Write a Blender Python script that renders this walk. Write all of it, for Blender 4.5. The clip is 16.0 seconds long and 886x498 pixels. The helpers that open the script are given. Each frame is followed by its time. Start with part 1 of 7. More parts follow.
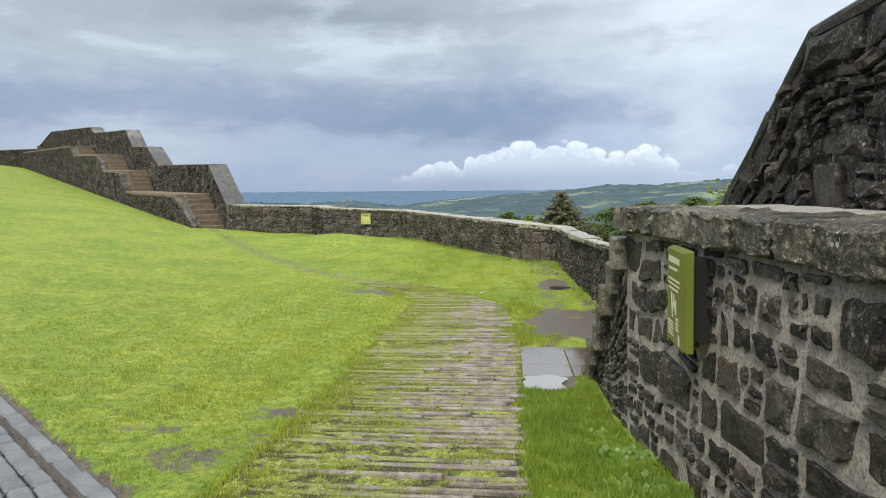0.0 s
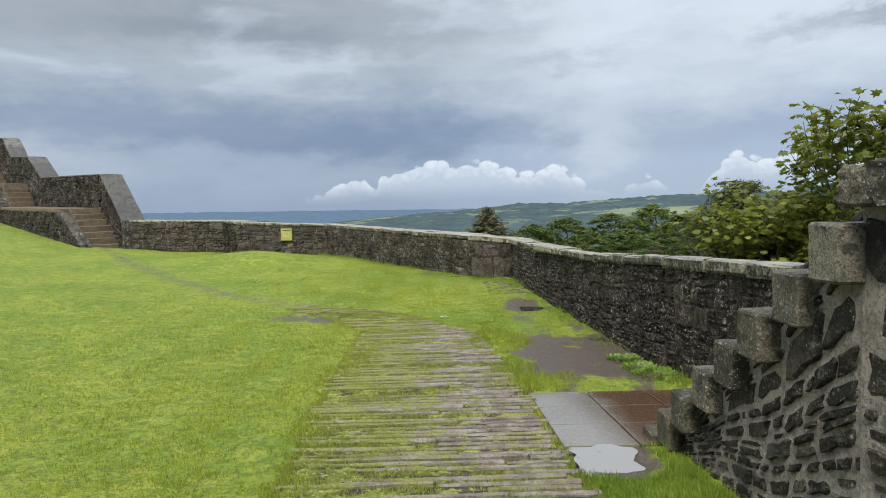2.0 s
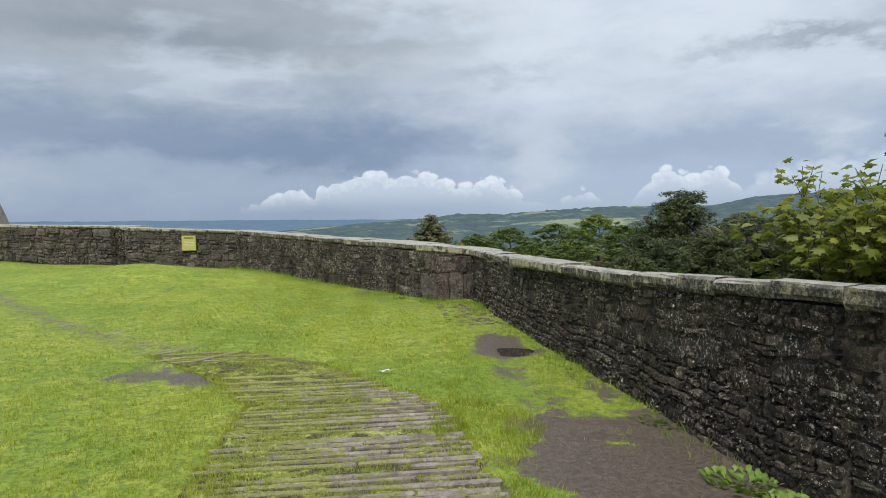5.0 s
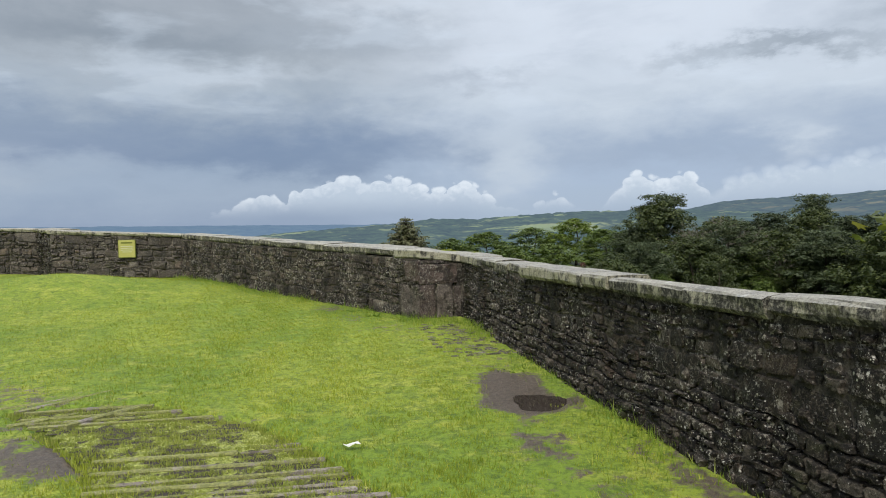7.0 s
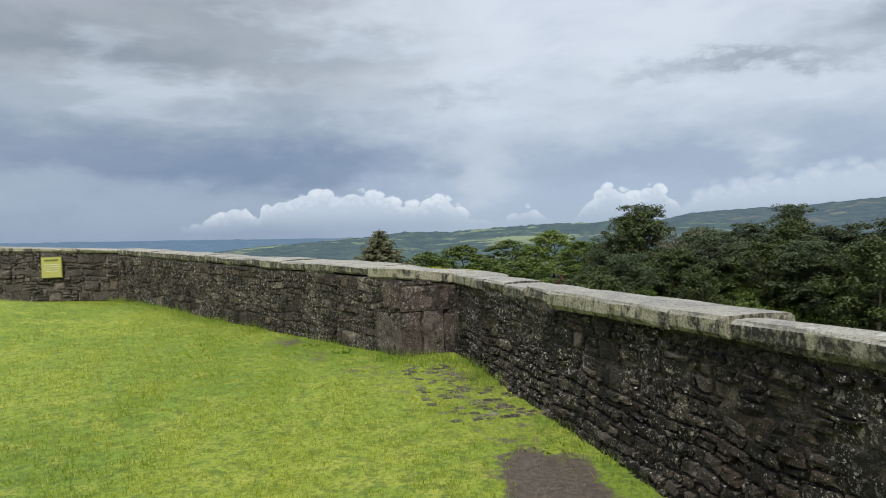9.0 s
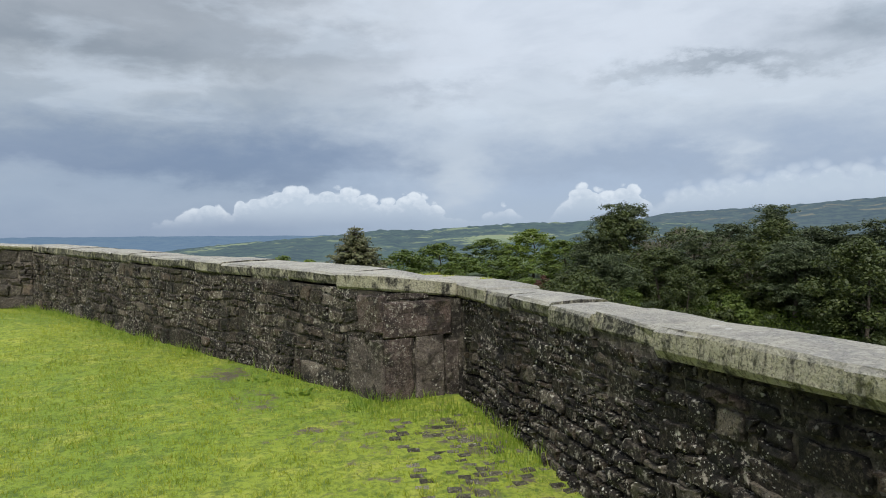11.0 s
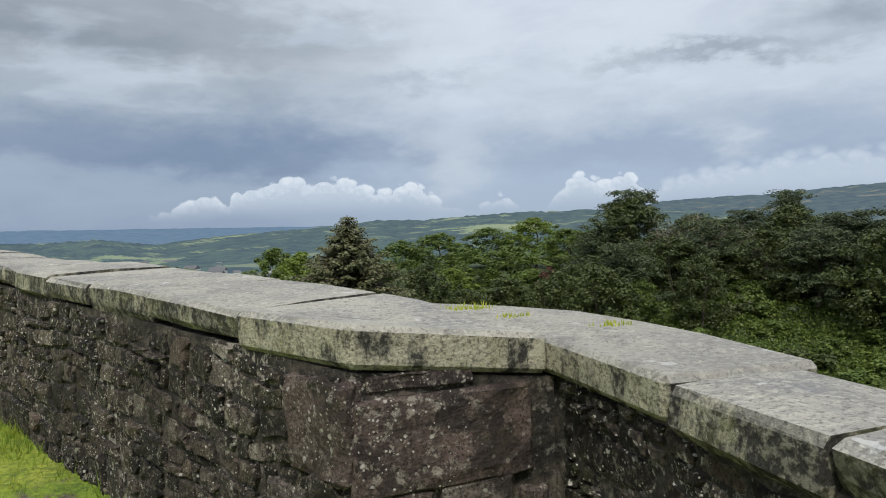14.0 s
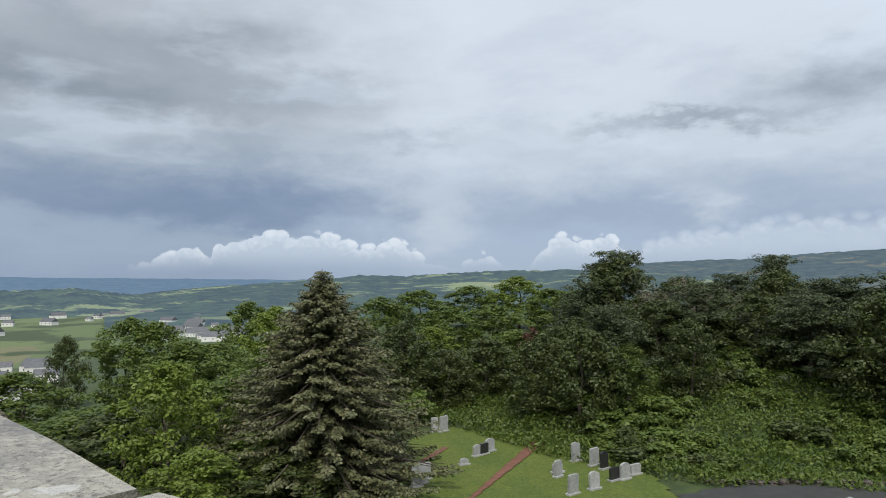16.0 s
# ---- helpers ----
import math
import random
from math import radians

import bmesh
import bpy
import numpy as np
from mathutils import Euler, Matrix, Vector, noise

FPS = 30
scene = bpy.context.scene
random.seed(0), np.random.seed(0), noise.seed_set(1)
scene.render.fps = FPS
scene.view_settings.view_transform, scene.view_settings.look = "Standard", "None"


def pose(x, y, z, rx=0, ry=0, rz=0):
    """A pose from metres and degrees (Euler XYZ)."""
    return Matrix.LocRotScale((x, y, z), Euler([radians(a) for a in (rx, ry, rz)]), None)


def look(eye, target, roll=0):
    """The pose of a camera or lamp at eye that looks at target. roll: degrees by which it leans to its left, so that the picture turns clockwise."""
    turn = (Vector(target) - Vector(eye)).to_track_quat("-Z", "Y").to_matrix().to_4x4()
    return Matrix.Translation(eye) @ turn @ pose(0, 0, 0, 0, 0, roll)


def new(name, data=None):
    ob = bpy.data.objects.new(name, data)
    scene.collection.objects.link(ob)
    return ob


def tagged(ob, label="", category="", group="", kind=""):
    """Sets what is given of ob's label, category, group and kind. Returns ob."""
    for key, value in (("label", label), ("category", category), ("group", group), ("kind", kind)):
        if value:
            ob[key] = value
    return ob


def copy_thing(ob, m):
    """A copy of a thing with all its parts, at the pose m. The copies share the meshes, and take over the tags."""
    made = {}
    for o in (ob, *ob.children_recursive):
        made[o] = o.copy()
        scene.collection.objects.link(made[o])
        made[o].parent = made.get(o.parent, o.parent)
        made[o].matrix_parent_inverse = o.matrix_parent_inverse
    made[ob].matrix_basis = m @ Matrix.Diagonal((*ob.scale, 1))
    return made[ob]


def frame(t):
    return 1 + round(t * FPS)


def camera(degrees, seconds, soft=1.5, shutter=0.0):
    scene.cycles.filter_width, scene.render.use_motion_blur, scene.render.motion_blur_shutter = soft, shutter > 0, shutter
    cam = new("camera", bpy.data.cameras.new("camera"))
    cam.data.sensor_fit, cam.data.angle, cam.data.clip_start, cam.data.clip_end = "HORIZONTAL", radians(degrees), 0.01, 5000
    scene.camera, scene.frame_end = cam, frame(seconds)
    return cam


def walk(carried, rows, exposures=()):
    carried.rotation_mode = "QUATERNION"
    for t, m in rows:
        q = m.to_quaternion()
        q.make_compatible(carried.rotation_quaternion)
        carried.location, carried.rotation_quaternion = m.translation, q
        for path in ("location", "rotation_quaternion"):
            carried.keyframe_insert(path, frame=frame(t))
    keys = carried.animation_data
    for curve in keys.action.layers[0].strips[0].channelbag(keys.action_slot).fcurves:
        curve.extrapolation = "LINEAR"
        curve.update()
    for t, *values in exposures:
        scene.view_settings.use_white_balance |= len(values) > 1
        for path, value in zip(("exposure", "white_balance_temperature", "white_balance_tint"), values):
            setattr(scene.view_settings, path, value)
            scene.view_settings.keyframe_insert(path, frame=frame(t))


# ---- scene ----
cam = camera(67.8, 16.0, soft=1.0)
PATH = [
    (0, (-0.057, -0.116, 1.606), (-0.272, 1.864, 1.427), -1.4),
    (0.5, (-0.382, 0.508, 1.556), (-0.675, 2.481, 1.42), -1.3),
    (1, (-0.594, 1.119, 1.453), (-0.867, 3.096, 1.332), -1.2),
    (1.5, (-0.759, 1.661, 1.419), (-0.894, 3.652, 1.289), -2.1),
    (2, (-0.901, 2.233, 1.338), (-0.858, 4.228, 1.21), -1.7),
    (2.5, (-0.974, 2.877, 1.281), (-0.799, 4.866, 1.179), -1.1),
    (3, (-1.008, 3.485, 1.245), (-0.767, 5.47, 1.174), -0.5),
    (3.5, (-1.021, 4.083, 1.289), (-0.761, 6.065, 1.212), -0.9),
    (4, (-0.933, 4.769, 1.259), (-0.707, 6.754, 1.156), -1.3),
    (6.5, (-0.798, 7.871, 1.036), (-0.532, 9.851, 0.943), -1.3),
    (7, (-0.738, 8.466, 1.04), (-0.43, 10.44, 0.952), -1.4),
    (7.5, (-0.654, 9.048, 1.017), (-0.302, 11.016, 0.945), -1.3),
    (8, (-0.605, 9.594, 1.007), (-0.23, 11.557, 0.956), -1.6),
    (10.5, (-0.439, 12.281, 0.982), (-0.019, 14.235, 0.929), -1.4),
    (11, (-0.331, 12.926, 0.959), (0.129, 14.871, 0.901), -1.3),
    (11.5, (-0.245, 13.544, 0.935), (0.218, 15.489, 0.875), -0.9),
    (12, (-0.137, 14.13, 0.924), (0.292, 16.083, 0.874), -0.5),
    (12.5, (-0.056, 14.637, 0.901), (0.331, 16.598, 0.852), -0.9),
    (13, (0.062, 15.168, 0.89), (0.448, 17.129, 0.824), -1.1),
    (13.5, (0.158, 15.801, 0.91), (0.587, 17.752, 0.824), -1.4),
    (14, (0.248, 16.341, 0.902), (0.715, 18.284, 0.813), -1.8),
    (14.5, (0.41, 16.763, 0.958), (0.911, 18.698, 0.883), -1.4),
    (15, (0.552, 17.221, 0.953), (1.071, 19.152, 0.908), -0.7),
    (15.5, (0.686, 17.64, 0.944), (1.219, 19.567, 0.952), -0.1),
    (16, (0.806, 18.018, 0.924), (1.327, 19.948, 1.006), -0.4),
]
EXPOSURES = [(0.0, 0.30), (0.5, 0.13), (1.0, 0.0), (1.5, 0.03), (2.5, 0.07), (4.0, 0.04), (7.0, 0.0), (16.0, -0.04)]
walk(cam, [(t, look(eye, target, roll)) for t, eye, target, roll in PATH], EXPOSURES)

# ---- world, sun, exposure ----
SUN_DIR = Vector((-0.20, -0.60, 0.78)).normalized()
sun_data = bpy.data.lights.new("sun", "SUN")
sun_data.energy, sun_data.angle, sun_data.color = 2.9, radians(14), (1.0, 0.95, 0.85)
sun = new("sun", sun_data)
sun.rotation_euler = (-SUN_DIR).to_track_quat("-Z", "Y").to_euler()


class Nodes:
    """Short calls for building node trees."""

    def __init__(self, tree):
        self.t = tree
        tree.nodes.clear()

    def n(self, kind, **props):
        node = self.t.nodes.new(kind)
        for k, v in props.items():
            if k == "op":
                node.operation = v
            elif k == "dtype":
                node.data_type = v
            elif k == "blend":
                node.blend_type = v
            elif k == "sky":
                node.sky_type = v
            elif k == "feature":
                node.feature = v
            elif k == "attr":
                node.attribute_name = v
            elif k == "dim":
                node.noise_dimensions = v
        return node

    def put(self, socket, value):
        if isinstance(value, bpy.types.NodeSocket):
            self.t.links.new(value, socket)
        elif value is not None:
            socket.default_value = value

    def math(self, op, a, b=None, c=None, clamp=False):
        m = self.n("ShaderNodeMath", op=op)
        m.use_clamp = clamp
        for i, v in enumerate((a, b, c)):
            self.put(m.inputs[i], v)
        return m.outputs[0]

    def mix(self, f, a, b, blend="MIX"):
        m = self.n("ShaderNodeMix", dtype="RGBA", blend=blend)
        self.put(m.inputs[0], f)
        self.put(m.inputs[6], a)
        self.put(m.inputs[7], b)
        return m.outputs[2]

    def noise(self, vec, scale, detail=4.0, rough=0.55, warp=0.0):
        m = self.n("ShaderNodeTexNoise")
        self.put(m.inputs["Vector"], vec)
        m.inputs["Scale"].default_value, m.inputs["Detail"].default_value = scale, detail
        m.inputs["Roughness"].default_value, m.inputs["Distortion"].default_value = rough, warp
        return m.outputs[0]

    def ramp(self, f, *stops):
        m = self.n("ShaderNodeValToRGB")
        els = m.color_ramp.elements
        while len(els) < len(stops):
            els.new(0.5)
        for e, (p, col) in zip(els, stops):
            e.position = p
            e.color = (*col, 1) if len(col) == 3 else (col[0],) * 3 + (1,)
        self.put(m.inputs[0], f)
        return m.outputs[0]

    def step(self, v, lo, hi):
        m = self.n("ShaderNodeMapRange")
        m.interpolation_type = "SMOOTHSTEP"
        self.put(m.inputs[0], v)
        self.put(m.inputs[1], lo)
        self.put(m.inputs[2], hi)
        return m.outputs[0]

    def vec(self, x, y, z):
        m = self.n("ShaderNodeCombineXYZ")
        for i, v in enumerate((x, y, z)):
            self.put(m.inputs[i], v)
        return m.outputs[0]


# tops of the low cumulus row: direction and height in degrees
CUMULUS_TOPS = [(-16, 0.0), (-9, 0.6), (-7, 2.1), (-5.4, 2.2), (-4.6, 0.9), (-3.8, 2.6), (-1.5, 2.9), (1.2, 3.5), (2.3, 3.0), (4.2, 3.3), (6.8, 2.8), (8.2, 2.0), (9.5, 2.3), (11, 2.9), (12.6, 2.0), (14.2, 0.5), (16.6, 0.2), (18.6, 2.2), (20, 0.4), (21.8, 0.0), (23.2, 1.6), (25.6, 3.7), (27.2, 1.6), (29.2, 3.8), (30.8, 1.0), (32, 2.4), (34.2, 3.3), (37, 3.1), (40, 3.7), (42.6, 4.1), (48, 3.7), (54, 3.9)]


def make_world():
    w = bpy.data.worlds.new("sky")
    scene.world = w
    w.use_nodes = True
    k = Nodes(w.node_tree)
    co = k.n("ShaderNodeTexCoord").outputs["Generated"]
    sep = k.n("ShaderNodeSeparateXYZ")
    k.put(sep.inputs[0], co)
    az = k.math("ARCTAN2", sep.outputs[0], sep.outputs[1])
    el = k.math("ARCSINE", sep.outputs[2])
    sky = k.n("ShaderNodeTexSky", sky="NISHITA")
    sky.sun_disc = False
    sky.sun_elevation = math.asin(SUN_DIR.z)
    sky.sun_rotation = math.atan2(SUN_DIR.x, SUN_DIR.y)
    blue = k.mix(1.0, sky.outputs[0], (0.10, 0.10, 0.10, 1), "MULTIPLY")
    # direction in degrees, bent by noise so that the cloud edges are ragged
    azd, eld = k.math("MULTIPLY", az, 57.296), k.math("MULTIPLY", el, 57.296)
    flow = k.vec(k.math("MULTIPLY", azd, 0.055), k.math("MULTIPLY", eld, 0.12), 0.3)
    flow2 = k.vec(k.math("MULTIPLY", azd, 0.055), k.math("MULTIPLY", eld, 0.12), 7.9)
    aw = k.math("ADD", azd, k.math("MULTIPLY", k.math("SUBTRACT", k.noise(flow, 2.2, 7, 0.58), 0.5), 16.0))
    ew = k.math("ADD", eld, k.math("MULTIPLY", k.math("SUBTRACT", k.noise(flow2, 2.6, 8, 0.62), 0.5), 6.5))

    def heights(*stops):
        return k.ramp(k.math("DIVIDE", ew, 90.0), *[(e / 90.0, c) for e, c in stops])

    rain = heights((0, (0.30, 0.37, 0.48)), (2.5, (0.345, 0.415, 0.515)), (4.0, (0.32, 0.39, 0.49)), (5.6, (0.225, 0.285, 0.395)), (8, (0.28, 0.34, 0.43)), (10.5, (0.42, 0.47, 0.52)), (13, (0.41, 0.445, 0.475)), (16, (0.38, 0.41, 0.44)), (22, (0.52, 0.55, 0.58)), (36, (0.66, 0.70, 0.74)), (60, (0.95, 0.98, 1.0)), (90, (1.15, 1.16, 1.18)))
    pale = heights((0, (0.40, 0.48, 0.58)), (3, (0.40, 0.48, 0.60)), (5, (0.37, 0.44, 0.55)), (7.5, (0.47, 0.53, 0.61)), (10, (0.61, 0.66, 0.71)), (14, (0.70, 0.74, 0.79)), (20, (0.73, 0.77, 0.82)), (36, (0.78, 0.81, 0.85)), (60, (0.98, 1.0, 1.03)), (90, (1.15, 1.16, 1.18)))
    deckc = k.mix(k.step(aw, -6.0, 17.0), rain, pale)

    def bank(col, amount, a0, e0, wa, we):
        """One soft bank of cloud round a direction, over what lies behind it."""
        x = k.math("DIVIDE", k.math("SUBTRACT", aw, a0), wa)
        y = k.math("DIVIDE", k.math("SUBTRACT", ew, e0), we)
        f = k.math("POWER", 2.718, k.math("MULTIPLY", -1.0, k.math("ADD", k.math("MULTIPLY", x, x), k.math("MULTIPLY", y, y))))
        return k.mix(k.math("MULTIPLY", f, amount, clamp=True), deckc, (*col, 1))

    deckc = bank((0.48, 0.53, 0.59), 0.8, -30, 4.6, 9, 1.7)
    deckc = bank((0.20, 0.265, 0.38), 0.8, -2, 6.0, 13, 1.6)
    deckc = bank((0.60, 0.65, 0.70), 0.8, 14.5, 5.2, 3.6, 3.4)
    deckc = bank((0.29, 0.325, 0.36), 1.0, -15, 14.4, 12, 1.3)
    deckc = bank((0.40, 0.44, 0.48), 0.7, 2, 15.6, 9, 1.5)
    deckc = bank((0.33, 0.36, 0.39), 0.8, -6, 18.5, 9, 1.6)
    deckc = bank((0.56, 0.60, 0.64), 0.55, -8, 12.0, 10, 0.7)
    deckc = bank((0.66, 0.70, 0.74), 0.6, 6, 17.6, 7, 0.8)
    deckc = bank((0.45, 0.49, 0.54), 0.7, 12, 11.8, 6, 0.7)
    deckc = bank((0.34, 0.41, 0.52), 0.7, 27, 5.6, 9, 1.2)
    deckc = bank((0.37, 0.41, 0.45), 0.9, 36, 12.2, 8, 0.55)
    deckc = bank((0.33, 0.375, 0.42), 0.9, 47, 14.4, 7, 2.0)
    deckc = bank((0.62, 0.67, 0.72), 0.7, 35.2, 5.9, 1.9, 1.1)
    # streaks and wisps in the deck
    up = k.math("MAXIMUM", sep.outputs[2], 0.02)
    inv = k.math("DIVIDE", 1.0, k.math("ADD", up, 0.10))
    deck = k.vec(k.math("MULTIPLY", sep.outputs[0], inv), k.math("MULTIPLY", sep.outputs[1], inv), 0.37)
    n1 = k.noise(deck, 1.5, 8, 0.58, 0.3)
    high = k.step(eld, 6.0, 12.0)
    deckc = k.mix(k.math("MULTIPLY", k.math("MULTIPLY", k.step(n1, 0.50, 0.68), high), 0.30), deckc, k.mix(1.0, deckc, (0.66, 0.69, 0.73, 1), "MULTIPLY"))
    deckc = k.mix(k.math("MULTIPLY", k.math("MULTIPLY", k.step(n1, 0.50, 0.34), high), 0.30), deckc, (0.76, 0.83, 0.90, 1))
    # row of cumulus heads low over the hills: height of the tops by direction
    tops = k.ramp(k.math("DIVIDE", k.math("ADD", azd, 16.0), 70.0), *[((a + 16.0) / 70.0, (e / 5.0,)) for a, e in CUMULUS_TOPS])
    tops.node.color_ramp.interpolation = "B_SPLINE"
    bubble = k.n("ShaderNodeTexVoronoi")
    k.put(bubble.inputs["Vector"], k.vec(azd, k.math("MULTIPLY", eld, 1.25), 0.0))
    bubble.inputs["Scale"].default_value = 0.9
    puff = k.math("SQRT", k.math("MAXIMUM", 0.0, k.math("SUBTRACT", 0.5, k.math("MULTIPLY", bubble.outputs["Distance"], bubble.outputs["Distance"]))))
    fray = k.noise(k.vec(azd, k.math("MULTIPLY", eld, 1.3), 3.0), 1.6, 7, 0.62)
    topline = k.math("ADD", k.math("MULTIPLY_ADD", tops, 5.6, -0.10), k.math("ADD", k.math("MULTIPLY", puff, 1.0), k.math("MULTIPLY", k.math("SUBTRACT", fray, 0.5), 0.55)))
    depth = k.math("SUBTRACT", topline, eld)
    head = k.step(depth, 0.0, k.math("ADD", 0.28, k.math("MULTIPLY", k.step(azd, 30.0, 33.0), 1.3)))
    lit = k.step(k.math("ADD", depth, k.math("MULTIPLY", k.math("SUBTRACT", fray, 0.5), 1.6)), 1.7, 0.1)
    body = k.mix(lit, (0.53, 0.60, 0.68, 1), (0.79, 0.83, 0.87, 1))
    body = k.mix(k.math("MULTIPLY", k.step(puff, 0.62, 0.40), 0.40), body, (0.50, 0.57, 0.66, 1))
    haze = k.step(eld, 0.3, 2.6)
    deckc = k.mix(k.math("MULTIPLY", k.math("MULTIPLY", head, haze), 0.92), deckc, body)
    deckc = k.mix(1.0, deckc, (1.0, 1.04, 1.10, 1), "MULTIPLY")
    col = k.mix(0.93, blue, deckc)
    bg = k.n("ShaderNodeBackground")
    k.put(bg.inputs[0], col)
    bg.inputs[1].default_value = 1.0
    out = k.n("ShaderNodeOutputWorld")
    k.t.links.new(bg.outputs[0], out.inputs[0])


make_world()

# ---- materials ----


def material(name):
    m = bpy.data.materials.new(name)
    m.use_nodes = True
    k = Nodes(m.node_tree)
    b = k.n("ShaderNodeBsdfPrincipled")
    o = k.n("ShaderNodeOutputMaterial")
    k.t.links.new(b.outputs[0], o.inputs[0])
    return m, k, b


def bump(k, b, height, strength, dist):
    n = k.n("ShaderNodeBump")
    n.inputs["Strength"].default_value, n.inputs["Distance"].default_value = strength, dist
    k.put(n.inputs["Height"], height)
    k.put(b.inputs["Normal"], n.outputs[0])


def where(k):
    return k.n("ShaderNodeNewGeometry").outputs["Position"]


def chance(k):
    """A random number for each piece, whether an object or an island of a joined mesh."""
    a = k.n("ShaderNodeObjectInfo").outputs["Random"]
    b = k.n("ShaderNodeNewGeometry").outputs["Random Per Island"]
    return k.math("FRACT", k.math("ADD", a, b))


def flecks(k, p, scale, size, share):
    """Crisp round spots of uneven size, as lichen grows."""
    v = k.n("ShaderNodeTexVoronoi")
    k.put(v.inputs["Vector"], p)
    v.inputs["Scale"].default_value = scale
    hue = k.n("ShaderNodeSeparateColor")
    k.put(hue.inputs[0], v.outputs["Color"])
    d = k.math("ADD", v.outputs["Distance"], k.math("MULTIPLY", k.math("SUBTRACT", k.noise(p, scale * 3.0, 3, 0.6), 0.5), 0.5))
    there = k.step(hue.outputs[0], 1.0 - share, 1.02 - share)
    return k.math("MULTIPLY", there, k.step(d, k.math("MULTIPLY", hue.outputs[1], size), k.math("MULTIPLY", hue.outputs[1], size * 0.6)))


def mat_stone(name, dark, mid, warm, pale, rough=0.75, lichen=0.5):
    m, k, b = material(name)
    p = where(k)
    r = chance(k)
    col = k.ramp(r, (0.0, dark), (0.2, [v * 0.45 for v in mid]), (0.42, mid), (0.58, warm), (0.72, [v * 0.6 for v in mid]), (0.88, [0.55 * u + 0.45 * v for u, v in zip(mid, pale)]), (1.0, [0.3 * u + 0.7 * v for u, v in zip(mid, pale)]))
    big = k.noise(p, 5.0, 5, 0.6)
    fine = k.noise(p, 46.0, 6, 0.65)
    grit = k.noise(p, 110, 4, 0.7)
    col = k.mix(k.step(big, 0.40, 0.62), col, k.mix(0.65, col, (*dark, 1)))
    col = k.mix(k.math("MULTIPLY", k.step(fine, 0.48, 0.60), 0.5), col, (*[0.5 * (u + v) for u, v in zip(warm, pale)], 1))
    col = k.mix(k.math("MULTIPLY", k.step(grit, 0.5, 0.60), 0.75), col, (*[v * 0.4 for v in dark], 1))
    wet = k.math("MULTIPLY", k.step(k.noise(p, 4.2, 7, 0.7), 0.50, 0.58), 0.8)
    col = k.mix(wet, col, (*[v * 0.5 for v in dark], 1))
    green = k.math("MULTIPLY", k.step(k.noise(p, 3.1, 4, 0.6), 0.58, 0.72), 0.3)
    col = k.mix(green, col, (0.075, 0.085, 0.03, 1))
    patch = k.step(k.noise(p, 1.9, 5, 0.65), 0.40, 0.58)
    crust = k.math("MULTIPLY", k.step(k.noise(p, 24.0, 6, 0.75), 0.55, 0.61), patch)
    col = k.mix(k.math("MULTIPLY", crust, lichen * 0.75), col, (0.42, 0.39, 0.33, 1))
    spots = k.math("MAXIMUM", flecks(k, p, 36, 0.42, 0.30), flecks(k, p, 85, 0.45, 0.35))
    col = k.mix(k.math("MULTIPLY", k.math("MULTIPLY", spots, k.math("ADD", 0.25, k.math("MULTIPLY", patch, 0.75))), lichen), col, (0.62, 0.60, 0.54, 1))
    k.put(b.inputs["Base Color"], col)
    k.put(b.inputs["Roughness"], k.math("SUBTRACT", rough, k.math("MULTIPLY", wet, 0.2)))
    b.inputs["Specular IOR Level"].default_value = 0.3
    bump(k, b, k.math("ADD", k.math("MULTIPLY", k.noise(p, 14, 7, 0.7), 0.8), k.math("MULTIPLY", fine, 0.4)), 1.0, 0.030)
    return m


STONE = mat_stone("wet_whinstone", (0.0035, 0.003, 0.0028), (0.026, 0.0215, 0.017), (0.062, 0.044, 0.031), (0.20, 0.172, 0.135), 0.8, 0.85)
STONE_BROWN = mat_stone("brownish_whinstone", (0.006, 0.005, 0.0045), (0.056, 0.045, 0.036), (0.115, 0.085, 0.063), (0.25, 0.215, 0.175), 0.8, 0.85)
STONE_FAR = mat_stone("brown_rubble", (0.05, 0.044, 0.040), (0.13, 0.108, 0.088), (0.175, 0.13, 0.10), (0.26, 0.23, 0.20), 0.8, 0.4)
STONE_NEAR = mat_stone("dark_whinstone", (0.005, 0.005, 0.006), (0.040, 0.035, 0.029), (0.085, 0.064, 0.044), (0.17, 0.15, 0.12), 0.6, 0.4)


def mat_mortar(name, a, c, lichen, stain=0.75):
    m, k, b = material(name)
    p = where(k)
    n = k.noise(p, 9, 6, 0.65)
    f = k.noise(p, 60, 5, 0.7)
    col = k.mix(k.step(n, 0.36, 0.62), (*a, 1), (*c, 1))
    col = k.mix(k.math("MULTIPLY", k.step(k.noise(p, 2.3, 6, 0.68), 0.46, 0.56), stain), col, (0.016, 0.014, 0.012, 1))
    col = k.mix(k.math("MULTIPLY", k.step(f, 0.50, 0.60), 0.6), col, (*[v * 0.35 for v in a], 1))
    patch = k.step(k.noise(p, 1.9, 5, 0.65), 0.40, 0.58)
    col = k.mix(k.math("MULTIPLY", k.math("MULTIPLY", k.step(k.noise(p, 26, 6, 0.75), 0.52, 0.60), patch), lichen), col, (0.50, 0.46, 0.40, 1))
    k.put(b.inputs["Base Color"], col)
    b.inputs["Roughness"].default_value = 0.9
    bump(k, b, k.math("ADD", n, k.math("MULTIPLY", f, 0.6)), 1.0, 0.05)
    return m


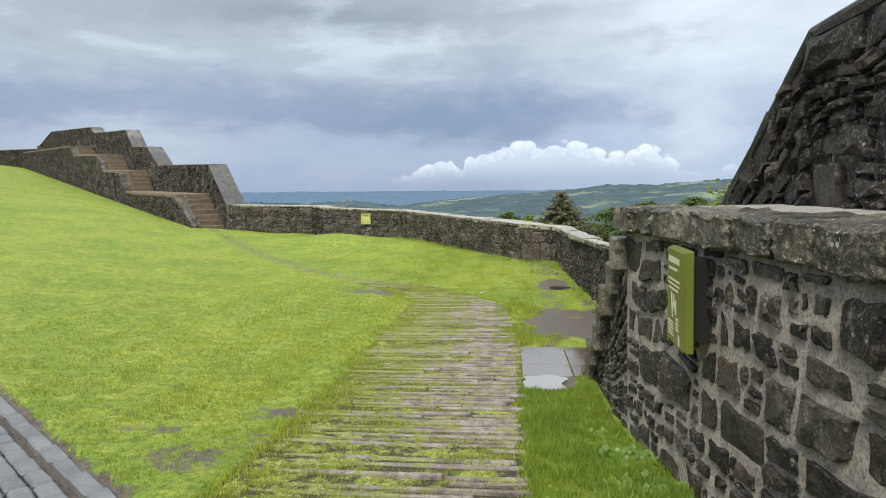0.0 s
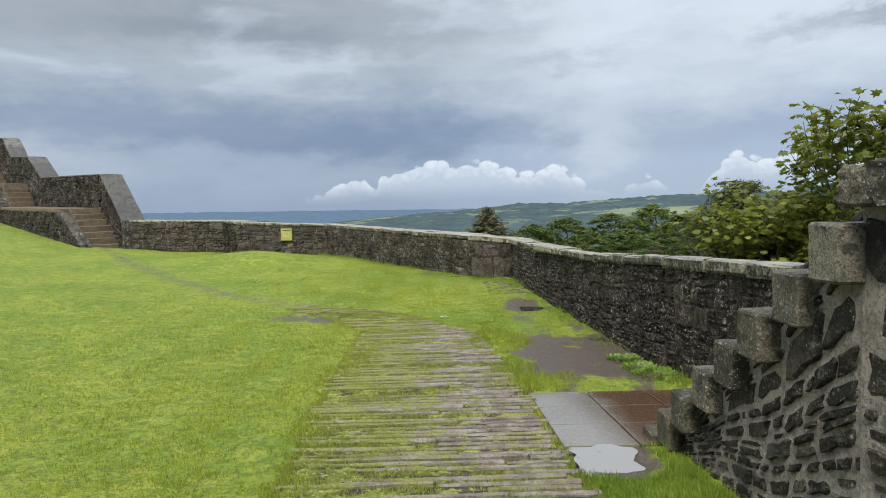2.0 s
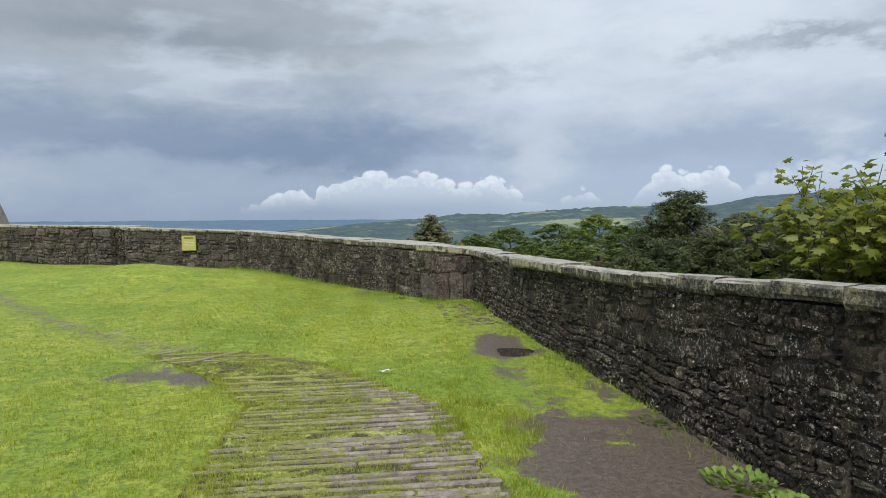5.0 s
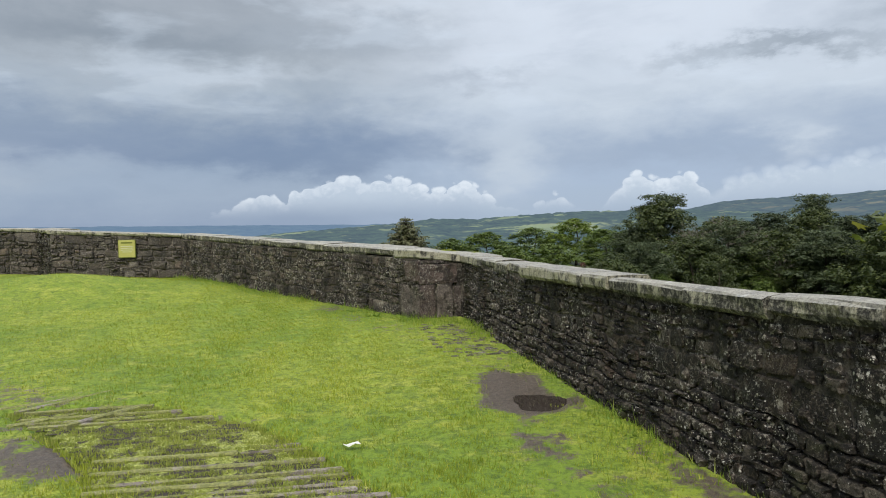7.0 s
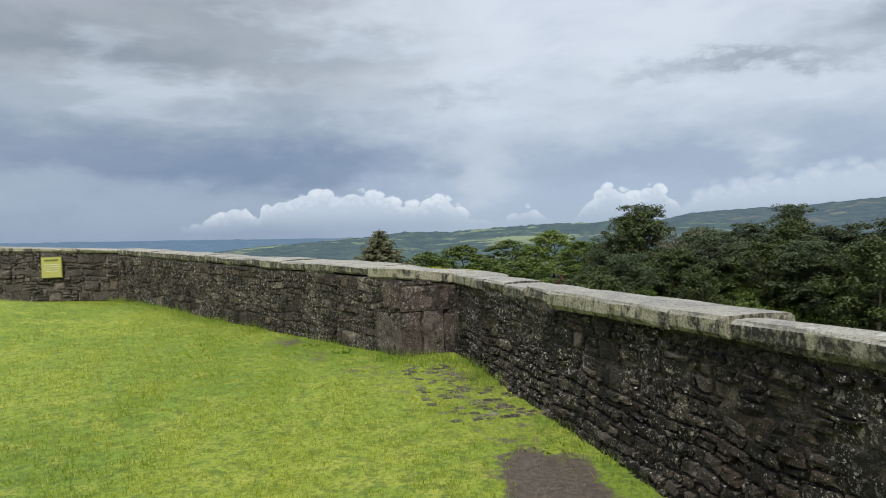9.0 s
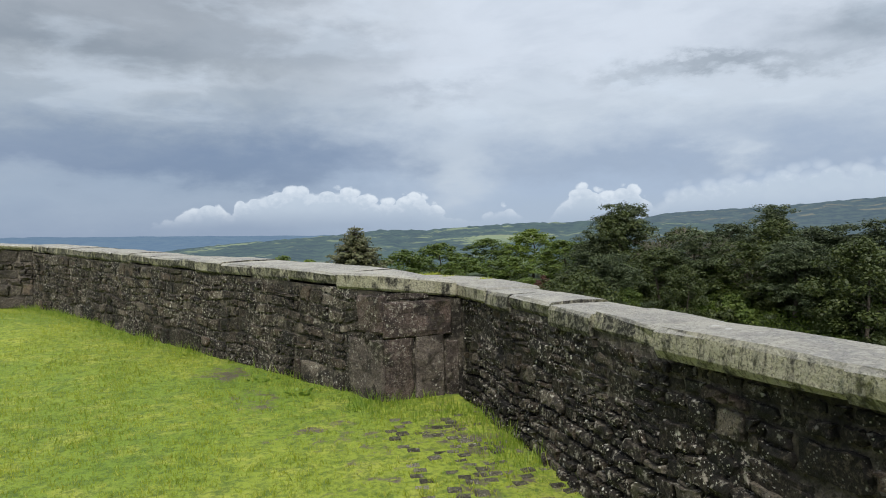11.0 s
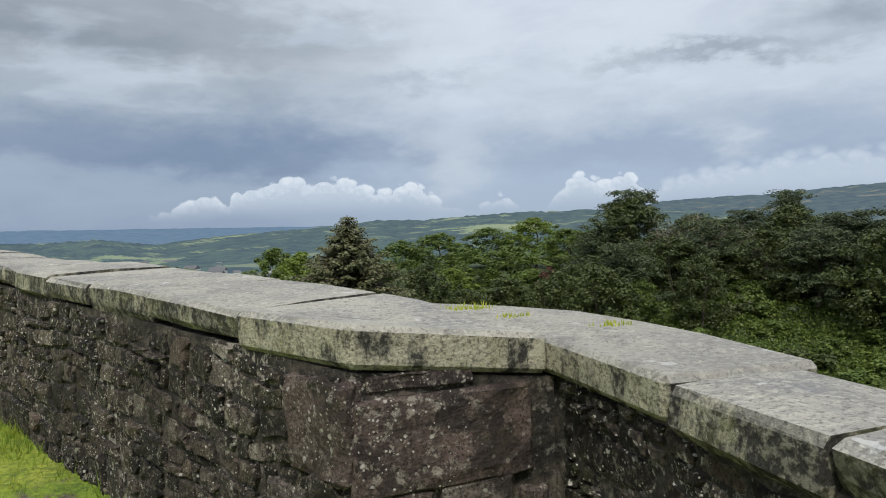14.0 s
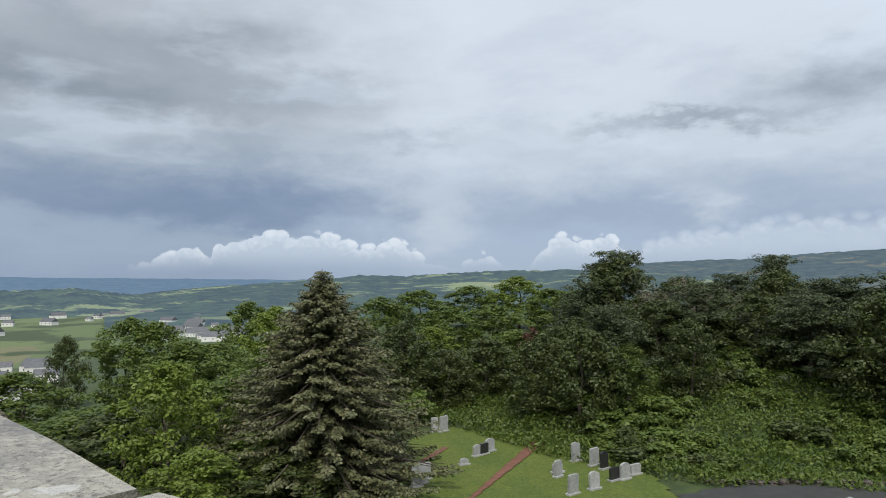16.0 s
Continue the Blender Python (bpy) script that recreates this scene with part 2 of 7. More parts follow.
MORTAR = mat_mortar("weathered_mortar", (0.020, 0.017, 0.014), (0.15, 0.128, 0.10), 0.9)
MORTAR_FAR = mat_mortar("buff_mortar", (0.12, 0.10, 0.082), (0.24, 0.205, 0.17), 0.4)
QUOIN = mat_stone("purplish_sandstone_quoin", (0.032, 0.024, 0.023), (0.10, 0.074, 0.067), (0.135, 0.095, 0.082), (0.25, 0.22, 0.19), 0.75, 0.65)
MORTAR_NEAR = mat_mortar("pinkish_mortar", (0.37, 0.325, 0.28), (0.56, 0.50, 0.43), 0.5, 0.18)


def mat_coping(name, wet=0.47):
    m, k, b = material(name)
    geo = k.n("ShaderNodeNewGeometry")
    p = geo.outputs["Position"]
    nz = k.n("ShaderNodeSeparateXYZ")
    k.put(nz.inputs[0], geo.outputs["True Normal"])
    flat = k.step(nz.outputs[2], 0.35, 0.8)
    r = chance(k)
    big = k.noise(p, 3.2, 6, 0.62)
    fine = k.noise(p, 38, 6, 0.65)
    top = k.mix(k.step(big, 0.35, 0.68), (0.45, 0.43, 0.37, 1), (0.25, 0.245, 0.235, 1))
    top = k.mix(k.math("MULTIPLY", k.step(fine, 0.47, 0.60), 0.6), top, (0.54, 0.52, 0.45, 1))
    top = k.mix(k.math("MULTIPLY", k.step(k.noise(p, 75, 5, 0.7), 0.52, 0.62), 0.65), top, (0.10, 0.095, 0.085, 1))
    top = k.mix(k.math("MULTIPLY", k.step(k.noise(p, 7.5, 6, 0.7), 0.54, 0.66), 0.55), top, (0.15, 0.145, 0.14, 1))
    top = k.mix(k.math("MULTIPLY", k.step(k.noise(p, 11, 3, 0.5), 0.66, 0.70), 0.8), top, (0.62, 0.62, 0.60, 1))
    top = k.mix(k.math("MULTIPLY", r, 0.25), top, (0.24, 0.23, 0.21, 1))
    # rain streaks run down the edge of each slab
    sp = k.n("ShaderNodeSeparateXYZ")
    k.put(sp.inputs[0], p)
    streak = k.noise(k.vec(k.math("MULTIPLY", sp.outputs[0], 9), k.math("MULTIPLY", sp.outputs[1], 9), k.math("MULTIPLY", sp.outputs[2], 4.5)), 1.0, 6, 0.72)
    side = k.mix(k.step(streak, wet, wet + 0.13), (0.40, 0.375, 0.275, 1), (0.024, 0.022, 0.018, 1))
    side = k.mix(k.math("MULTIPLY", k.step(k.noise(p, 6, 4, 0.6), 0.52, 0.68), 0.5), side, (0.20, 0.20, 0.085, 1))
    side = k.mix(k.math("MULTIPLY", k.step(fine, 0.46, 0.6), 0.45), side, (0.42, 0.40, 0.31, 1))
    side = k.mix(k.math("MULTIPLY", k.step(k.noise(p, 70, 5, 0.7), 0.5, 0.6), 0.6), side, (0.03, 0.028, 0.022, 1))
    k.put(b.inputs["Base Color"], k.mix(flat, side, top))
    k.put(b.inputs["Roughness"], k.math("SUBTRACT", 0.8, k.math("MULTIPLY", k.step(big, 0.55, 0.7), 0.35)))
    bump(k, b, k.math("ADD", k.noise(p, 10, 7, 0.7), k.math("MULTIPLY", fine, 0.6)), 1.0, 0.03)
    return m


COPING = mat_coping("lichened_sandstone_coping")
# same stone with a lower threshold, so more of its sides turn dark
COPING_DARK_SIDED = mat_coping("dark_streaked_coping", 0.37)


def mat_simple(name, col, var, rough=0.8, metal=0.0, scale=8.0, bumped=0.4, dist=0.01, spec=0.5):
    m, k, b = material(name)
    p = where(k)
    n = k.noise(p, scale, 6, 0.6)
    f = k.noise(p, scale * 7, 5, 0.65)
    c = k.mix(k.step(n, 0.3, 0.7), (*col, 1), (*var, 1))
    c = k.mix(k.math("MULTIPLY", k.step(f, 0.45, 0.7), 0.4), c, (*[0.5 * (u + v) * 1.25 for u, v in zip(col, var)], 1))
    c = k.mix(k.math("MULTIPLY", chance(k), 0.35), c, (*[v * 0.55 for v in col], 1))
    k.put(b.inputs["Base Color"], c)
    b.inputs["Roughness"].default_value, b.inputs["Metallic"].default_value = rough, metal
    b.inputs["Specular IOR Level"].default_value = spec
    bump(k, b, k.math("ADD", n, k.math("MULTIPLY", f, 0.5)), bumped, dist)
    return m


COBBLE = mat_simple("wet_grey_setts", (0.13, 0.135, 0.14), (0.22, 0.225, 0.23), 0.45, 0, 5, 0.7, 0.015)
STEP = mat_simple("sandstone_step", (0.13, 0.098, 0.066), (0.23, 0.18, 0.122), 0.8, 0, 6, 0.5, 0.006)
STAIR_BLOCK = mat_stone("mossy_step_block", (0.05, 0.045, 0.032), (0.15, 0.135, 0.095), (0.17, 0.148, 0.10), (0.34, 0.32, 0.25), 0.6, 0.6)
SLOPE = mat_stone("grey_slope_coping", (0.10, 0.10, 0.10), (0.17, 0.168, 0.16), (0.19, 0.18, 0.165), (0.30, 0.29, 0.27), 0.6, 0.4)
MUD = mat_simple("wet_mud", (0.085, 0.065, 0.052), (0.16, 0.13, 0.11), 0.35, 0, 5, 0.6, 0.015)
BARK = mat_simple("bark", (0.06, 0.048, 0.036), (0.12, 0.10, 0.08), 0.9, 0, 6, 0.8, 0.03)
BARE_BARK = mat_simple("pale_dead_bark", (0.17, 0.15, 0.12), (0.26, 0.235, 0.19), 0.9, 0, 6, 0.6, 0.02)
GRAVE = mat_simple("grey_granite_headstone", (0.26, 0.27, 0.27), (0.40, 0.40, 0.39), 0.6, 0, 6, 0.3, 0.01)
GRAVE_DARK = mat_simple("black_granite_headstone", (0.02, 0.02, 0.022), (0.04, 0.04, 0.042), 0.3, 0, 6, 0.1, 0.005)
ASPHALT = mat_simple("grey_asphalt", (0.03, 0.032, 0.03), (0.055, 0.056, 0.055), 0.7, 0, 2, 0.4, 0.01)
RED_PATH = mat_simple("red_gravel_path", (0.135, 0.058, 0.036), (0.20, 0.09, 0.058), 0.9, 0, 3, 0.5, 0.02)
SIGN_GREEN = mat_simple("olive_panel_print", (0.115, 0.13, 0.018), (0.14, 0.155, 0.024), 0.35, 0, 3, 0.05, 0.002)
SIGN_EDGE = mat_simple("yellow_green_panel_edge", (0.13, 0.145, 0.022), (0.15, 0.17, 0.028), 0.4, 0, 3, 0.05, 0.002)
SIGN_YELLOW = mat_simple("yellow_panel", (0.40, 0.38, 0.10), (0.45, 0.43, 0.13), 0.5, 0, 3, 0.05, 0.002)
SIGN_BLACK = mat_simple("black_sign_plate", (0.012, 0.013, 0.012), (0.02, 0.022, 0.02), 0.4, 0, 3, 0.05, 0.002)
PRINT_PALE = mat_simple("pale_print", (0.62, 0.63, 0.45), (0.66, 0.67, 0.5), 0.5, 0, 3, 0.02, 0.001)
WARN_YELLOW = mat_simple("warning_yellow", (0.75, 0.60, 0.03), (0.78, 0.64, 0.05), 0.5, 0, 3, 0.02, 0.001)
HOUSE_WALL = mat_simple("white_render", (0.70, 0.70, 0.68), (0.78, 0.78, 0.76), 0.9, 0, 0.3, 0.0, 0.01)
HOUSE_ROOF = mat_simple("slate_roof", (0.10, 0.105, 0.12), (0.15, 0.155, 0.17), 0.8, 0, 0.3, 0.0, 0.01)
WINDOW_DARK = mat_simple("dark_window_glass", (0.03, 0.035, 0.04), (0.04, 0.045, 0.05), 0.15, 0, 1, 0.0, 0.01)


def mat_rib():
    """Worn wet stone with moss spreading over it in patches."""
    m, k, b = material("worn_mossy_ramp_stone")
    p = where(k)
    n, f = k.noise(p, 7, 6, 0.6), k.noise(p, 55, 5, 0.7)
    c = k.mix(k.step(n, 0.35, 0.65), (0.18, 0.15, 0.132, 1), (0.36, 0.32, 0.275, 1))
    c = k.mix(k.math("MULTIPLY", k.step(f, 0.5, 0.62), 0.6), c, (0.06, 0.05, 0.045, 1))
    sep = k.n("ShaderNodeSeparateXYZ")
    k.put(sep.inputs[0], p)
    share = k.math("MULTIPLY", k.step(sep.outputs[0], -0.3, -1.6), 0.14)
    moss = k.step(k.math("ADD", k.noise(p, 4.5, 7, 0.72), share), 0.535, 0.61)
    c = k.mix(k.math("MULTIPLY", moss, 0.85), c, k.mix(k.step(f, 0.42, 0.6), (0.17, 0.19, 0.05, 1), (0.33, 0.34, 0.10, 1)))
    c = k.mix(k.math("MULTIPLY", chance(k), 0.4), c, k.mix(0.5, c, (0.08, 0.065, 0.055, 1)))
    k.put(b.inputs["Base Color"], c)
    k.put(b.inputs["Roughness"], k.math("ADD", 0.5, k.math("MULTIPLY", moss, 0.4)))
    bump(k, b, k.math("ADD", n, f), 0.8, 0.015)
    return m


RIB = mat_rib()


def mat_groove():
    """Wet earth between the ribs, mostly under flat moss."""
    m, k, b = material("mossy_groove_earth")
    p = where(k)
    n, f = k.noise(p, 5.5, 7, 0.72), k.noise(p, 48, 5, 0.7)
    moss = k.mix(k.step(f, 0.40, 0.60), (0.19, 0.225, 0.045, 1), (0.43, 0.46, 0.12, 1))
    c = k.mix(k.step(n, 0.53, 0.44), k.mix(f, (0.022, 0.018, 0.014, 1), (0.07, 0.055, 0.042, 1)), moss)
    k.put(b.inputs["Base Color"], c)
    b.inputs["Roughness"].default_value = 0.8
    bump(k, b, k.math("ADD", n, f), 0.8, 0.02)
    return m


GROOVE = mat_groove()


def mat_slab():
    m, k, b = material("wet_paving_slab")
    p = where(k)
    n = k.noise(p, 1.6, 4, 0.55)
    f = k.noise(p, 40, 5, 0.6)
    sep = k.n("ShaderNodeSeparateXYZ")
    k.put(sep.inputs[0], p)
    red = k.step(k.math("ADD", sep.outputs[0], k.math("MULTIPLY", k.math("SUBTRACT", n, 0.5), 0.5)), 0.45, 0.7)
    c = k.mix(k.step(f, 0.4, 0.7), (0.19, 0.175, 0.155, 1), (0.25, 0.235, 0.21, 1))
    c = k.mix(red, c, (0.105, 0.062, 0.038, 1))
    k.put(b.inputs["Base Color"], c)
    k.put(b.inputs["Roughness"], k.math("ADD", 0.10, k.math("MULTIPLY", k.step(n, 0.4, 0.75), 0.25)))
    b.inputs["Specular IOR Level"].default_value = 0.7
    bump(k, b, f, 0.12, 0.004)
    return m


SLAB = mat_slab()


def mat_water():
    m, k, b = material("puddle_water")
    b.inputs["Base Color"].default_value = (0.045, 0.036, 0.03, 1)
    b.inputs["Roughness"].default_value = 0.03
    b.inputs["IOR"].default_value = 1.33
    b.inputs["Specular IOR Level"].default_value = 0.8
    bump(k, b, k.noise(where(k), 9, 2, 0.4), 0.05, 0.01)
    return m


WATER = mat_water()
# pale base colour paints the bright sky reflection into this water
WATER_SKY_PALE = mat_water()
WATER_SKY_PALE.name = "puddle_over_pale_silt"
[n for n in WATER_SKY_PALE.node_tree.nodes if n.bl_idname == "ShaderNodeBsdfPrincipled"][0].inputs["Base Color"].default_value = (0.30, 0.30, 0.30, 1)


def mat_leaf(name, a, c, tip, rough=0.55, trans=0.25):
    m, k, b = material(name)
    r = k.n("ShaderNodeNewGeometry").outputs["Random Per Island"]
    o = k.n("ShaderNodeObjectInfo").outputs["Random"]
    n = k.noise(where(k), 0.9, 8, 0.74)
    col = k.mix(k.math("ADD", k.math("MULTIPLY", r, 0.5), k.math("MULTIPLY", k.step(n, 0.34, 0.64), 0.5)), (*a, 1), (*c, 1))
    col = k.mix(k.math("MULTIPLY", k.step(r, 0.8, 1.0), 0.6), col, (*tip, 1))
    col = k.mix(k.math("MULTIPLY", o, 0.35), col, (*[v * 0.6 for v in a], 1))
    k.put(b.inputs["Base Color"], col)
    b.inputs["Roughness"].default_value = rough
    t = k.n("ShaderNodeBsdfTranslucent")
    k.put(t.inputs[0], col)
    mx = k.n("ShaderNodeMixShader")
    mx.inputs[0].default_value = trans
    k.t.links.new(b.outputs[0], mx.inputs[1])
    k.t.links.new(t.outputs[0], mx.inputs[2])
    out = [x for x in k.t.nodes if x.bl_idname == "ShaderNodeOutputMaterial"][0]
    k.t.links.new(mx.outputs[0], out.inputs[0])
    return m


LEAF_MID = mat_leaf("broad_leaf_green", (0.075, 0.125, 0.024), (0.165, 0.225, 0.042), (0.24, 0.29, 0.06), 0.55, 0.35)
LEAF_LIME = mat_leaf("yellow_green_leaf", (0.125, 0.19, 0.026), (0.20, 0.265, 0.042), (0.26, 0.31, 0.065), 0.55, 0.35)
LEAF_DARK = mat_leaf("dark_shrub_leaf", (0.036, 0.056, 0.014), (0.098, 0.125, 0.030), (0.17, 0.19, 0.055), 0.55, 0.3)
FERN = mat_leaf("bright_fern_and_bramble", (0.058, 0.105, 0.014), (0.155, 0.215, 0.030), (0.24, 0.28, 0.05), 0.6, 0.3)
NEEDLE = mat_leaf("spruce_needle", (0.095, 0.112, 0.048), (0.185, 0.188, 0.090), (0.27, 0.22, 0.12), 0.6, 0.15)
PINE_NEEDLE = mat_leaf("pine_needle", (0.040, 0.062, 0.026), (0.095, 0.122, 0.050), (0.15, 0.17, 0.075), 0.6, 0.2)
SYCAMORE = mat_leaf("sycamore_leaf", (0.13, 0.175, 0.025), (0.28, 0.305, 0.042), (0.46, 0.42, 0.08), 0.4, 0.5)
WEED = mat_leaf("dock_and_nettle_leaf", (0.13, 0.23, 0.035), (0.23, 0.36, 0.06), (0.33, 0.44, 0.09), 0.45, 0.35)
BLADE = mat_leaf("grass_blade", (0.20, 0.29, 0.026), (0.50, 0.54, 0.055), (0.80, 0.70, 0.19), 0.5, 0.4)
MOSS_BLADE = mat_leaf("pale_moss_and_grass", (0.25, 0.31, 0.05), (0.43, 0.47, 0.10), (0.60, 0.56, 0.20), 0.6, 0.35)
LUSH_BLADE = mat_leaf("lush_grass_blade", (0.14, 0.245, 0.026), (0.34, 0.46, 0.06), (0.54, 0.56, 0.13), 0.5, 0.4)
RUST = mat_leaf("rust_dead_foliage", (0.07, 0.03, 0.02), (0.11, 0.05, 0.03), (0.15, 0.08, 0.05), 0.7, 0.1)


def mat_lawn(name="cut_grass", tone=1.0):
    m, k, b = material(name)
    p = where(k)
    w = k.n("ShaderNodeAttribute", attr="wear").outputs["Fac"]
    n = k.noise(p, 0.45, 5, 0.6)
    f = k.noise(p, 26, 6, 0.7)
    mid = k.noise(p, 3.5, 5, 0.65)
    c = k.mix(k.step(n, 0.35, 0.65), (0.185, 0.275, 0.022, 1), (0.28, 0.345, 0.034, 1))
    c = k.mix(k.math("MULTIPLY", k.step(mid, 0.48, 0.66), 0.6), c, (0.42, 0.43, 0.070, 1))
    c = k.mix(k.math("MULTIPLY", k.step(k.noise(p, 9.0, 6, 0.7), 0.50, 0.60), 0.55), c, (0.060, 0.115, 0.012, 1))
    c = k.mix(k.math("MULTIPLY", k.step(f, 0.46, 0.60), 0.55), c, (0.055, 0.105, 0.010, 1))
    soil = k.mix(k.step(f, 0.35, 0.65), (0.068, 0.053, 0.041, 1), (0.152, 0.120, 0.093, 1))
    wf = k.step(k.math("ADD", w, k.math("MULTIPLY", k.math("SUBTRACT", k.noise(p, 7, 7, 0.75), 0.5), 1.5)), 0.47, 0.66)
    c = k.mix(1.0, c, (tone * (0.95 if tone < 1 else 1), tone, tone, 1), "MULTIPLY")
    k.put(b.inputs["Base Color"], k.mix(wf, c, soil))
    k.put(b.inputs["Roughness"], k.math("SUBTRACT", 0.85, k.math("MULTIPLY", wf, 0.4)))
    bump(k, b, k.math("ADD", f, mid), 0.8, 0.03)
    return m


LAWN = mat_lawn()
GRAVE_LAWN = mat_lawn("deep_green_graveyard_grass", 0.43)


def mat_country():
    """Valley floor: patchwork of fields and woods."""
    m, k, b = material("valley_fields")
    p = where(k)
    sep = k.n("ShaderNodeSeparateXYZ")
    k.put(sep.inputs[0], p)
    far = k.step(k.math("POWER", k.math("ADD", k.math("POWER", sep.outputs[0], 2.0), k.math("POWER", sep.outputs[1], 2.0)), 0.5), 150, 500)
    v = k.n("ShaderNodeTexVoronoi")
    k.put(v.inputs["Vector"], k.vec(sep.outputs[0], k.math("MULTIPLY", sep.outputs[1], 0.55), 0.0))
    v.inputs["Scale"].default_value = 0.0075
    hue = k.n("ShaderNodeSeparateColor")
    k.put(hue.inputs[0], v.outputs["Color"])
    fields = k.ramp(hue.outputs[0], (0.0, (0.085, 0.125, 0.05)), (0.35, (0.12, 0.16, 0.065)), (0.6, (0.06, 0.09, 0.045)), (0.8, (0.23, 0.205, 0.11)), (1.0, (0.10, 0.15, 0.06)))
    woods = k.step(k.noise(p, 0.011, 6, 0.6), 0.47, 0.54)
    fields = k.mix(woods, fields, k.mix(k.noise(p, 0.08, 4, 0.7), (0.03, 0.05, 0.022, 1), (0.06, 0.085, 0.035, 1)))
    near = k.mix(k.step(k.noise(p, 0.6, 5, 0.65), 0.35, 0.65), (0.03, 0.05, 0.013, 1), (0.055, 0.08, 0.022, 1))
    k.put(b.inputs["Base Color"], k.mix(far, near, fields))
    b.inputs["Roughness"].default_value = 0.95
    bump(k, b, k.noise(p, 1.5, 5, 0.6), 0.4, 0.15)
    return m


COUNTRY = mat_country()


def mat_ridge(name, wood, field, open_share, haze, amount, meadow=None):
    """Far hillside: its own colour, with the air's haze mixed in as bluish glow."""
    m, k, b = material(name)
    p = where(k)
    n = k.noise(p, 0.0055, 6, 0.65)
    f = k.noise(p, 0.018, 6, 0.75)
    v = k.n("ShaderNodeTexVoronoi")
    k.put(v.inputs["Vector"], p)
    v.inputs["Scale"].default_value = 0.006
    hue = k.n("ShaderNodeSeparateColor")
    k.put(hue.inputs[0], v.outputs["Color"])
    open_ = k.math("MULTIPLY", k.step(n, 0.62 - open_share, 0.66 - open_share), k.step(hue.outputs[1], 0.25, 0.3))
    c = k.mix(k.step(f, 0.42, 0.58), (*[u * 0.5 for u in wood], 1), (*[u * 2.0 for u in wood], 1))
    c = k.mix(open_, c, k.mix(hue.outputs[0], (*field, 1), (*[u * 1.5 for u in field], 1)))
    if meadow:
        # a stretch of pale fields on the slope, by bearing and height, parted by hedges
        a0, a1, z0, z1 = meadow
        sp = k.n("ShaderNodeSeparateXYZ")
        k.put(sp.inputs[0], p)
        bearing = k.math("MULTIPLY", k.math("ARCTAN2", sp.outputs[0], sp.outputs[1]), 57.296)
        ragged = k.math("MULTIPLY", k.math("SUBTRACT", f, 0.5), 8.0)
        bearing = k.math("ADD", bearing, ragged)
        height = k.math("ADD", sp.outputs[2], k.math("MULTIPLY", ragged, 2.0))
        inside = k.math("MULTIPLY", k.math("MULTIPLY", k.step(bearing, a0, a0 + 0.6), k.step(bearing, a1, a1 - 0.6)), k.math("MULTIPLY", k.step(height, z0, z0 + 3), k.step(height, z1, z1 - 3)))
        hedge = k.step(hue.outputs[2], 0.16, 0.2)
        c = k.mix(k.math("MULTIPLY", inside, hedge), c, k.mix(hue.outputs[0], (0.36, 0.44, 0.16, 1), (0.52, 0.52, 0.24, 1)))
    k.put(b.inputs["Base Color"], c)
    b.inputs["Roughness"].default_value = 1.0
    b.inputs["Specular IOR Level"].default_value = 0.0
    # flat emission puts the haze into the hill's colour
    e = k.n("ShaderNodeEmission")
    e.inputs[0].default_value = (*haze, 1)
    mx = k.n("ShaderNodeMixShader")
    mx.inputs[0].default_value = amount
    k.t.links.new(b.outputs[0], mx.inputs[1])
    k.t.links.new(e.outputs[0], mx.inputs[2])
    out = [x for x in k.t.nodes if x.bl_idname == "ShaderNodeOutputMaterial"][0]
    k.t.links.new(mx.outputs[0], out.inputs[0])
    return m


RIDGE_NEAR = mat_ridge("wooded_ridge_with_haze_glow", (0.045, 0.068, 0.030), (0.25, 0.29, 0.12), 0.070, (0.13, 0.19, 0.265), 0.60, (14.5, 22.5, -38, -16))
RIDGE_RIGHT = mat_ridge("moorland_ridge_with_haze_glow", (0.055, 0.070, 0.035), (0.22, 0.19, 0.085), 0.06, (0.125, 0.185, 0.265), 0.66)
RIDGE_FAR = mat_ridge("far_hills_with_blue_haze_glow", (0.06, 0.08, 0.06), (0.10, 0.12, 0.08), 0.05, (0.17, 0.27, 0.42), 0.80)

# ---- shapes ----
rng = random.Random(7)
nrng = np.random.default_rng(7)


def mesh_of(name, verts, faces, mat, smooth=False):
    me = bpy.data.meshes.new(name)
    me.from_pydata([tuple(v) for v in verts], [], faces)
    me.materials.append(mat)
    if smooth:
        me.shade_smooth()
    return me


def part(name, data, mat=None, parent=None, label=""):
    """One mesh object under a thing or a part; data is a mesh or a bmesh."""
    if isinstance(data, bmesh.types.BMesh):
        me = bpy.data.meshes.new(name)
        data.to_mesh(me)
        data.free()
        me.materials.append(mat)
        data = me
    ob = new(name, data)
    if parent is not None:
        ob.parent = parent
    return tagged(ob, label)


def empty(name, m=None):
    ob = new(name)
    if m is not None:
        ob.matrix_basis = m
    return ob


def quick_mesh(name, verts, quads, mat, tris=False):
    """Mesh from arrays of corners, for large counts."""
    me = bpy.data.meshes.new(name)
    n = 3 if tris else 4
    f = len(quads)
    me.vertices.add(len(verts))
    me.vertices.foreach_set("co", np.asarray(verts, np.float32).ravel())
    me.loops.add(f * n)
    me.loops.foreach_set("vertex_index", np.asarray(quads, np.int32).ravel())
    me.polygons.add(f)
    me.polygons.foreach_set("loop_start", np.arange(0, f * n, n, dtype=np.int32))
    me.update(calc_edges=True)
    me.materials.append(mat)
    return me


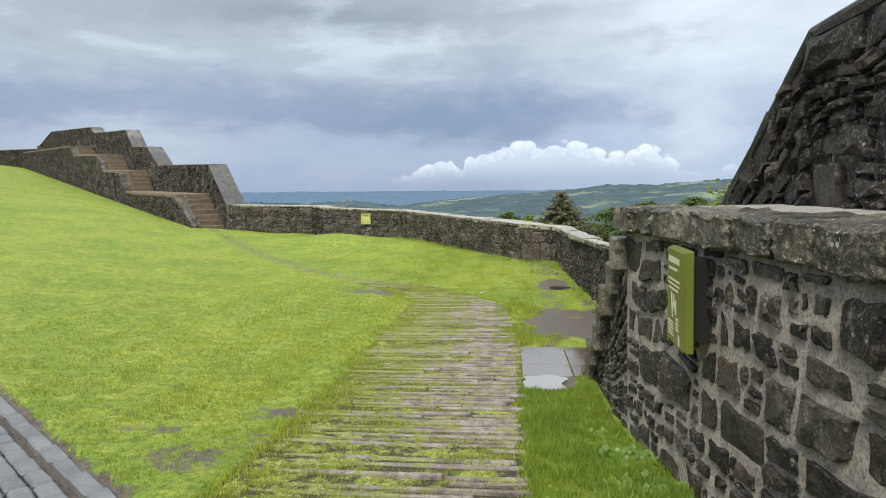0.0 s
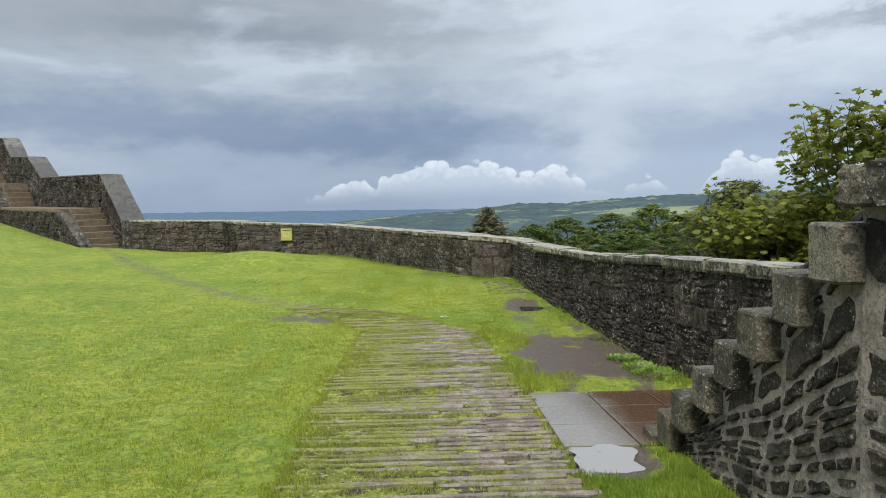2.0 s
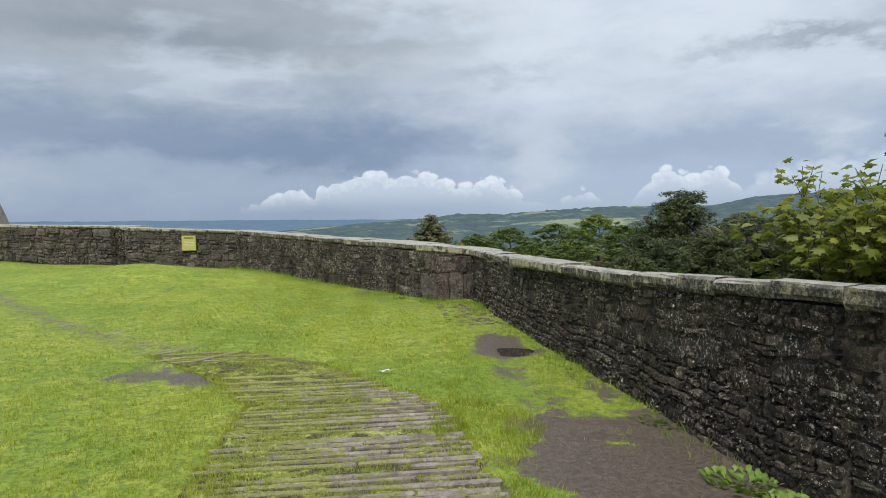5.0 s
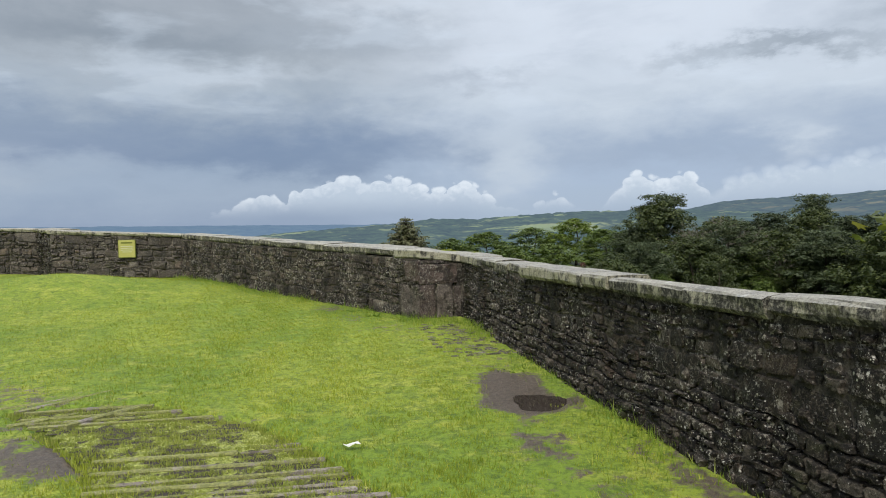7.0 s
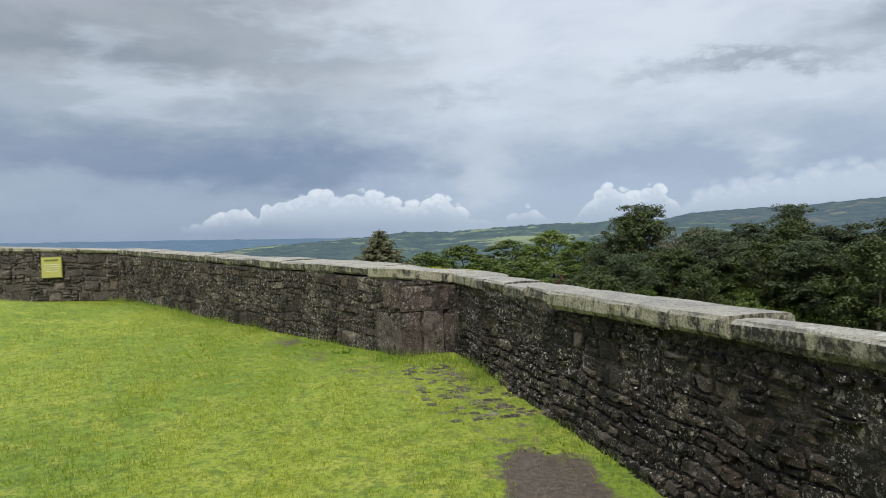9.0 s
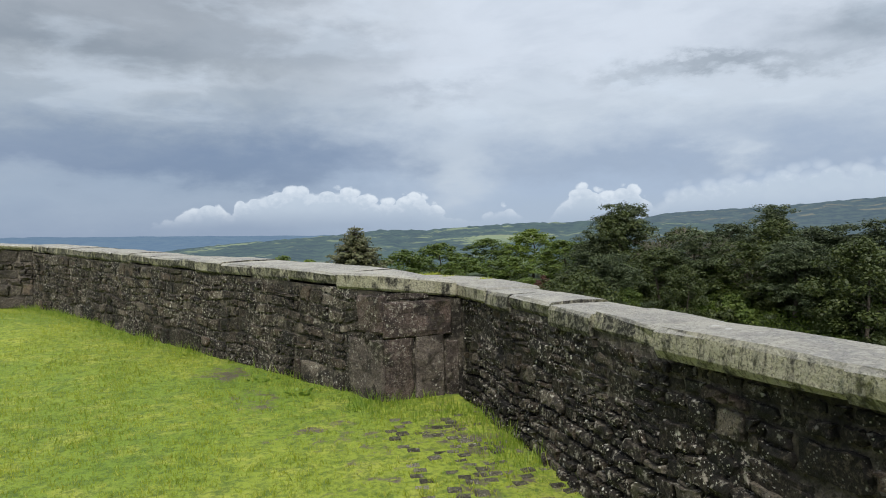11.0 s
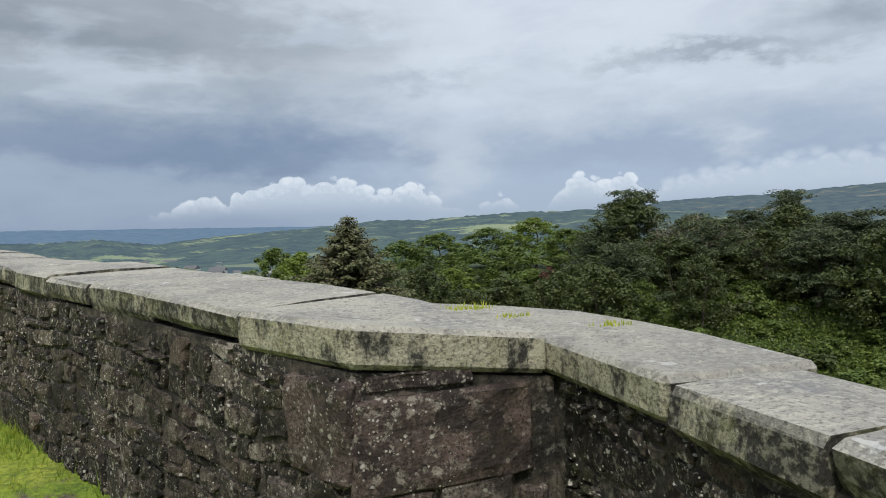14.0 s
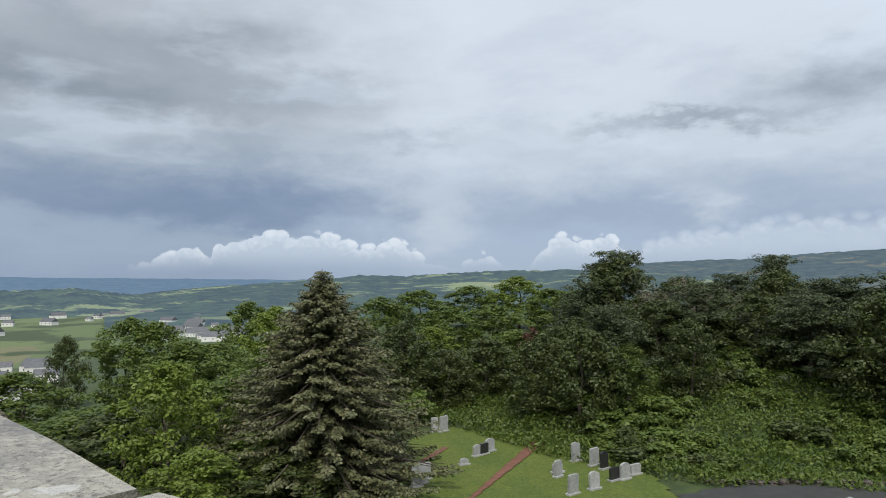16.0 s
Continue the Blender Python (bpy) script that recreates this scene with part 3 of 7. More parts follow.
def block(sx, sy, sz, bevel=0.015, jitter=0.0, cuts=0, seed=0):
    """A worn block with its base centre at the origin."""
    r = random.Random(seed)
    bm = bmesh.new()
    bmesh.ops.create_cube(bm, size=1)
    bmesh.ops.scale(bm, vec=(sx, sy, sz), verts=bm.verts)
    bmesh.ops.translate(bm, vec=(0, 0, sz / 2), verts=bm.verts)
    if cuts:
        bmesh.ops.subdivide_edges(bm, edges=bm.edges[:], cuts=cuts, use_grid_fill=True)
    off = Vector((r.uniform(-9, 9), r.uniform(-9, 9), r.uniform(-9, 9)))
    for v in bm.verts:
        if cuts:
            v.co += (noise.noise_vector(v.co * 5.0 + off) * 1.6 + noise.noise_vector(v.co * 17.0 + off) * 0.8) * jitter
        else:
            v.co += Vector((r.uniform(-1, 1), r.uniform(-1, 1), r.uniform(-1, 1))) * jitter
    if bevel:
        sharp = [e for e in bm.edges if len(e.link_faces) == 2 and e.calc_face_angle(0) > 0.9]
        bmesh.ops.bevel(bm, geom=sharp, offset=bevel, segments=1, affect="EDGES", clamp_overlap=True)
    return bm


def slab_between(P, Q, w0, w1, z0, z1, thick, n, jitter, seed):
    """A coping slab from P to Q in plan, from w0 to w1 along the plan normal n, its top at z0 and z1."""
    r = random.Random(seed)
    L = (Q - P).length
    k = max(1, int(L / 0.3))
    verts, rows = [], []
    for i in range(k + 1):
        f = i / k
        base = P.lerp(Q, f)
        zt = z0 + (z1 - z0) * f
        e = 0.02
        j = lambda s=1.0: r.uniform(-jitter, jitter) * s
        ring = [(w0 + j() + 0.02, -thick + j()), (w0 + j(1.2), -thick + 0.03), (w0 + j(1.2), -e + j(0.6)), (w0 + e + j(0.5), j(0.4)), ((w0 + w1) / 2, j(0.5) + 0.008), (w1 - e, j(0.4)), (w1 + j(), -e), (w1 + j(), -thick)]
        rows.append([len(verts) + q for q in range(len(ring))])
        sh = (r.uniform(0.0, 0.012) if i in (0, k) else 0)
        for wv, zv in ring:
            verts.append((base.x + n.x * wv, base.y + n.y * wv, zt + zv - sh * (zv > -0.03)))
    faces = []
    m = len(rows[0])
    for a, b in zip(rows, rows[1:]):
        for q in range(m):
            faces.append((a[q], a[(q + 1) % m], b[(q + 1) % m], b[q]))
    faces.append(tuple(reversed(rows[0])))
    faces.append(tuple(rows[-1]))
    return verts, faces


def fix_normals(me):
    bm = bmesh.new()
    bm.from_mesh(me)
    bmesh.ops.recalc_face_normals(bm, faces=bm.faces)
    bm.to_mesh(me)
    bm.free()
    return me


def rubble_cells(L, H, sizes, stretch, seed):
    """Roughly coursed stones that fill a face of length L and height H: polygons in (s, z)."""
    r = random.Random(seed)
    small, big = sizes[1][0] * 1.5, sizes[0][1] * 1.7
    off = r.uniform(0, 90)

    def bend(s, z):
        a = noise.noise((s * 2.1 + off, z * 2.1, 1.0))
        b = noise.noise((s * 1.7, z * 2.4 + off, 5.0))
        return min(max(s + 0.35 * small * a + 0.012 * math.sin(s * 37 + z * 51), 0), L), min(max(z + 0.75 * small * b, 0), H)

    cells = []

    def piece(x0, x1, z0, z1):
        w, h = x1 - x0, z1 - z0
        if w > 2.6 * h and h > small * 0.8 or w > big * 2.2:
            m = x0 + w * r.uniform(0.35, 0.65)
            piece(x0, m, z0, z1)
            piece(m, x1, z0, z1)
            return
        if h > small * 1.25 and r.random() < 0.45:
            m = z0 + h * r.choice((0.3, 0.36, 0.5, 0.62, 0.7))
            piece(x0, x1, z0, m)
            piece(x0, x1, m, z1)
            return
        if w > small * 1.7 and r.random() < 0.25:
            m = x0 + w * r.uniform(0.22, 0.34)
            piece(x0, m, z0, z1)
            piece(m, x1, z0, z1)
            return
        lean_l, lean_r = r.uniform(-0.10, 0.10) * h, r.uniform(-0.10, 0.10) * h
        poly = [(x0 + lean_l, z0), (x0 + w * r.uniform(0.3, 0.7), z0 + r.uniform(0, 0.08) * h), (x1 + lean_r, z0), (x1, z0 + h * r.uniform(0.3, 0.7)), (x1 - lean_r, z1), (x0 + w * r.uniform(0.3, 0.7), z1 - r.uniform(0, 0.10) * h), (x0 - lean_l, z1), (x0, z0 + h * r.uniform(0.3, 0.7))]
        cells.append(([bend(*p) for p in poly], 0.5 * min(w, h)))

    z = 0.0
    while z < H - 1e-6:
        h = r.uniform(small, big) if r.random() < 0.6 else r.uniform(small * 0.8, small * 1.4)
        if H - z - h < small * 0.7:
            h = H - z
        x = 0.0
        while x < L - 1e-6:
            w = h * r.uniform(0.65, 1.5) * stretch
            if L - x - w < h * 0.5:
                w = L - x
            piece(x, x + w, z, z + h)
            x += w
        z += h
    return cells


def stone_mesh(poly, rad, gap, proud, r):
    """A split stone with a broken face, from its outline; local x along the wall, y up, z out of the wall."""
    cx, cy = sum(p[0] for p in poly) / len(poly), sum(p[1] for p in poly) / len(poly)
    cut = []
    for i, p in enumerate(poly):
        q, o = poly[(i + 1) % len(poly)], poly[i - 1]
        if i % 2 == 0:
            f, g = r.uniform(0.10, 0.38), r.uniform(0.10, 0.38)
            cut += [(p[0] + (o[0] - p[0]) * f, p[1] + (o[1] - p[1]) * f), (p[0] + (q[0] - p[0]) * g, p[1] + (q[1] - p[1]) * g)]
        else:
            cut.append(p)
    inset = gap * r.uniform(0.5, 1.5)
    ring = []
    for x, y in cut:
        d = max(1e-6, math.hypot(x - cx, y - cy))
        kk = max(0.5, 1 - inset / d) * r.uniform(0.95, 1.02)
        ring.append(((x - cx) * kk, (y - cy) * kk))
    h = proud * r.uniform(0.15, 1.7)
    tx, ty = r.uniform(-0.14, 0.14), r.uniform(-0.16, 0.10)
    verts, m = [], len(ring)
    for sc, z in ((1.03, -0.03), (1.0, h * 0.5), (0.90, h * 0.95)):
        for x, y in ring:
            k = 1 if z < 0 else r.uniform(0.93, 1.04)
            verts.append((x * sc * k, y * sc * k, z + (0 if z < 0 else (x * tx + y * ty) * 0.8 + r.uniform(-0.25, 0.25) * h)))
    faces = [(a * m + i, a * m + (i + 1) % m, (a + 1) * m + (i + 1) % m, (a + 1) * m + i) for a in range(2) for i in range(m)]
    w = max(abs(x) for x, y in ring)
    for x in (-0.38 * w, 0.38 * w):
        x += r.uniform(-0.2, 0.2) * w
        verts.append((x, r.uniform(-0.2, 0.2) * rad, h * r.uniform(0.8, 1.5) + x * tx * 0.8))
    c0, c1 = 3 * m, 3 * m + 1
    for i in range(m):
        a, b = 2 * m + i, 2 * m + (i + 1) % m
        sa, sb = verts[a][0] > 0, verts[b][0] > 0
        faces.append((a, b, c1 if sb else c0))
        if sa != sb:
            faces.append((a, c1 if sb else c0, c1 if sa else c0))
    return verts, faces, (cx, cy)


def face_matrix(P, Q, n):
    """Frame of a wall face: x from P to Q, y up, z along the outward plan normal n."""
    u = (Q - P).normalized()
    m = Matrix(((u.x, 0, n.x, P.x), (u.y, 0, n.y, P.y), (0, 1, 0, 0), (0, 0, 0, 1)))
    return m


def rubble(parent, P, Q, n, bottom, top, sizes, stretch, gap, proud, mat, seed, near=300, batter=0.0, s_near=None):
    """Stones on the face of a wall; bottom and top are heights as functions of the share of its length."""
    r = random.Random(seed)
    L = (Q - P).length
    u = (Q - P).normalized()
    if u.y * n.x - u.x * n.y < 0:
        P, Q, low, high = Q, P, bottom, top
        bottom, top = lambda f: low(1 - f), lambda f: high(1 - f)
        s_near = None if s_near is None else L - s_near
    H = max(top(f / 10) - bottom(f / 10) for f in range(11))
    fm = face_matrix(P, Q, n)
    rest_v, rest_f, count = [], [], 0
    cells = rubble_cells(L, H, sizes, stretch, seed)
    if s_near is not None:
        cells.sort(key=lambda c: abs(c[0][0][0] - s_near))
    for poly, rad in cells:
        warped = []
        for s, z in poly:
            f = s / L
            warped.append((s, bottom(f) + (z / H) * (top(f) - bottom(f))))
        verts, faces, (cx, cy) = stone_mesh(warped, rad, gap, proud, r)
        if count < near:
            me = mesh_of("stone", verts, faces, mat)
            ob = new("stone", me)
            ob.parent = parent
            ob.matrix_basis = fm @ Matrix.Translation((cx, cy, -batter * cy))
            count += 1
        else:
            o = len(rest_v)
            mm = fm @ Matrix.Translation((cx, cy, -batter * cy))
            rest_v += [mm @ Vector(v) for v in verts]
            rest_f += [tuple(i + o for i in f) for f in faces]
    if rest_v:
        ob = new("rubble_stones", mesh_of("rubble_stones", rest_v, rest_f, mat))
        ob.parent = parent
        tagged(ob, kind="stuff")


def prism(outline, bottom, tops, mat, name="body"):
    """A wall body from a plan outline, to a floor height and a height at each corner."""
    m = len(outline)
    verts = [(x, y, bottom) for x, y in outline] + [(x, y, t) for (x, y), t in zip(outline, tops)]
    faces = [tuple(reversed(range(m))), tuple(range(m, 2 * m))] + [(i, (i + 1) % m, m + (i + 1) % m, m + i) for i in range(m)]
    return fix_normals(mesh_of(name, verts, faces, mat))


# ---- ground heights ----
SAL = Vector((0.41, 18.28))
RE = Vector((1.10, 18.37))
INNER = Vector((-4.63, 25.75))
BUT = Vector((-7.70, 25.80))
BACK = Vector((-8.60, 27.30))
FOOT = Vector((-12.43, 27.30))
STAIR_DIR = Vector((-0.69, 0.724)).normalized()
STAIR_OUT = Vector((STAIR_DIR.y, -STAIR_DIR.x))
BASE_Y = [-20, -2, 0, 3.4, 6.5, 8.4, 12.5, 16, 18.3, 22, 26, 30, 90]
BASE_Z = [0.55, 0.18, 0.12, -0.10, -0.37, -0.455, -0.50, -0.47, -0.44, -0.36, -0.26, -0.2, -0.2]


def lawn_z(x, y):
    x, y = np.asarray(x, float), np.asarray(y, float)
    base = np.interp(y, BASE_Y, BASE_Z)
    q = (-x - 0.25 * (y - 8) - 6.3) / 2.2
    rise = 0.16 * 2.2 * np.log1p(np.exp(np.clip(q, -30, 30)))
    mound = 0.40 * np.exp(-(((x + 6.4) / 2.3) ** 2 + ((y - 22.8) / 1.7) ** 2))
    bumps = 0.010 * np.sin(x * 0.9 + 1.3) * np.sin(y * 0.7 + 0.4) + 0.012 * np.sin(x * 2.7 + y * 1.9)
    ramp = np.clip((x + 2.4) / 0.6, 0, 1)
    return base + rise + mound + bumps * (1 - 0.8 * ramp)


def outside(x, y):
    """How far a place lies outside the walls."""
    nl = (x - SAL.x) * 0.828 + (y - SAL.y) * 0.560
    nd = (x - FOOT.x) * STAIR_OUT.x + (y - FOOT.y) * STAIR_OUT.y
    return np.maximum(np.maximum(x - (1.75 - 0.052 * (y - 7)) - 0.25, nl - 0.35), np.minimum(y - 26.1 - 1.3 * (x < -8), nd - 0.3))


def sm(v, a, b):
    t = np.clip((v - a) / (b - a), 0, 1)
    return t * t * (3 - 2 * t)


def mound_d(x, y):
    """How far a place lies up the mound from its foot."""
    return np.minimum((x - 14) * 0.894 + (y - 64) * 0.447, (x - 21) * 0.40 + (y - 49.5) * 0.917)


def low_z(x, y):
    """Height of the land round the castle rock."""
    r = np.hypot(x, y - 18)
    dm = mound_d(x, y)
    z = -10 + 4.6 * sm(dm, 0.5, 24) * sm(x, 6, 24)
    z = z - 10 * sm(-x, -6, 55)
    z = z + (-75 - z) * sm(r, 105, 330)
    return z


def land_z(x, y):
    o = outside(x, y)
    top = lawn_z(x, y)
    low = low_z(x, y)
    out = np.maximum(low, top - 1.3 - 1.1 * np.maximum(o, 0))
    return np.where(o < 0, np.maximum(top - 1.3, low) * 0 + top - 1.3, out)


def spread(a, b, n, centre, tight):
    """Grid lines between a and b, close together round the centre."""
    lo, hi = math.asinh((a - centre) / tight), math.asinh((b - centre) / tight)
    return centre + tight * np.sinh(np.linspace(lo, hi, n))


def grid_mesh(name, xs, ys, zf, mat, keep=None):
    X, Y = np.meshgrid(xs, ys)
    Z = zf(X, Y)
    nx, ny = len(xs), len(ys)
    idx = np.arange(nx * ny).reshape(ny, nx)
    q = np.stack([idx[:-1, :-1], idx[:-1, 1:], idx[1:, 1:], idx[1:, :-1]], -1).reshape(-1, 4)
    if keep is not None:
        ok = keep(X, Y).ravel()
        q = q[ok[q].all(1)]
    me = quick_mesh(name, np.stack([X, Y, Z], -1).reshape(-1, 3), q, mat)
    me.shade_smooth()
    return me, X, Y


land_mesh, _, _ = grid_mesh("ground", spread(-4700, 4700, 260, 15, 22), spread(-1200, 4750, 260, 45, 26), land_z, COUNTRY)
tagged(new("ground", land_mesh), "green valley land and wooded slope below the castle", "ground", kind="structure")

TRAIL = [(-1.6, 13.2), (-3.7, 14.8), (-6.3, 17.6), (-9.7, 21.9), (-12.9, 26.9)]


def trail_d(x, y):
    best = np.full(np.shape(x), 99.0)
    for (ax, ay), (bx, by) in zip(TRAIL, TRAIL[1:]):
        f = np.clip(((x - ax) * (bx - ax) + (y - ay) * (by - ay)) / ((bx - ax) ** 2 + (by - ay) ** 2), 0, 1)
        best = np.minimum(best, np.hypot(x - ax - f * (bx - ax), y - ay - f * (by - ay)))
    return best


def road_side(x, y):
    """Positive on the cobbled road, by distance from its edge."""
    return ((-2.18 - x) * 2.01 + (3.1 - y) * 2.40) / 3.13


# worn places: centre x, y, radius x, y, strength
WORN = [(0.95, 9.9, 0.75, 1.05, 1.1), (0.25, 9.9, 0.35, 0.5, 0.55), (0.8, 14.0, 0.36, 0.6, 1.0), (0.55, 12.6, 0.2, 0.35, 0.6), (0.85, 16.4, 0.35, 1.0, 0.48), (0.3, 17.0, 0.6, 0.5, 0.45), (-0.6, 18.6, 0.25, 0.5, 0.5),
        (0.25, 6.35, 0.3, 0.22, 1.0), (0.78, 17.35, 0.36, 0.6, 0.50), (-0.95, 19.75, 0.22, 0.6, 0.62), (-2.0, 3.7, 0.5, 0.3, 0.56), (-2.6, 4.3, 0.3, 0.15, 0.62), (-1.9, 5.0, 0.3, 0.2, 0.66), (-6.9, 25.0, 0.8, 0.18, 0.7), (-1.9, 22.0, 0.4, 0.3, 0.4), (1.2, 11.9, 0.25, 0.7, 0.6), (0.62, 11.6, 0.38, 1.5, 0.50), (0.80, 15.2, 0.35, 0.9, 0.50), (-0.15, 17.6, 0.35, 0.5, 0.5), (-2.4, 2.9, 0.35, 0.3, 0.7), (-2.5, 13.3, 0.75, 0.4, 0.9), (-1.75, 4.2, 0.25, 0.25, 0.7)]


def on_ramp(x, y):
    """Where the ribbed ramp lies."""
    left = np.interp(y, [0, 3.4, 7.2, 9, 12, 13, 14.3], [-1.85, -1.78, -1.93, -2.03, -1.98, -2.5, -3.5])
    right = np.interp(y, [0, 3.5, 8.5, 11.6, 12.6, 13.6, 14.3], [0.05, 0.0, 0.0, -0.22, -0.75, -1.4, -2.4])
    return (x > left) & (x < right) & (y > 0.6) & (y < 14.3)


def wear_at(x, y):
    w = np.clip(0.56 - trail_d(x, y) * 0.5, 0, 1)
    for cx, cy, rx, ry, s in WORN:
        w = np.maximum(w, s * np.clip(1.3 - 0.62 * np.hypot((x - cx) / rx, (y - cy) / ry) + 0.3 * np.sin(x * 4.1 + y * 3.3 + cx) * np.sin(y * 3.7 - x * 2.9) + 0.15 * np.sin(x * 11 + y * 7) * np.sin(y * 13 - x * 6), 0, 1))
    w = np.maximum(w, np.clip(road_side(x, y) * 5 + 0.8, 0, 1))
    w = np.where(on_ramp(x, y), np.maximum(w, (0.58 + 0.25 * np.clip(x + 0.9, -1, 1)) * np.clip((13.9 - y) / 2.5, 0.3, 1)), w)
    return np.clip(w, 0, 1)


def lawn_keep(X, Y):
    return outside(X, Y) < 0.25


def lawn_top(X, Y):
    z = lawn_z(X, Y)
    inside = on_ramp(X, Y)
    slabs = (X > -0.02) & (X < 1.7) & (Y > 6.7) & (Y < 8.4)
    road = road_side(X, Y) > 0
    z = z - 0.06 * inside - 0.05 * slabs - 0.06 * road
    for cx, cy, rx, ry, s in WORN:
        if s >= 1.0:
            z = z - 0.035 * np.clip(1.3 - np.hypot((X - cx) / rx, (Y - cy) / ry), 0, 1)
    return z


lxs = np.concatenate([np.linspace(-95, -14, 110)[:-1], np.linspace(-14, 2.2, 170)])
lys = np.concatenate([np.linspace(-9, 0, 30)[:-1], np.linspace(0, 28, 270)[:-1], np.linspace(28, 110, 110)])
lawn_mesh, LX, LY = grid_mesh("lawn", lxs, lys, lawn_top, LAWN, lawn_keep)
lawn_mesh.attributes.new("wear", "FLOAT", "POINT").data.foreach_set("value", wear_at(LX, LY).astype(np.float32).ravel())
tagged(new("lawn", lawn_mesh), "bright green cut grass with worn muddy patches", "lawn", kind="structure")


# ---- far hills ----
def ridge(name, mat, az0, az1, r0, r1, z0, profile, label):
    n, m = 160, 14
    verts, faces = [], []
    for i in range(n + 1):
        a = az0 + (az1 - az0) * i / n
        e = profile(a)
        for j in range(m + 1):
            f = j / m
            rr = r0 + (r1 - r0) * f
            top = r1 * math.tan(radians(e)) + 1
            w = noise.noise((a * 0.35, f * 3.0, r1 * 0.001)) * 0.10 * f * (1 - f) * 4
            z = z0 + (top - z0) * min(1, max(0, f ** 0.85 + w)) + noise.noise((a * 4.0, f * 9, 2.0)) * 5 * (0.3 + f)
            verts.append((rr * math.sin(radians(a)), 18 + rr * math.cos(radians(a)), z))
    for i in range(n):
        for j in range(m):
            a, b = i * (m + 1) + j, (i + 1) * (m + 1) + j
            faces.append((a, b, b + 1, a + 1))
    ob = new(name, mesh_of(name, verts, faces, mat, True))
    return tagged(ob, label, "hill", kind="structure")


def lerp_table(table):
    xs, ys = zip(*table)
    return lambda a: float(np.interp(a, xs, ys)) + 0.05 * noise.noise((a * 0.8, 1.0, 0.0)) + 0.035 * noise.noise((a * 3.1, 5.0, 0.0))


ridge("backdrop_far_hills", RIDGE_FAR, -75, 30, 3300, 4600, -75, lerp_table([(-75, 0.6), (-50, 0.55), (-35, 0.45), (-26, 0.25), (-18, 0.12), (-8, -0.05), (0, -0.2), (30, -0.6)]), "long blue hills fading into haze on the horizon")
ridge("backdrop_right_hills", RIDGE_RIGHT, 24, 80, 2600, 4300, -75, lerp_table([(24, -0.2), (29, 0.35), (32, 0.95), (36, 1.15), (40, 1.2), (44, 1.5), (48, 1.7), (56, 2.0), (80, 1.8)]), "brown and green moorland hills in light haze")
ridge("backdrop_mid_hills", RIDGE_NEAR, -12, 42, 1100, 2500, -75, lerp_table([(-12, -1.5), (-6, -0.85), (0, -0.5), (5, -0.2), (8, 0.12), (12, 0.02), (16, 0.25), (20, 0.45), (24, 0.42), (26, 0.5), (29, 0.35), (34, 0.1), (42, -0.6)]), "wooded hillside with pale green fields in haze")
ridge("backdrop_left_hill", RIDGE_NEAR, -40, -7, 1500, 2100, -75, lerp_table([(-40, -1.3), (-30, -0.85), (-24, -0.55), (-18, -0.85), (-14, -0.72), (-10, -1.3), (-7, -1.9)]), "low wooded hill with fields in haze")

# ---- walls ----
SMALL = ((0.10, 0.15, 0.12), (0.05, 0.08, 0.45), (0.026, 0.04, 0.8))
MEDIUM = ((0.12, 0.19, 0.2), (0.068, 0.09, 0.5))
COURSE = ((0.10, 0.15, 0.3), (0.06, 0.085, 0.5), (0.03, 0.045, 0.6))
LARGE = ((0.17, 0.26, 0.25), (0.08, 0.13, 0.5), (0.035, 0.06, 0.8))


def coping(parent, P, Q, z0, z1, w0, w1, thick, lo, hi, seed, jitter=0.008, mat=COPING):
    """A row of slabs, each a piece of its own, along a wall from P to Q; n points outward from the lawn."""
    r = random.Random(seed)
    L = (Q - P).length
    u = (Q - P).normalized()
    n = Vector((u.y, -u.x))
    s = 0.0
    while s < L - 0.01:
        e = min(L, s + r.uniform(lo, hi))
        if L - e < lo * 0.6:
            e = L
        dz = r.uniform(-0.008, 0.008)
        za, zb = z0 + (z1 - z0) * s / L + dz, z0 + (z1 - z0) * e / L + dz
        v, f = slab_between(P + u * (s + 0.006), P + u * (e - 0.006), w0 + r.uniform(-0.015, 0.015), w1 + r.uniform(-0.02, 0.02), za, zb, thick * r.uniform(0.85, 1.12), n, jitter, r.random())
        ob = new("coping_slab", fix_normals(mesh_of("coping_slab", v, f, mat)))
        ob.parent = parent
        s = e


def wall_line(name, P, Q, z0, z1, base, thick, label, mat, mortar, sizes, seed, near=300, stretch=1.35, gap=0.012, proud=0.03, cope=0.12, cope_len=(0.5, 0.95), outer_drop=2.5, over=0.05, s_near=None):
    """A parapet wall whose inner face runs from P to Q, the lawn on its left-hand side seen along P to Q."""
    u = (Q - P).normalized()
    n = Vector((u.y, -u.x))
    body_top0, body_top1 = z0 - cope, z1 - cope
    outline = [tuple(P), tuple(Q), tuple(Q + n * thick), tuple(P + n * thick)]
    wall = new(name, prism(outline, base - outer_drop, [body_top0, body_top1, body_top1, body_top0], mortar, name))
    tagged(wall, label, "wall", kind="structure")
    L = (Q - P).length

    def low(f):
        p = P.lerp(Q, f)
        return float(lawn_z(p.x - n.x * 0.1, p.y - n.y * 0.1)) - 0.10

    rubble(wall, P, Q, -n, low, lambda f: body_top0 + (body_top1 - body_top0) * f, sizes, stretch, gap, proud, mat, seed, near, s_near=s_near)
    if cope:
        coping(wall, P, Q, z0, z1, -over, thick + 0.04, cope, *cope_len, seed + 1)
    return wall




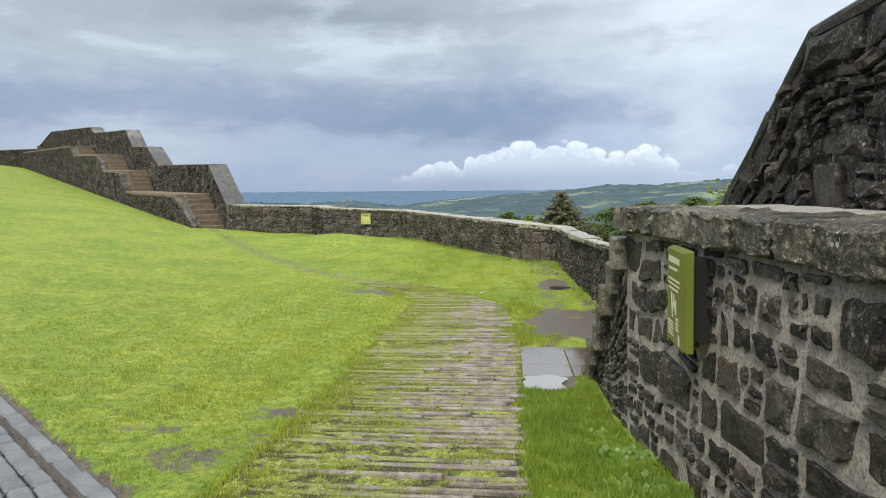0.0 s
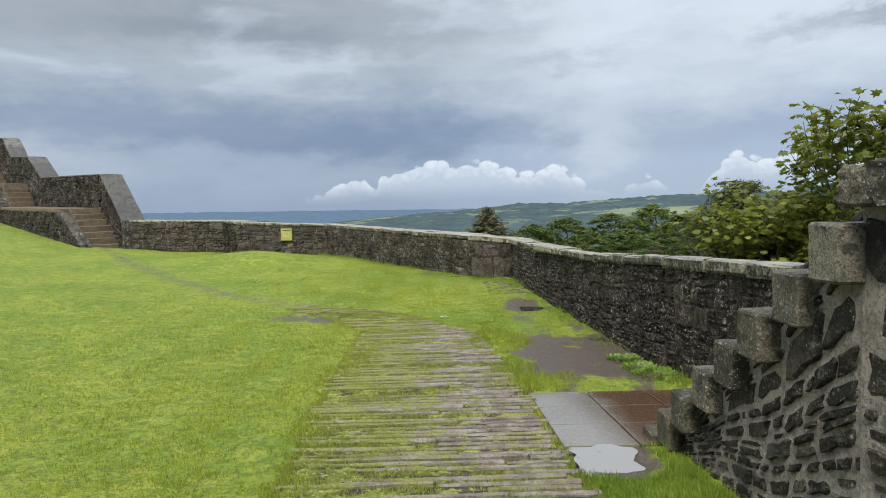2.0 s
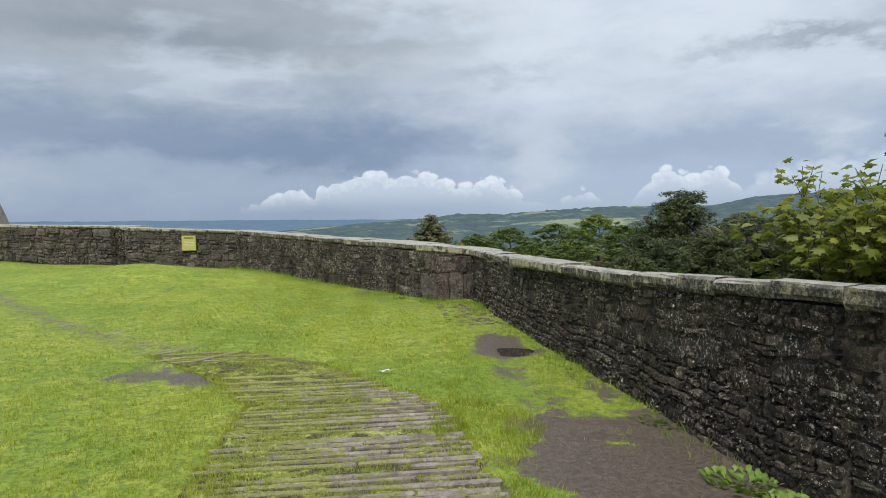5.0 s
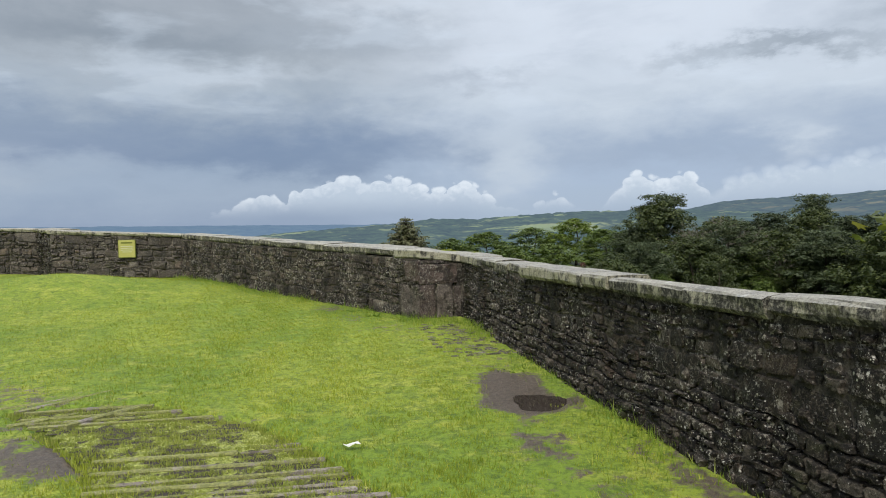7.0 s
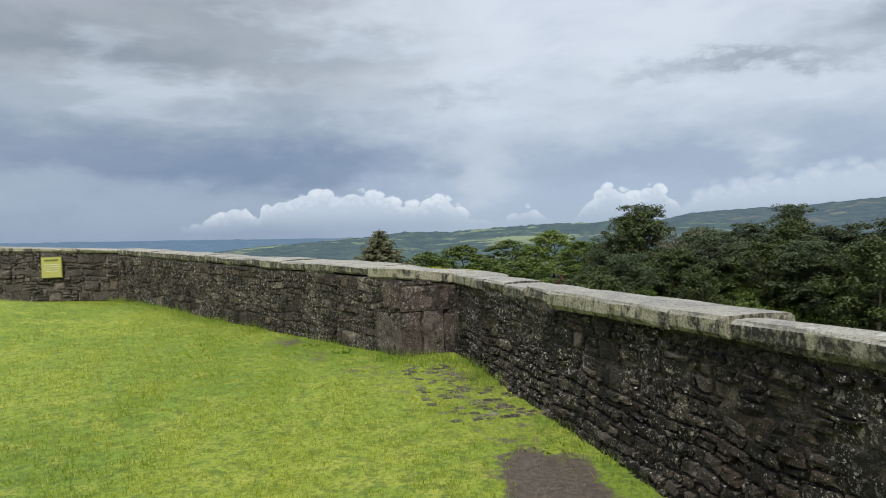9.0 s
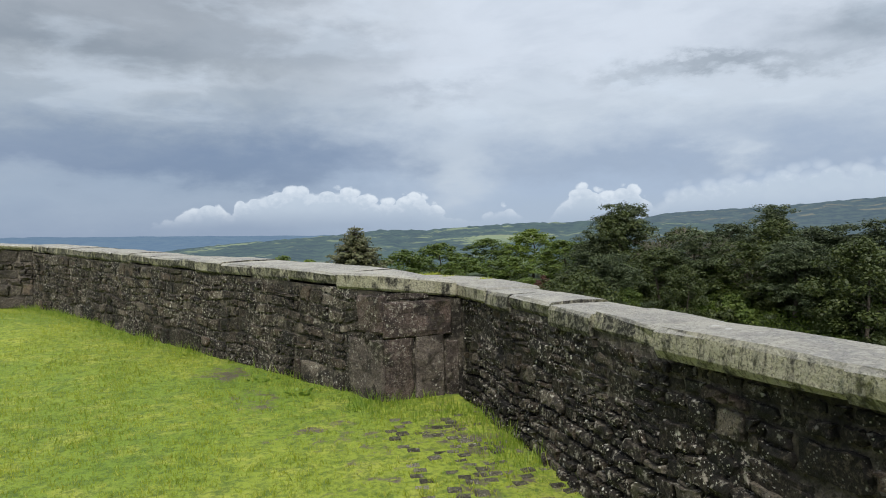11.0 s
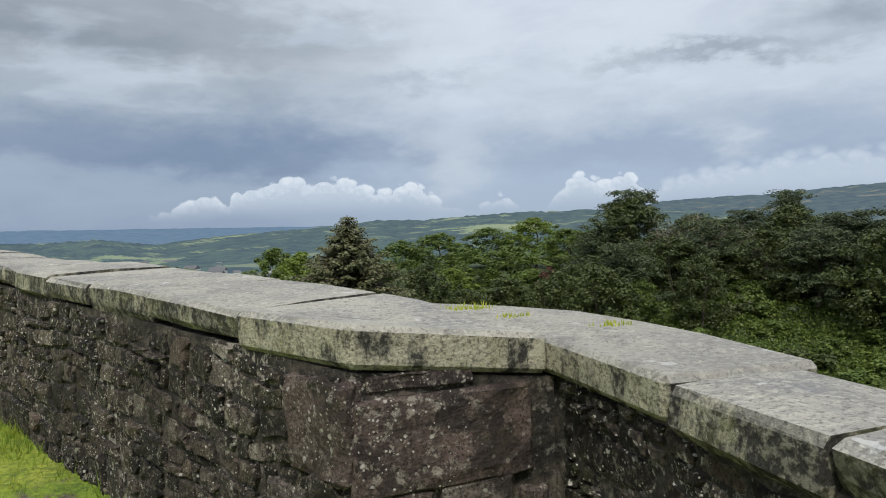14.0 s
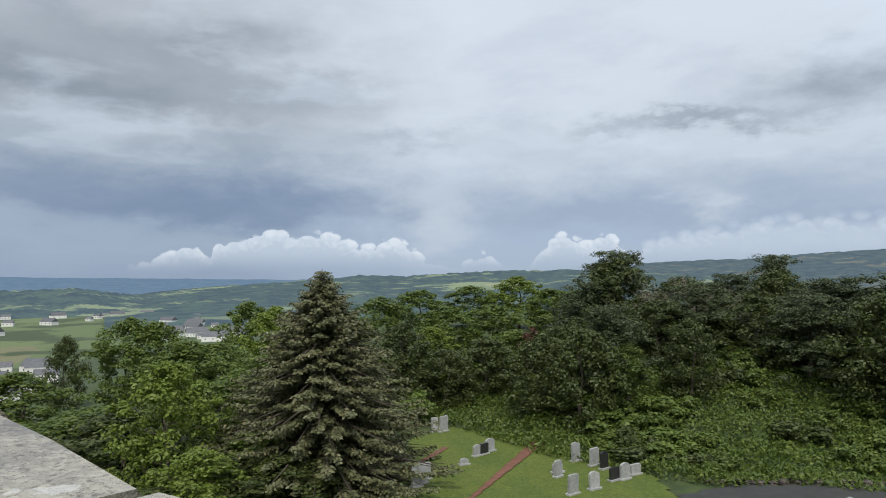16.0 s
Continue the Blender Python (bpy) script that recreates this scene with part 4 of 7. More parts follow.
def slab_poly(outline, tops, thick, mat, name="coping_slab", bevel=0.018, cuts=0.0):
    """A flat stone from its plan outline."""
    bm = bmesh.new()
    lo = [bm.verts.new((x, y, t - thick)) for (x, y), t in zip(outline, tops)]
    hi = [bm.verts.new((x, y, t)) for (x, y), t in zip(outline, tops)]
    m = len(outline)
    bm.faces.new(hi)
    bm.faces.new(list(reversed(lo)))
    for i in range(m):
        bm.faces.new((lo[i], lo[(i + 1) % m], hi[(i + 1) % m], hi[i]))
    bmesh.ops.recalc_face_normals(bm, faces=bm.faces)
    if bevel:
        bmesh.ops.bevel(bm, geom=bm.edges[:], offset=bevel, segments=1, affect="EDGES", clamp_overlap=True)
    me = bpy.data.meshes.new(name)
    bm.to_mesh(me)
    bm.free()
    me.materials.append(mat)
    return me


# left parapet from the salient corner to the inner corner
NL = Vector((0.828, 0.560))
wall_left = new("wall_left", prism([tuple(RE), tuple(SAL), tuple(INNER), tuple(INNER + NL * 0.7), (0.80, 19.08)], -2.6, [0.37, 0.46, 0.72, 0.72, 0.42], MORTAR, "wall_left"))
tagged(wall_left, "low dark rubble parapet wall with flat stone coping", "wall", kind="structure")


def at_lawn(P, Q, n, dip=0.10):
    def low(f):
        p = P.lerp(Q, f)
        return float(lawn_z(p.x + n.x * 0.08, p.y + n.y * 0.08)) - dip
    return low


def flat(a, b):
    return lambda f: a + (b - a) * f


u_left = (INNER - SAL).normalized()
n_left = Vector((u_left.y, -u_left.x))
rubble(wall_left, SAL + u_left * 0.02, INNER, -n_left, at_lawn(SAL, INNER, -n_left), flat(0.45, 0.72), MEDIUM, 1.25, 0.011, 0.018, STONE_BROWN, 11, 520, s_near=0)
JOIN = SAL + u_left * 0.58
HALFWAY = JOIN.lerp(INNER, 0.3)
coping(wall_left, JOIN, HALFWAY, 0.606, 0.681, -0.02, 0.68, 0.13, 0.5, 1.0, 12, mat=COPING_DARK_SIDED)
coping(wall_left, HALFWAY, INNER, 0.681, 0.855, -0.02, 0.52, 0.13, 0.5, 1.0, 13, mat=COPING_DARK_SIDED)
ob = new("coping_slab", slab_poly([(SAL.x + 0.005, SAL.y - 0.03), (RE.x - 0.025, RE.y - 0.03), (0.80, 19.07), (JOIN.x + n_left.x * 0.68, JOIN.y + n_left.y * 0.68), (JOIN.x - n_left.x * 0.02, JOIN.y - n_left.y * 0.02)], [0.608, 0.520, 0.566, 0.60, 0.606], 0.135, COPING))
ob.parent = wall_left
# dressed quoins on the salient's short face
fm = face_matrix(SAL, RE, Vector((0.129, -0.992)))
for x0, x1, z0, z1, pr in ((0.0, 0.60, 0.08, 0.37, 0.035), (0.0, 0.25, -0.52, 0.07, 0.03), (0.28, 0.52, -0.50, 0.08, 0.035), (0.05, 0.40, 0.385, 0.44, 0.018), (0.55, 0.66, -0.46, 0.02, 0.02)):
    bm = block(x1 - x0, z1 - z0, pr + 0.05, 0.012, 0.012, 5, int(100 * x1 + 10 * pr))
    q = part("quoin", bm, QUOIN, wall_left)
    q.matrix_basis = fm @ Matrix.Translation(((x0 + x1) / 2, (z0 + z1) / 2, -0.05))
for z0, z1, w in ((0.12, 0.43, 0.30), (-0.52, 0.06, 0.42)):
    bm = block(w, z1 - z0, 0.085, 0.012, 0.012, 5, int(100 * w))
    q = part("quoin", bm, QUOIN, wall_left)
    q.matrix_basis = face_matrix(INNER, SAL, -n_left) @ Matrix.Translation(((INNER - SAL).length - w / 2 + 0.02, (z0 + z1) / 2, -0.05))

# far walls
wall_line("wall_far_sign", INNER, BUT, 0.86, 1.02, -0.4, 0.6, "brown rubble parapet wall with thin stone coping", STONE_FAR, MORTAR_FAR, COURSE, 21, 300, 2.0, 0.010, 0.03, 0.09, (0.7, 1.3))
wall_line("wall_far_return", BUT, BACK, 1.03, 1.08, -0.4, 0.6, "short dark return of the parapet wall", STONE, MORTAR, SMALL, 23, 60, 1.3, 0.01, 0.03, 0.10, (0.5, 0.9))
wall_line("wall_far_back", BACK, FOOT, 1.08, 1.20, -0.4, 0.6, "brown rubble parapet wall beside the far stairs", STONE_FAR, MORTAR_FAR, COURSE, 25, 300, 2.0, 0.010, 0.03, 0.09, (0.7, 1.3))

# long parapet on the outer side of the ramp
LONG_P, LONG_Q = Vector((1.765, 6.9)), Vector((1.13, 18.34))
u_long = (LONG_Q - LONG_P).normalized()
n_long = Vector((u_long.y, -u_long.x))


def cope_z(y):
    return float(np.interp(y, [4, 7.9, 9.2, 11.6, 12.6, 14.3, 15.5, 18.4], [0.95, 0.81, 0.745, 0.608, 0.574, 0.535, 0.505, 0.50]))


outl = [tuple(LONG_P), tuple(LONG_P.lerp(LONG_Q, 0.3)), tuple(LONG_P.lerp(LONG_Q, 0.54)), tuple(LONG_Q), (0.82, 19.05), (1.02, 18.96), (1.44, 18.45), tuple(LONG_P.lerp(LONG_Q, 0.9) + n_long * 0.30), tuple(LONG_P.lerp(LONG_Q, 0.54) + n_long * 0.20), tuple(LONG_P.lerp(LONG_Q, 0.3) + n_long * 0.17), tuple(LONG_P + n_long * 0.17)]
wall_long = new("wall_long", prism(outl, -3.0, [cope_z(y) - 0.12 for x, y in outl], MORTAR, "wall_long"))
tagged(wall_long, "long dark wet rubble parapet wall with pale stone coping", "wall", kind="structure")
rubble(wall_long, LONG_P, LONG_Q, -n_long, at_lawn(LONG_P, LONG_Q, -n_long), lambda f: cope_z(LONG_P.lerp(LONG_Q, f).y) - 0.13, SMALL, 1.3, 0.011, 0.018, STONE, 31, 1000, s_near=8.5)
FOOT_P, FOOT_Q = LONG_P.lerp(LONG_Q, 0.20), LONG_P.lerp(LONG_Q, 0.985)
batter_foot = part("battered_foot", prism([tuple(FOOT_P - n_long * 0.085), tuple(FOOT_Q - n_long * 0.06), tuple(FOOT_Q + n_long * 0.05), tuple(FOOT_P + n_long * 0.05)], -1.0, [-0.48, -0.44, 0.10, 0.10], MORTAR, "battered_foot"), None, wall_long)
rubble(wall_long, FOOT_P - n_long * 0.012, FOOT_Q - n_long * 0.012, -n_long, at_lawn(FOOT_P, FOOT_Q, -n_long), flat(0.08, 0.06), SMALL, 1.3, 0.011, 0.018, STONE, 33, 260, batter=0.15, s_near=5.5)
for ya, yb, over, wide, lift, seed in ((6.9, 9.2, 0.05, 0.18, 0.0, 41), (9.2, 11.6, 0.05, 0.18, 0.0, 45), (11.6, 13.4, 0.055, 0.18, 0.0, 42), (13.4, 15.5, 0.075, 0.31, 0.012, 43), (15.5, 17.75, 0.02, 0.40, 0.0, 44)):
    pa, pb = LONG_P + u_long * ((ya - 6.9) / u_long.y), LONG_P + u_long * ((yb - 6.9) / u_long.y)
    coping(wall_long, pa, pb, cope_z(ya) + lift, cope_z(yb) + lift, -over, wide, 0.12, 0.45, 0.95, seed, mat=COPING if ya == 13.4 else COPING_DARK_SIDED)
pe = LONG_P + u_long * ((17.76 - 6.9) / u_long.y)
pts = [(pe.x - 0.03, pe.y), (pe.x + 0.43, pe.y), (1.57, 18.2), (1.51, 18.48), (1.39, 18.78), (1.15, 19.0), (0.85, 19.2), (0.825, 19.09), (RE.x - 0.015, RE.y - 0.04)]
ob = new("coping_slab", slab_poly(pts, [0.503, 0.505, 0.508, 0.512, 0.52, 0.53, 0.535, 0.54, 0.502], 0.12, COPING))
ob.parent = wall_long

# stair parapet that climbs beside the near steps
px = 1.80
prof = [(6.9, 0.84), (4.23, 2.55), (-6.0, 2.75)]
verts, faces = [], []
for y, z in prof:
    for x in (px, px + 0.7):
        verts += [(x, y, -2.5), (x, y, z - 0.06)]
for i in range(2):
    a, b = i * 4, (i + 1) * 4
    faces += [(a, b, b + 1, a + 1), (a + 2, a + 3, b + 3, b + 2), (a + 1, b + 1, b + 3, a + 3), (a, a + 2, b + 2, b)]
faces += [(0, 1, 3, 2), (8, 10, 11, 9)]
stair_parapet = tagged(new("wall_stair_parapet", fix_normals(mesh_of("wall_stair_parapet", verts, faces, MORTAR))), "tall dark rubble parapet with sloping stone coping", "wall", kind="structure")
rubble(stair_parapet, Vector((px, 6.9)), Vector((px, 4.23)), Vector((-1, 0)), flat(-0.5, 1.40), flat(0.77, 2.48), LARGE, 1.2, 0.014, 0.04, STONE_NEAR, 51, 120)
rubble(stair_parapet, Vector((px, 4.23)), Vector((px, -2.0)), Vector((-1, 0)), flat(1.40, 1.45), flat(2.48, 2.66), LARGE, 1.2, 0.014, 0.04, STONE_NEAR, 52, 160)
for (ya, za), (yb, zb) in zip(prof, prof[1:]):
    m = 4 if ya > 5 else 10
    for i in range(m):
        f, g = i / m, (i + 1) / m
        P0, Q0 = Vector((px, yb + (ya - yb) * (1 - g) + 0.005)), Vector((px, yb + (ya - yb) * (1 - f) - 0.005))
        v, fc = slab_between(P0, Q0, -0.04, 0.74, za + (zb - za) * g, za + (zb - za) * f, 0.07, Vector((1, 0)), 0.006, i + ya)
        ob = new("coping_slab", fix_normals(mesh_of("coping_slab", v, fc, SLOPE)))
        ob.parent = stair_parapet

# near stair: blocks that overhang the side wall, rising towards the platform
near_wall = new("wall_near", prism([(1.50, -6.0), (1.50, -1.6), (0.75, 4.70), (1.79, 4.70), (1.79, -6.0)], -2.5, [1.29] * 5, MORTAR_NEAR, "wall_near"))
tagged(near_wall, "dark rubble side wall of a stone stair with wide pale mortar joints", "wall", kind="structure")
NP, NQ = Vector((1.50, -1.6)), Vector((0.75, 4.70))
NEAR = ((0.11, 0.19, 0.3), (0.075, 0.085, 0.55))
rubble(near_wall, NP, NQ, Vector((-1, -0.119)).normalized(), at_lawn(NP, NQ, Vector((-1, 0)), 0.12), flat(1.28, 1.28), NEAR, 1.2, 0.030, 0.016, STONE_NEAR, 61, 300, s_near=5.2)
# cap stones of the platform edge
yy, i = 4.74, 0
while yy > -1.5:
    ln = rng.uniform(0.28, 0.48)
    bm = block(0.42, ln - 0.02, 0.17, 0.014, 0.012, 5, 70 + i)
    q = part("cap_stone", bm, STAIR_BLOCK, near_wall)
    q.location = (0.93 + 0.119 * (4.7 - yy + ln / 2) - (0.07 if i == 0 else 0.02), yy - ln / 2, 1.29)
    q.rotation_euler = (0, 0, 0.119)
    yy, i = yy - ln, i + 1
top = part("platform_floor", slab_poly([(1.07, 4.7), (1.72, -1.0), (1.72, -6), (1.79, -6), (1.79, 4.7)], [1.45] * 5, 0.3, COPING, "platform_floor"), None, near_wall)
# wall under the steps
verts = [(x, y, z) for x in (0.755, 1.79) for y, z in ((4.69, -1.0), (4.69, 1.15), (6.98, -0.5), (6.98, -1.0))]
faces = [(0, 1, 2, 3), (4, 7, 6, 5), (0, 4, 5, 1), (1, 5, 6, 2), (2, 6, 7, 3), (3, 7, 4, 0)]
stair_side = new("stair_side_wall", fix_normals(mesh_of("stair_side_wall", verts, faces, MORTAR_NEAR)))
stair_side.parent = near_wall
rubble(near_wall, Vector((0.755, 6.85)), Vector((0.755, 4.70)), Vector((-1, 0)), flat(-0.5, -0.45), flat(-0.42, 1.12), NEAR, 1.2, 0.030, 0.016, STONE_NEAR, 62, 120)
near_stair = tagged(empty("stone_stair", Matrix.Translation((0.65, 7.03, -0.45))), "steep flight of mossy stone block steps with overhanging ends", "stairs")
for i in range(8):
    y1 = 7.03 - 0.305 * i
    z1 = -0.33 + 0.2225 * i
    shift = 0.012 * math.sin(i * 2.3)
    # the end stone juts out of the side wall; the tread behind it lies in the wall's plane
    q = part("step", block(0.50, 0.215, 0.236, 0.012, 0.0045, 6, 80 + i), STAIR_BLOCK, near_stair)
    q.location = (0.25 + shift, y1 - 0.108 - 7.03, z1 - 0.235 + 0.45)
    q = part("tread", block(1.03, 0.32, 0.228, 0.012, 0.008, 4, 180 + i), STONE_NEAR, near_stair)
    q.location = (0.625, y1 - 0.165 - 7.03, z1 - 0.235 + 0.45)

# ---- far stair ----
def along(s, w=0.0):
    """Plan place s metres up the far stair's line and w metres to its lawn side."""
    return FOOT + STAIR_DIR * s - STAIR_OUT * w


PARA = [(-0.25, 1.18), (1.9, 3.03), (10.3, 3.35), (12.4, 4.5), (15.8, 4.75), (17.4, 5.9), (27.3, 6.5), (29.0, 7.1), (50, 8.5), (62, 7.6)]
verts, faces = [], []
for s, z in PARA:
    for w in (0.0, -0.75):
        p = along(s, w)
        verts += [(p.x, p.y, -3.0), (p.x, p.y, z - 0.05)]
for i in range(len(PARA) - 1):
    a, b = i * 4, (i + 1) * 4
    faces += [(a, b, b + 1, a + 1), (a + 2, a + 3, b + 3, b + 2), (a + 1, b + 1, b + 3, a + 3), (a, a + 2, b + 2, b)]
e = (len(PARA) - 1) * 4
faces += [(0, 1, 3, 2), (e, e + 2, e + 3, e + 1)]
far_parapet = tagged(new("wall_far_parapet", fix_normals(mesh_of("wall_far_parapet", verts, faces, MORTAR))), "dark rubble parapet stepping up the hill in slopes", "wall", kind="structure")
FAR = ((0.20, 0.30, 0.25), (0.10, 0.15, 0.5), (0.06, 0.08, 0.5))
for i, ((sa, za), (sb, zb)) in enumerate(zip(PARA[:9], PARA[1:10])):
    lo = 0.13 * max(0, sa) - 0.2
    rubble(far_parapet, along(max(sa, 0)), along(sb), -STAIR_OUT, flat(lo, 0.13 * sb - 0.2), flat(za - 0.07, zb - 0.07), FAR, 1.3, 0.014, 0.04, STONE, 90 + i, 0 if i > 2 else 60)
    m = max(1, int(math.hypot(sb - sa, zb - za) / 0.75))
    for j in range(m):
        f, g = j / m, (j + 1) / m
        P0, Q0 = along(sa + (sb - sa) * f + 0.004), along(sa + (sb - sa) * g - 0.004)
        v, fc = slab_between(P0, Q0, -0.05, 0.8, za + (zb - za) * f, za + (zb - za) * g, 0.07, STAIR_OUT, 0.005, j + i * 50)
        ob = new("coping_slab", fix_normals(mesh_of("coping_slab", v, fc, SLOPE)))
        ob.parent = far_parapet

WIDE = 1.1
FLIGHTS = [(0.0, -0.15, 8, 2.35, 1.70), (11.7, 1.95, 5, 1.5, 3.15), (17.4, 3.35, 6, 1.7, 4.45), (28.0, 4.9, 4, 1.4, 5.65)]
far_stair = tagged(empty("stone_stair", Matrix.Translation((FOOT.x - 0.7, FOOT.y, -0.2))), "worn sandstone stair in four flights climbing beside the parapet", "stairs")
TURN_M = Matrix.Rotation(math.atan2(STAIR_DIR.y, STAIR_DIR.x), 4, "Z")
inv = far_stair.matrix_basis.inverted()
for s0, z0, n, run, z1 in FLIGHTS:
    for i in range(n):
        h = (z1 - z0) / n
        p = along(s0 + run * (i + 0.5) / n, WIDE / 2)
        bm = block(run / n + 0.05, WIDE - 0.02, h + 0.06, 0.02, 0.008, 2, int(s0 * 10) + i)
        q = part("step", bm, STEP, far_stair)
        q.matrix_basis = inv @ (Matrix.Translation((p.x, p.y, z0 + h * (i + 1) - h - 0.06)) @ TURN_M)
LANDS = [(2.35, 1.70, 11.7, 1.95), (13.2, 3.15, 17.4, 3.35), (19.1, 4.45, 28.0, 4.9), (29.4, 5.65, 62.0, 7.1)]
for sa, za, sb, zb in LANDS:
    o = [tuple(along(sa, 0.01)), tuple(along(sb, 0.01)), tuple(along(sb, WIDE + 0.4)), tuple(along(sa, WIDE + 0.4))]
    q = part("landing", slab_poly(o, [za, zb, zb, za], 0.16, STEP, "landing", 0.02), None, far_stair)
    q.matrix_basis = inv
# retaining wall under the landings
RET = [(-0.1, 0.35), (2.35, 1.62), (11.7, 1.88), (13.2, 3.08), (17.4, 3.28), (19.1, 4.38), (28.0, 4.83), (29.4, 5.58), (62.0, 7.0)]
verts, faces = [], []
for s, z in RET:
    for w in (WIDE, WIDE + 0.38):
        p = along(s, w)
        verts += [(p.x, p.y, -2.0), (p.x, p.y, z)]
for i in range(len(RET) - 1):
    a, b = i * 4, (i + 1) * 4
    faces += [(a, b, b + 1, a + 1), (a + 2, a + 3, b + 3, b + 2), (a + 1, b + 1, b + 3, a + 3), (a, a + 2, b + 2, b)]
e = (len(RET) - 1) * 4
faces += [(0, 1, 3, 2), (e, e + 2, e + 3, e + 1)]
far_ret = tagged(new("wall_far_retaining", fix_normals(mesh_of("wall_far_retaining", verts, faces, MORTAR))), "dark rubble retaining wall under the far stair's landings", "wall", kind="structure")
for i, ((sa, za), (sb, zb)) in enumerate(zip(RET, RET[1:])):
    sb2 = sb
    zb2 = za + (zb - za) * (sb2 - sa) / (sb - sa)
    P0, Q0 = along(sa, WIDE + 0.38), along(sb2, WIDE + 0.38)
    rubble(far_ret, P0, Q0, -STAIR_OUT, at_lawn(P0, Q0, -STAIR_OUT, 0.15), flat(za - 0.02, zb2 - 0.02), FAR, 1.3, 0.014, 0.04, STONE, 120 + i, 0 if i > 1 else 80)

# low wall that runs on from the top of the far stair
wall_line("wall_far_end", along(61.5, -0.4), Vector((-64.8, 67.7)), 7.55, 7.13, 4.5, 0.5, "low dark rubble wall running on along the hilltop", STONE, MORTAR, FAR, 27, 0, 1.3, 0.014, 0.04, 0.08, (0.8, 1.4), 1.5)

# ---- ribbed ramp ----
ramp = tagged(empty("ribbed_ramp", Matrix.Translation((-0.9, 7, -0.42))), "old stone ramp of raised ribs with grass in the grooves", "ramp", kind="structure")
RIB_MESH = []
for i in range(10):
    bm = block(1.0, 0.044, 0.07, 0.010, 0.004, 0, 300 + i)
    bmesh.ops.subdivide_edges(bm, edges=[e for e in bm.edges if abs(e.verts[0].co.x - e.verts[1].co.x) > 0.8], cuts=3)
    rr = random.Random(i)
    for v in bm.verts:
        v.co.z += rr.uniform(-0.007, 0.003)
        v.co.y += rr.uniform(-0.004, 0.004)
    me = bpy.data.meshes.new("rib")
    bm.to_mesh(me)
    bm.free()
    me.materials.append(RIB)
    RIB_MESH.append(me)


def ramp_edges(y):
    left = float(np.interp(y, [0, 3.4, 7.2, 9, 12, 13, 14.3], [-1.85, -1.78, -1.93, -2.03, -1.98, -2.5, -3.5]))
    right = float(np.interp(y, [0, 3.5, 8.5, 11.6, 12.6, 13.6, 14.3], [0.05, 0.0, 0.0, -0.22, -0.75, -1.4, -2.4]))
    return left, right


def tilt_at(x, y):
    return math.atan2(float(lawn_z(x, y + 0.2)) - float(lawn_z(x, y - 0.2)), 0.4)


y, row = 0.9, 0
while y < 14.25:
    left, right = ramp_edges(y)
    x = left + rng.uniform(-0.15, 0.25)
    x_end = right + rng.uniform(-0.06, 0.04)
    while x < x_end - 0.15:
        ln = min(rng.uniform(0.9, 2.2), x_end - x)
        gap_here = rng.random() < (0.55 if y > 12.5 and x < -1.5 else 0.14 if x < left + 0.5 else 0.02)
        if not gap_here and ln > 0.12:
            cx, cy = x + ln / 2, y + rng.uniform(-0.006, 0.006)
            ob = new("rib", RIB_MESH[rng.randrange(10)])
            ob.parent = ramp
            ob.matrix_basis = ramp.matrix_basis.inverted() @ Matrix.LocRotScale((cx, cy, float(lawn_z(cx, cy)) - 0.067 + rng.uniform(-0.010, 0.002)), Euler((tilt_at(cx, cy), rng.uniform(-0.006, 0.006), rng.uniform(-0.004, 0.004) - 0.02)), (ln - 0.012, rng.uniform(0.85, 1.1) * (0.6 if y > 11.4 else 1), 1))
        x += ln
    y += 0.105
    row += 1
bed_mesh, _, _ = grid_mesh("ramp_bed", np.linspace(-3.6, 0.05, 40), np.linspace(0.6, 14.3, 130), lambda x, y: lawn_z(x, y) - 0.020, GROOVE, on_ramp)
bed = part("ramp_bed", bed_mesh, None, ramp)
bed.matrix_basis = ramp.matrix_basis.inverted()
# sparse ribs where the trail leaves the ramp
for i in range(34):
    f = 0.13 + 0.87 * i / 33
    k = f * (len(TRAIL) - 1)
    j = min(int(k), len(TRAIL) - 2)
    a, b = Vector(TRAIL[j]), Vector(TRAIL[j + 1])
    p = a.lerp(b, k - j) + Vector((rng.uniform(-0.3, 0.3), rng.uniform(-0.25, 0.25)))
    d = b - a
    ob = new("rib", RIB_MESH[i % 10])
    ob.parent = ramp
    ob.matrix_basis = ramp.matrix_basis.inverted() @ Matrix.LocRotScale((p.x, p.y, float(lawn_z(p.x, p.y)) - 0.058 - rng.uniform(0, 0.012)), Euler((0, 0, math.atan2(d.y, d.x) + math.pi / 2 + rng.uniform(-0.5, 0.1))), (rng.uniform(0.3, 0.65), rng.uniform(0.8, 1.2), 1))

# ---- paving slabs at the stair foot ----
paving = tagged(empty("paving", Matrix.Translation((0.8, 7.5, -0.45))), "wet brown and grey square paving slabs at the stair foot", "paving", kind="structure")
COLS = (0.0, 0.548, 1.10, 1.70)
ROWS_Y = (6.74, 7.29, 7.83, 8.375)
for i in range(3):
    for j in range(3):
        xa, xb, ya, yb = COLS[i] + 0.008, COLS[i + 1] - 0.008, ROWS_Y[j] + 0.008, ROWS_Y[j + 1] - 0.008
        if i == 2 and j == 0:
            xa = 1.11
        zs = [-0.365 - 0.0505 * (yv - 6.73) - 0.012 * xv for xv, yv in ((xa, ya), (xb, ya), (xb, yb), (xa, yb))]
        ob = part("paving_slab", slab_poly([(xa, ya), (xb, ya), (xb, yb), (xa, yb)], zs, 0.06, SLAB, "paving_slab", 0.004), None, paving)
        ob.matrix_basis = paving.matrix_basis.inverted()


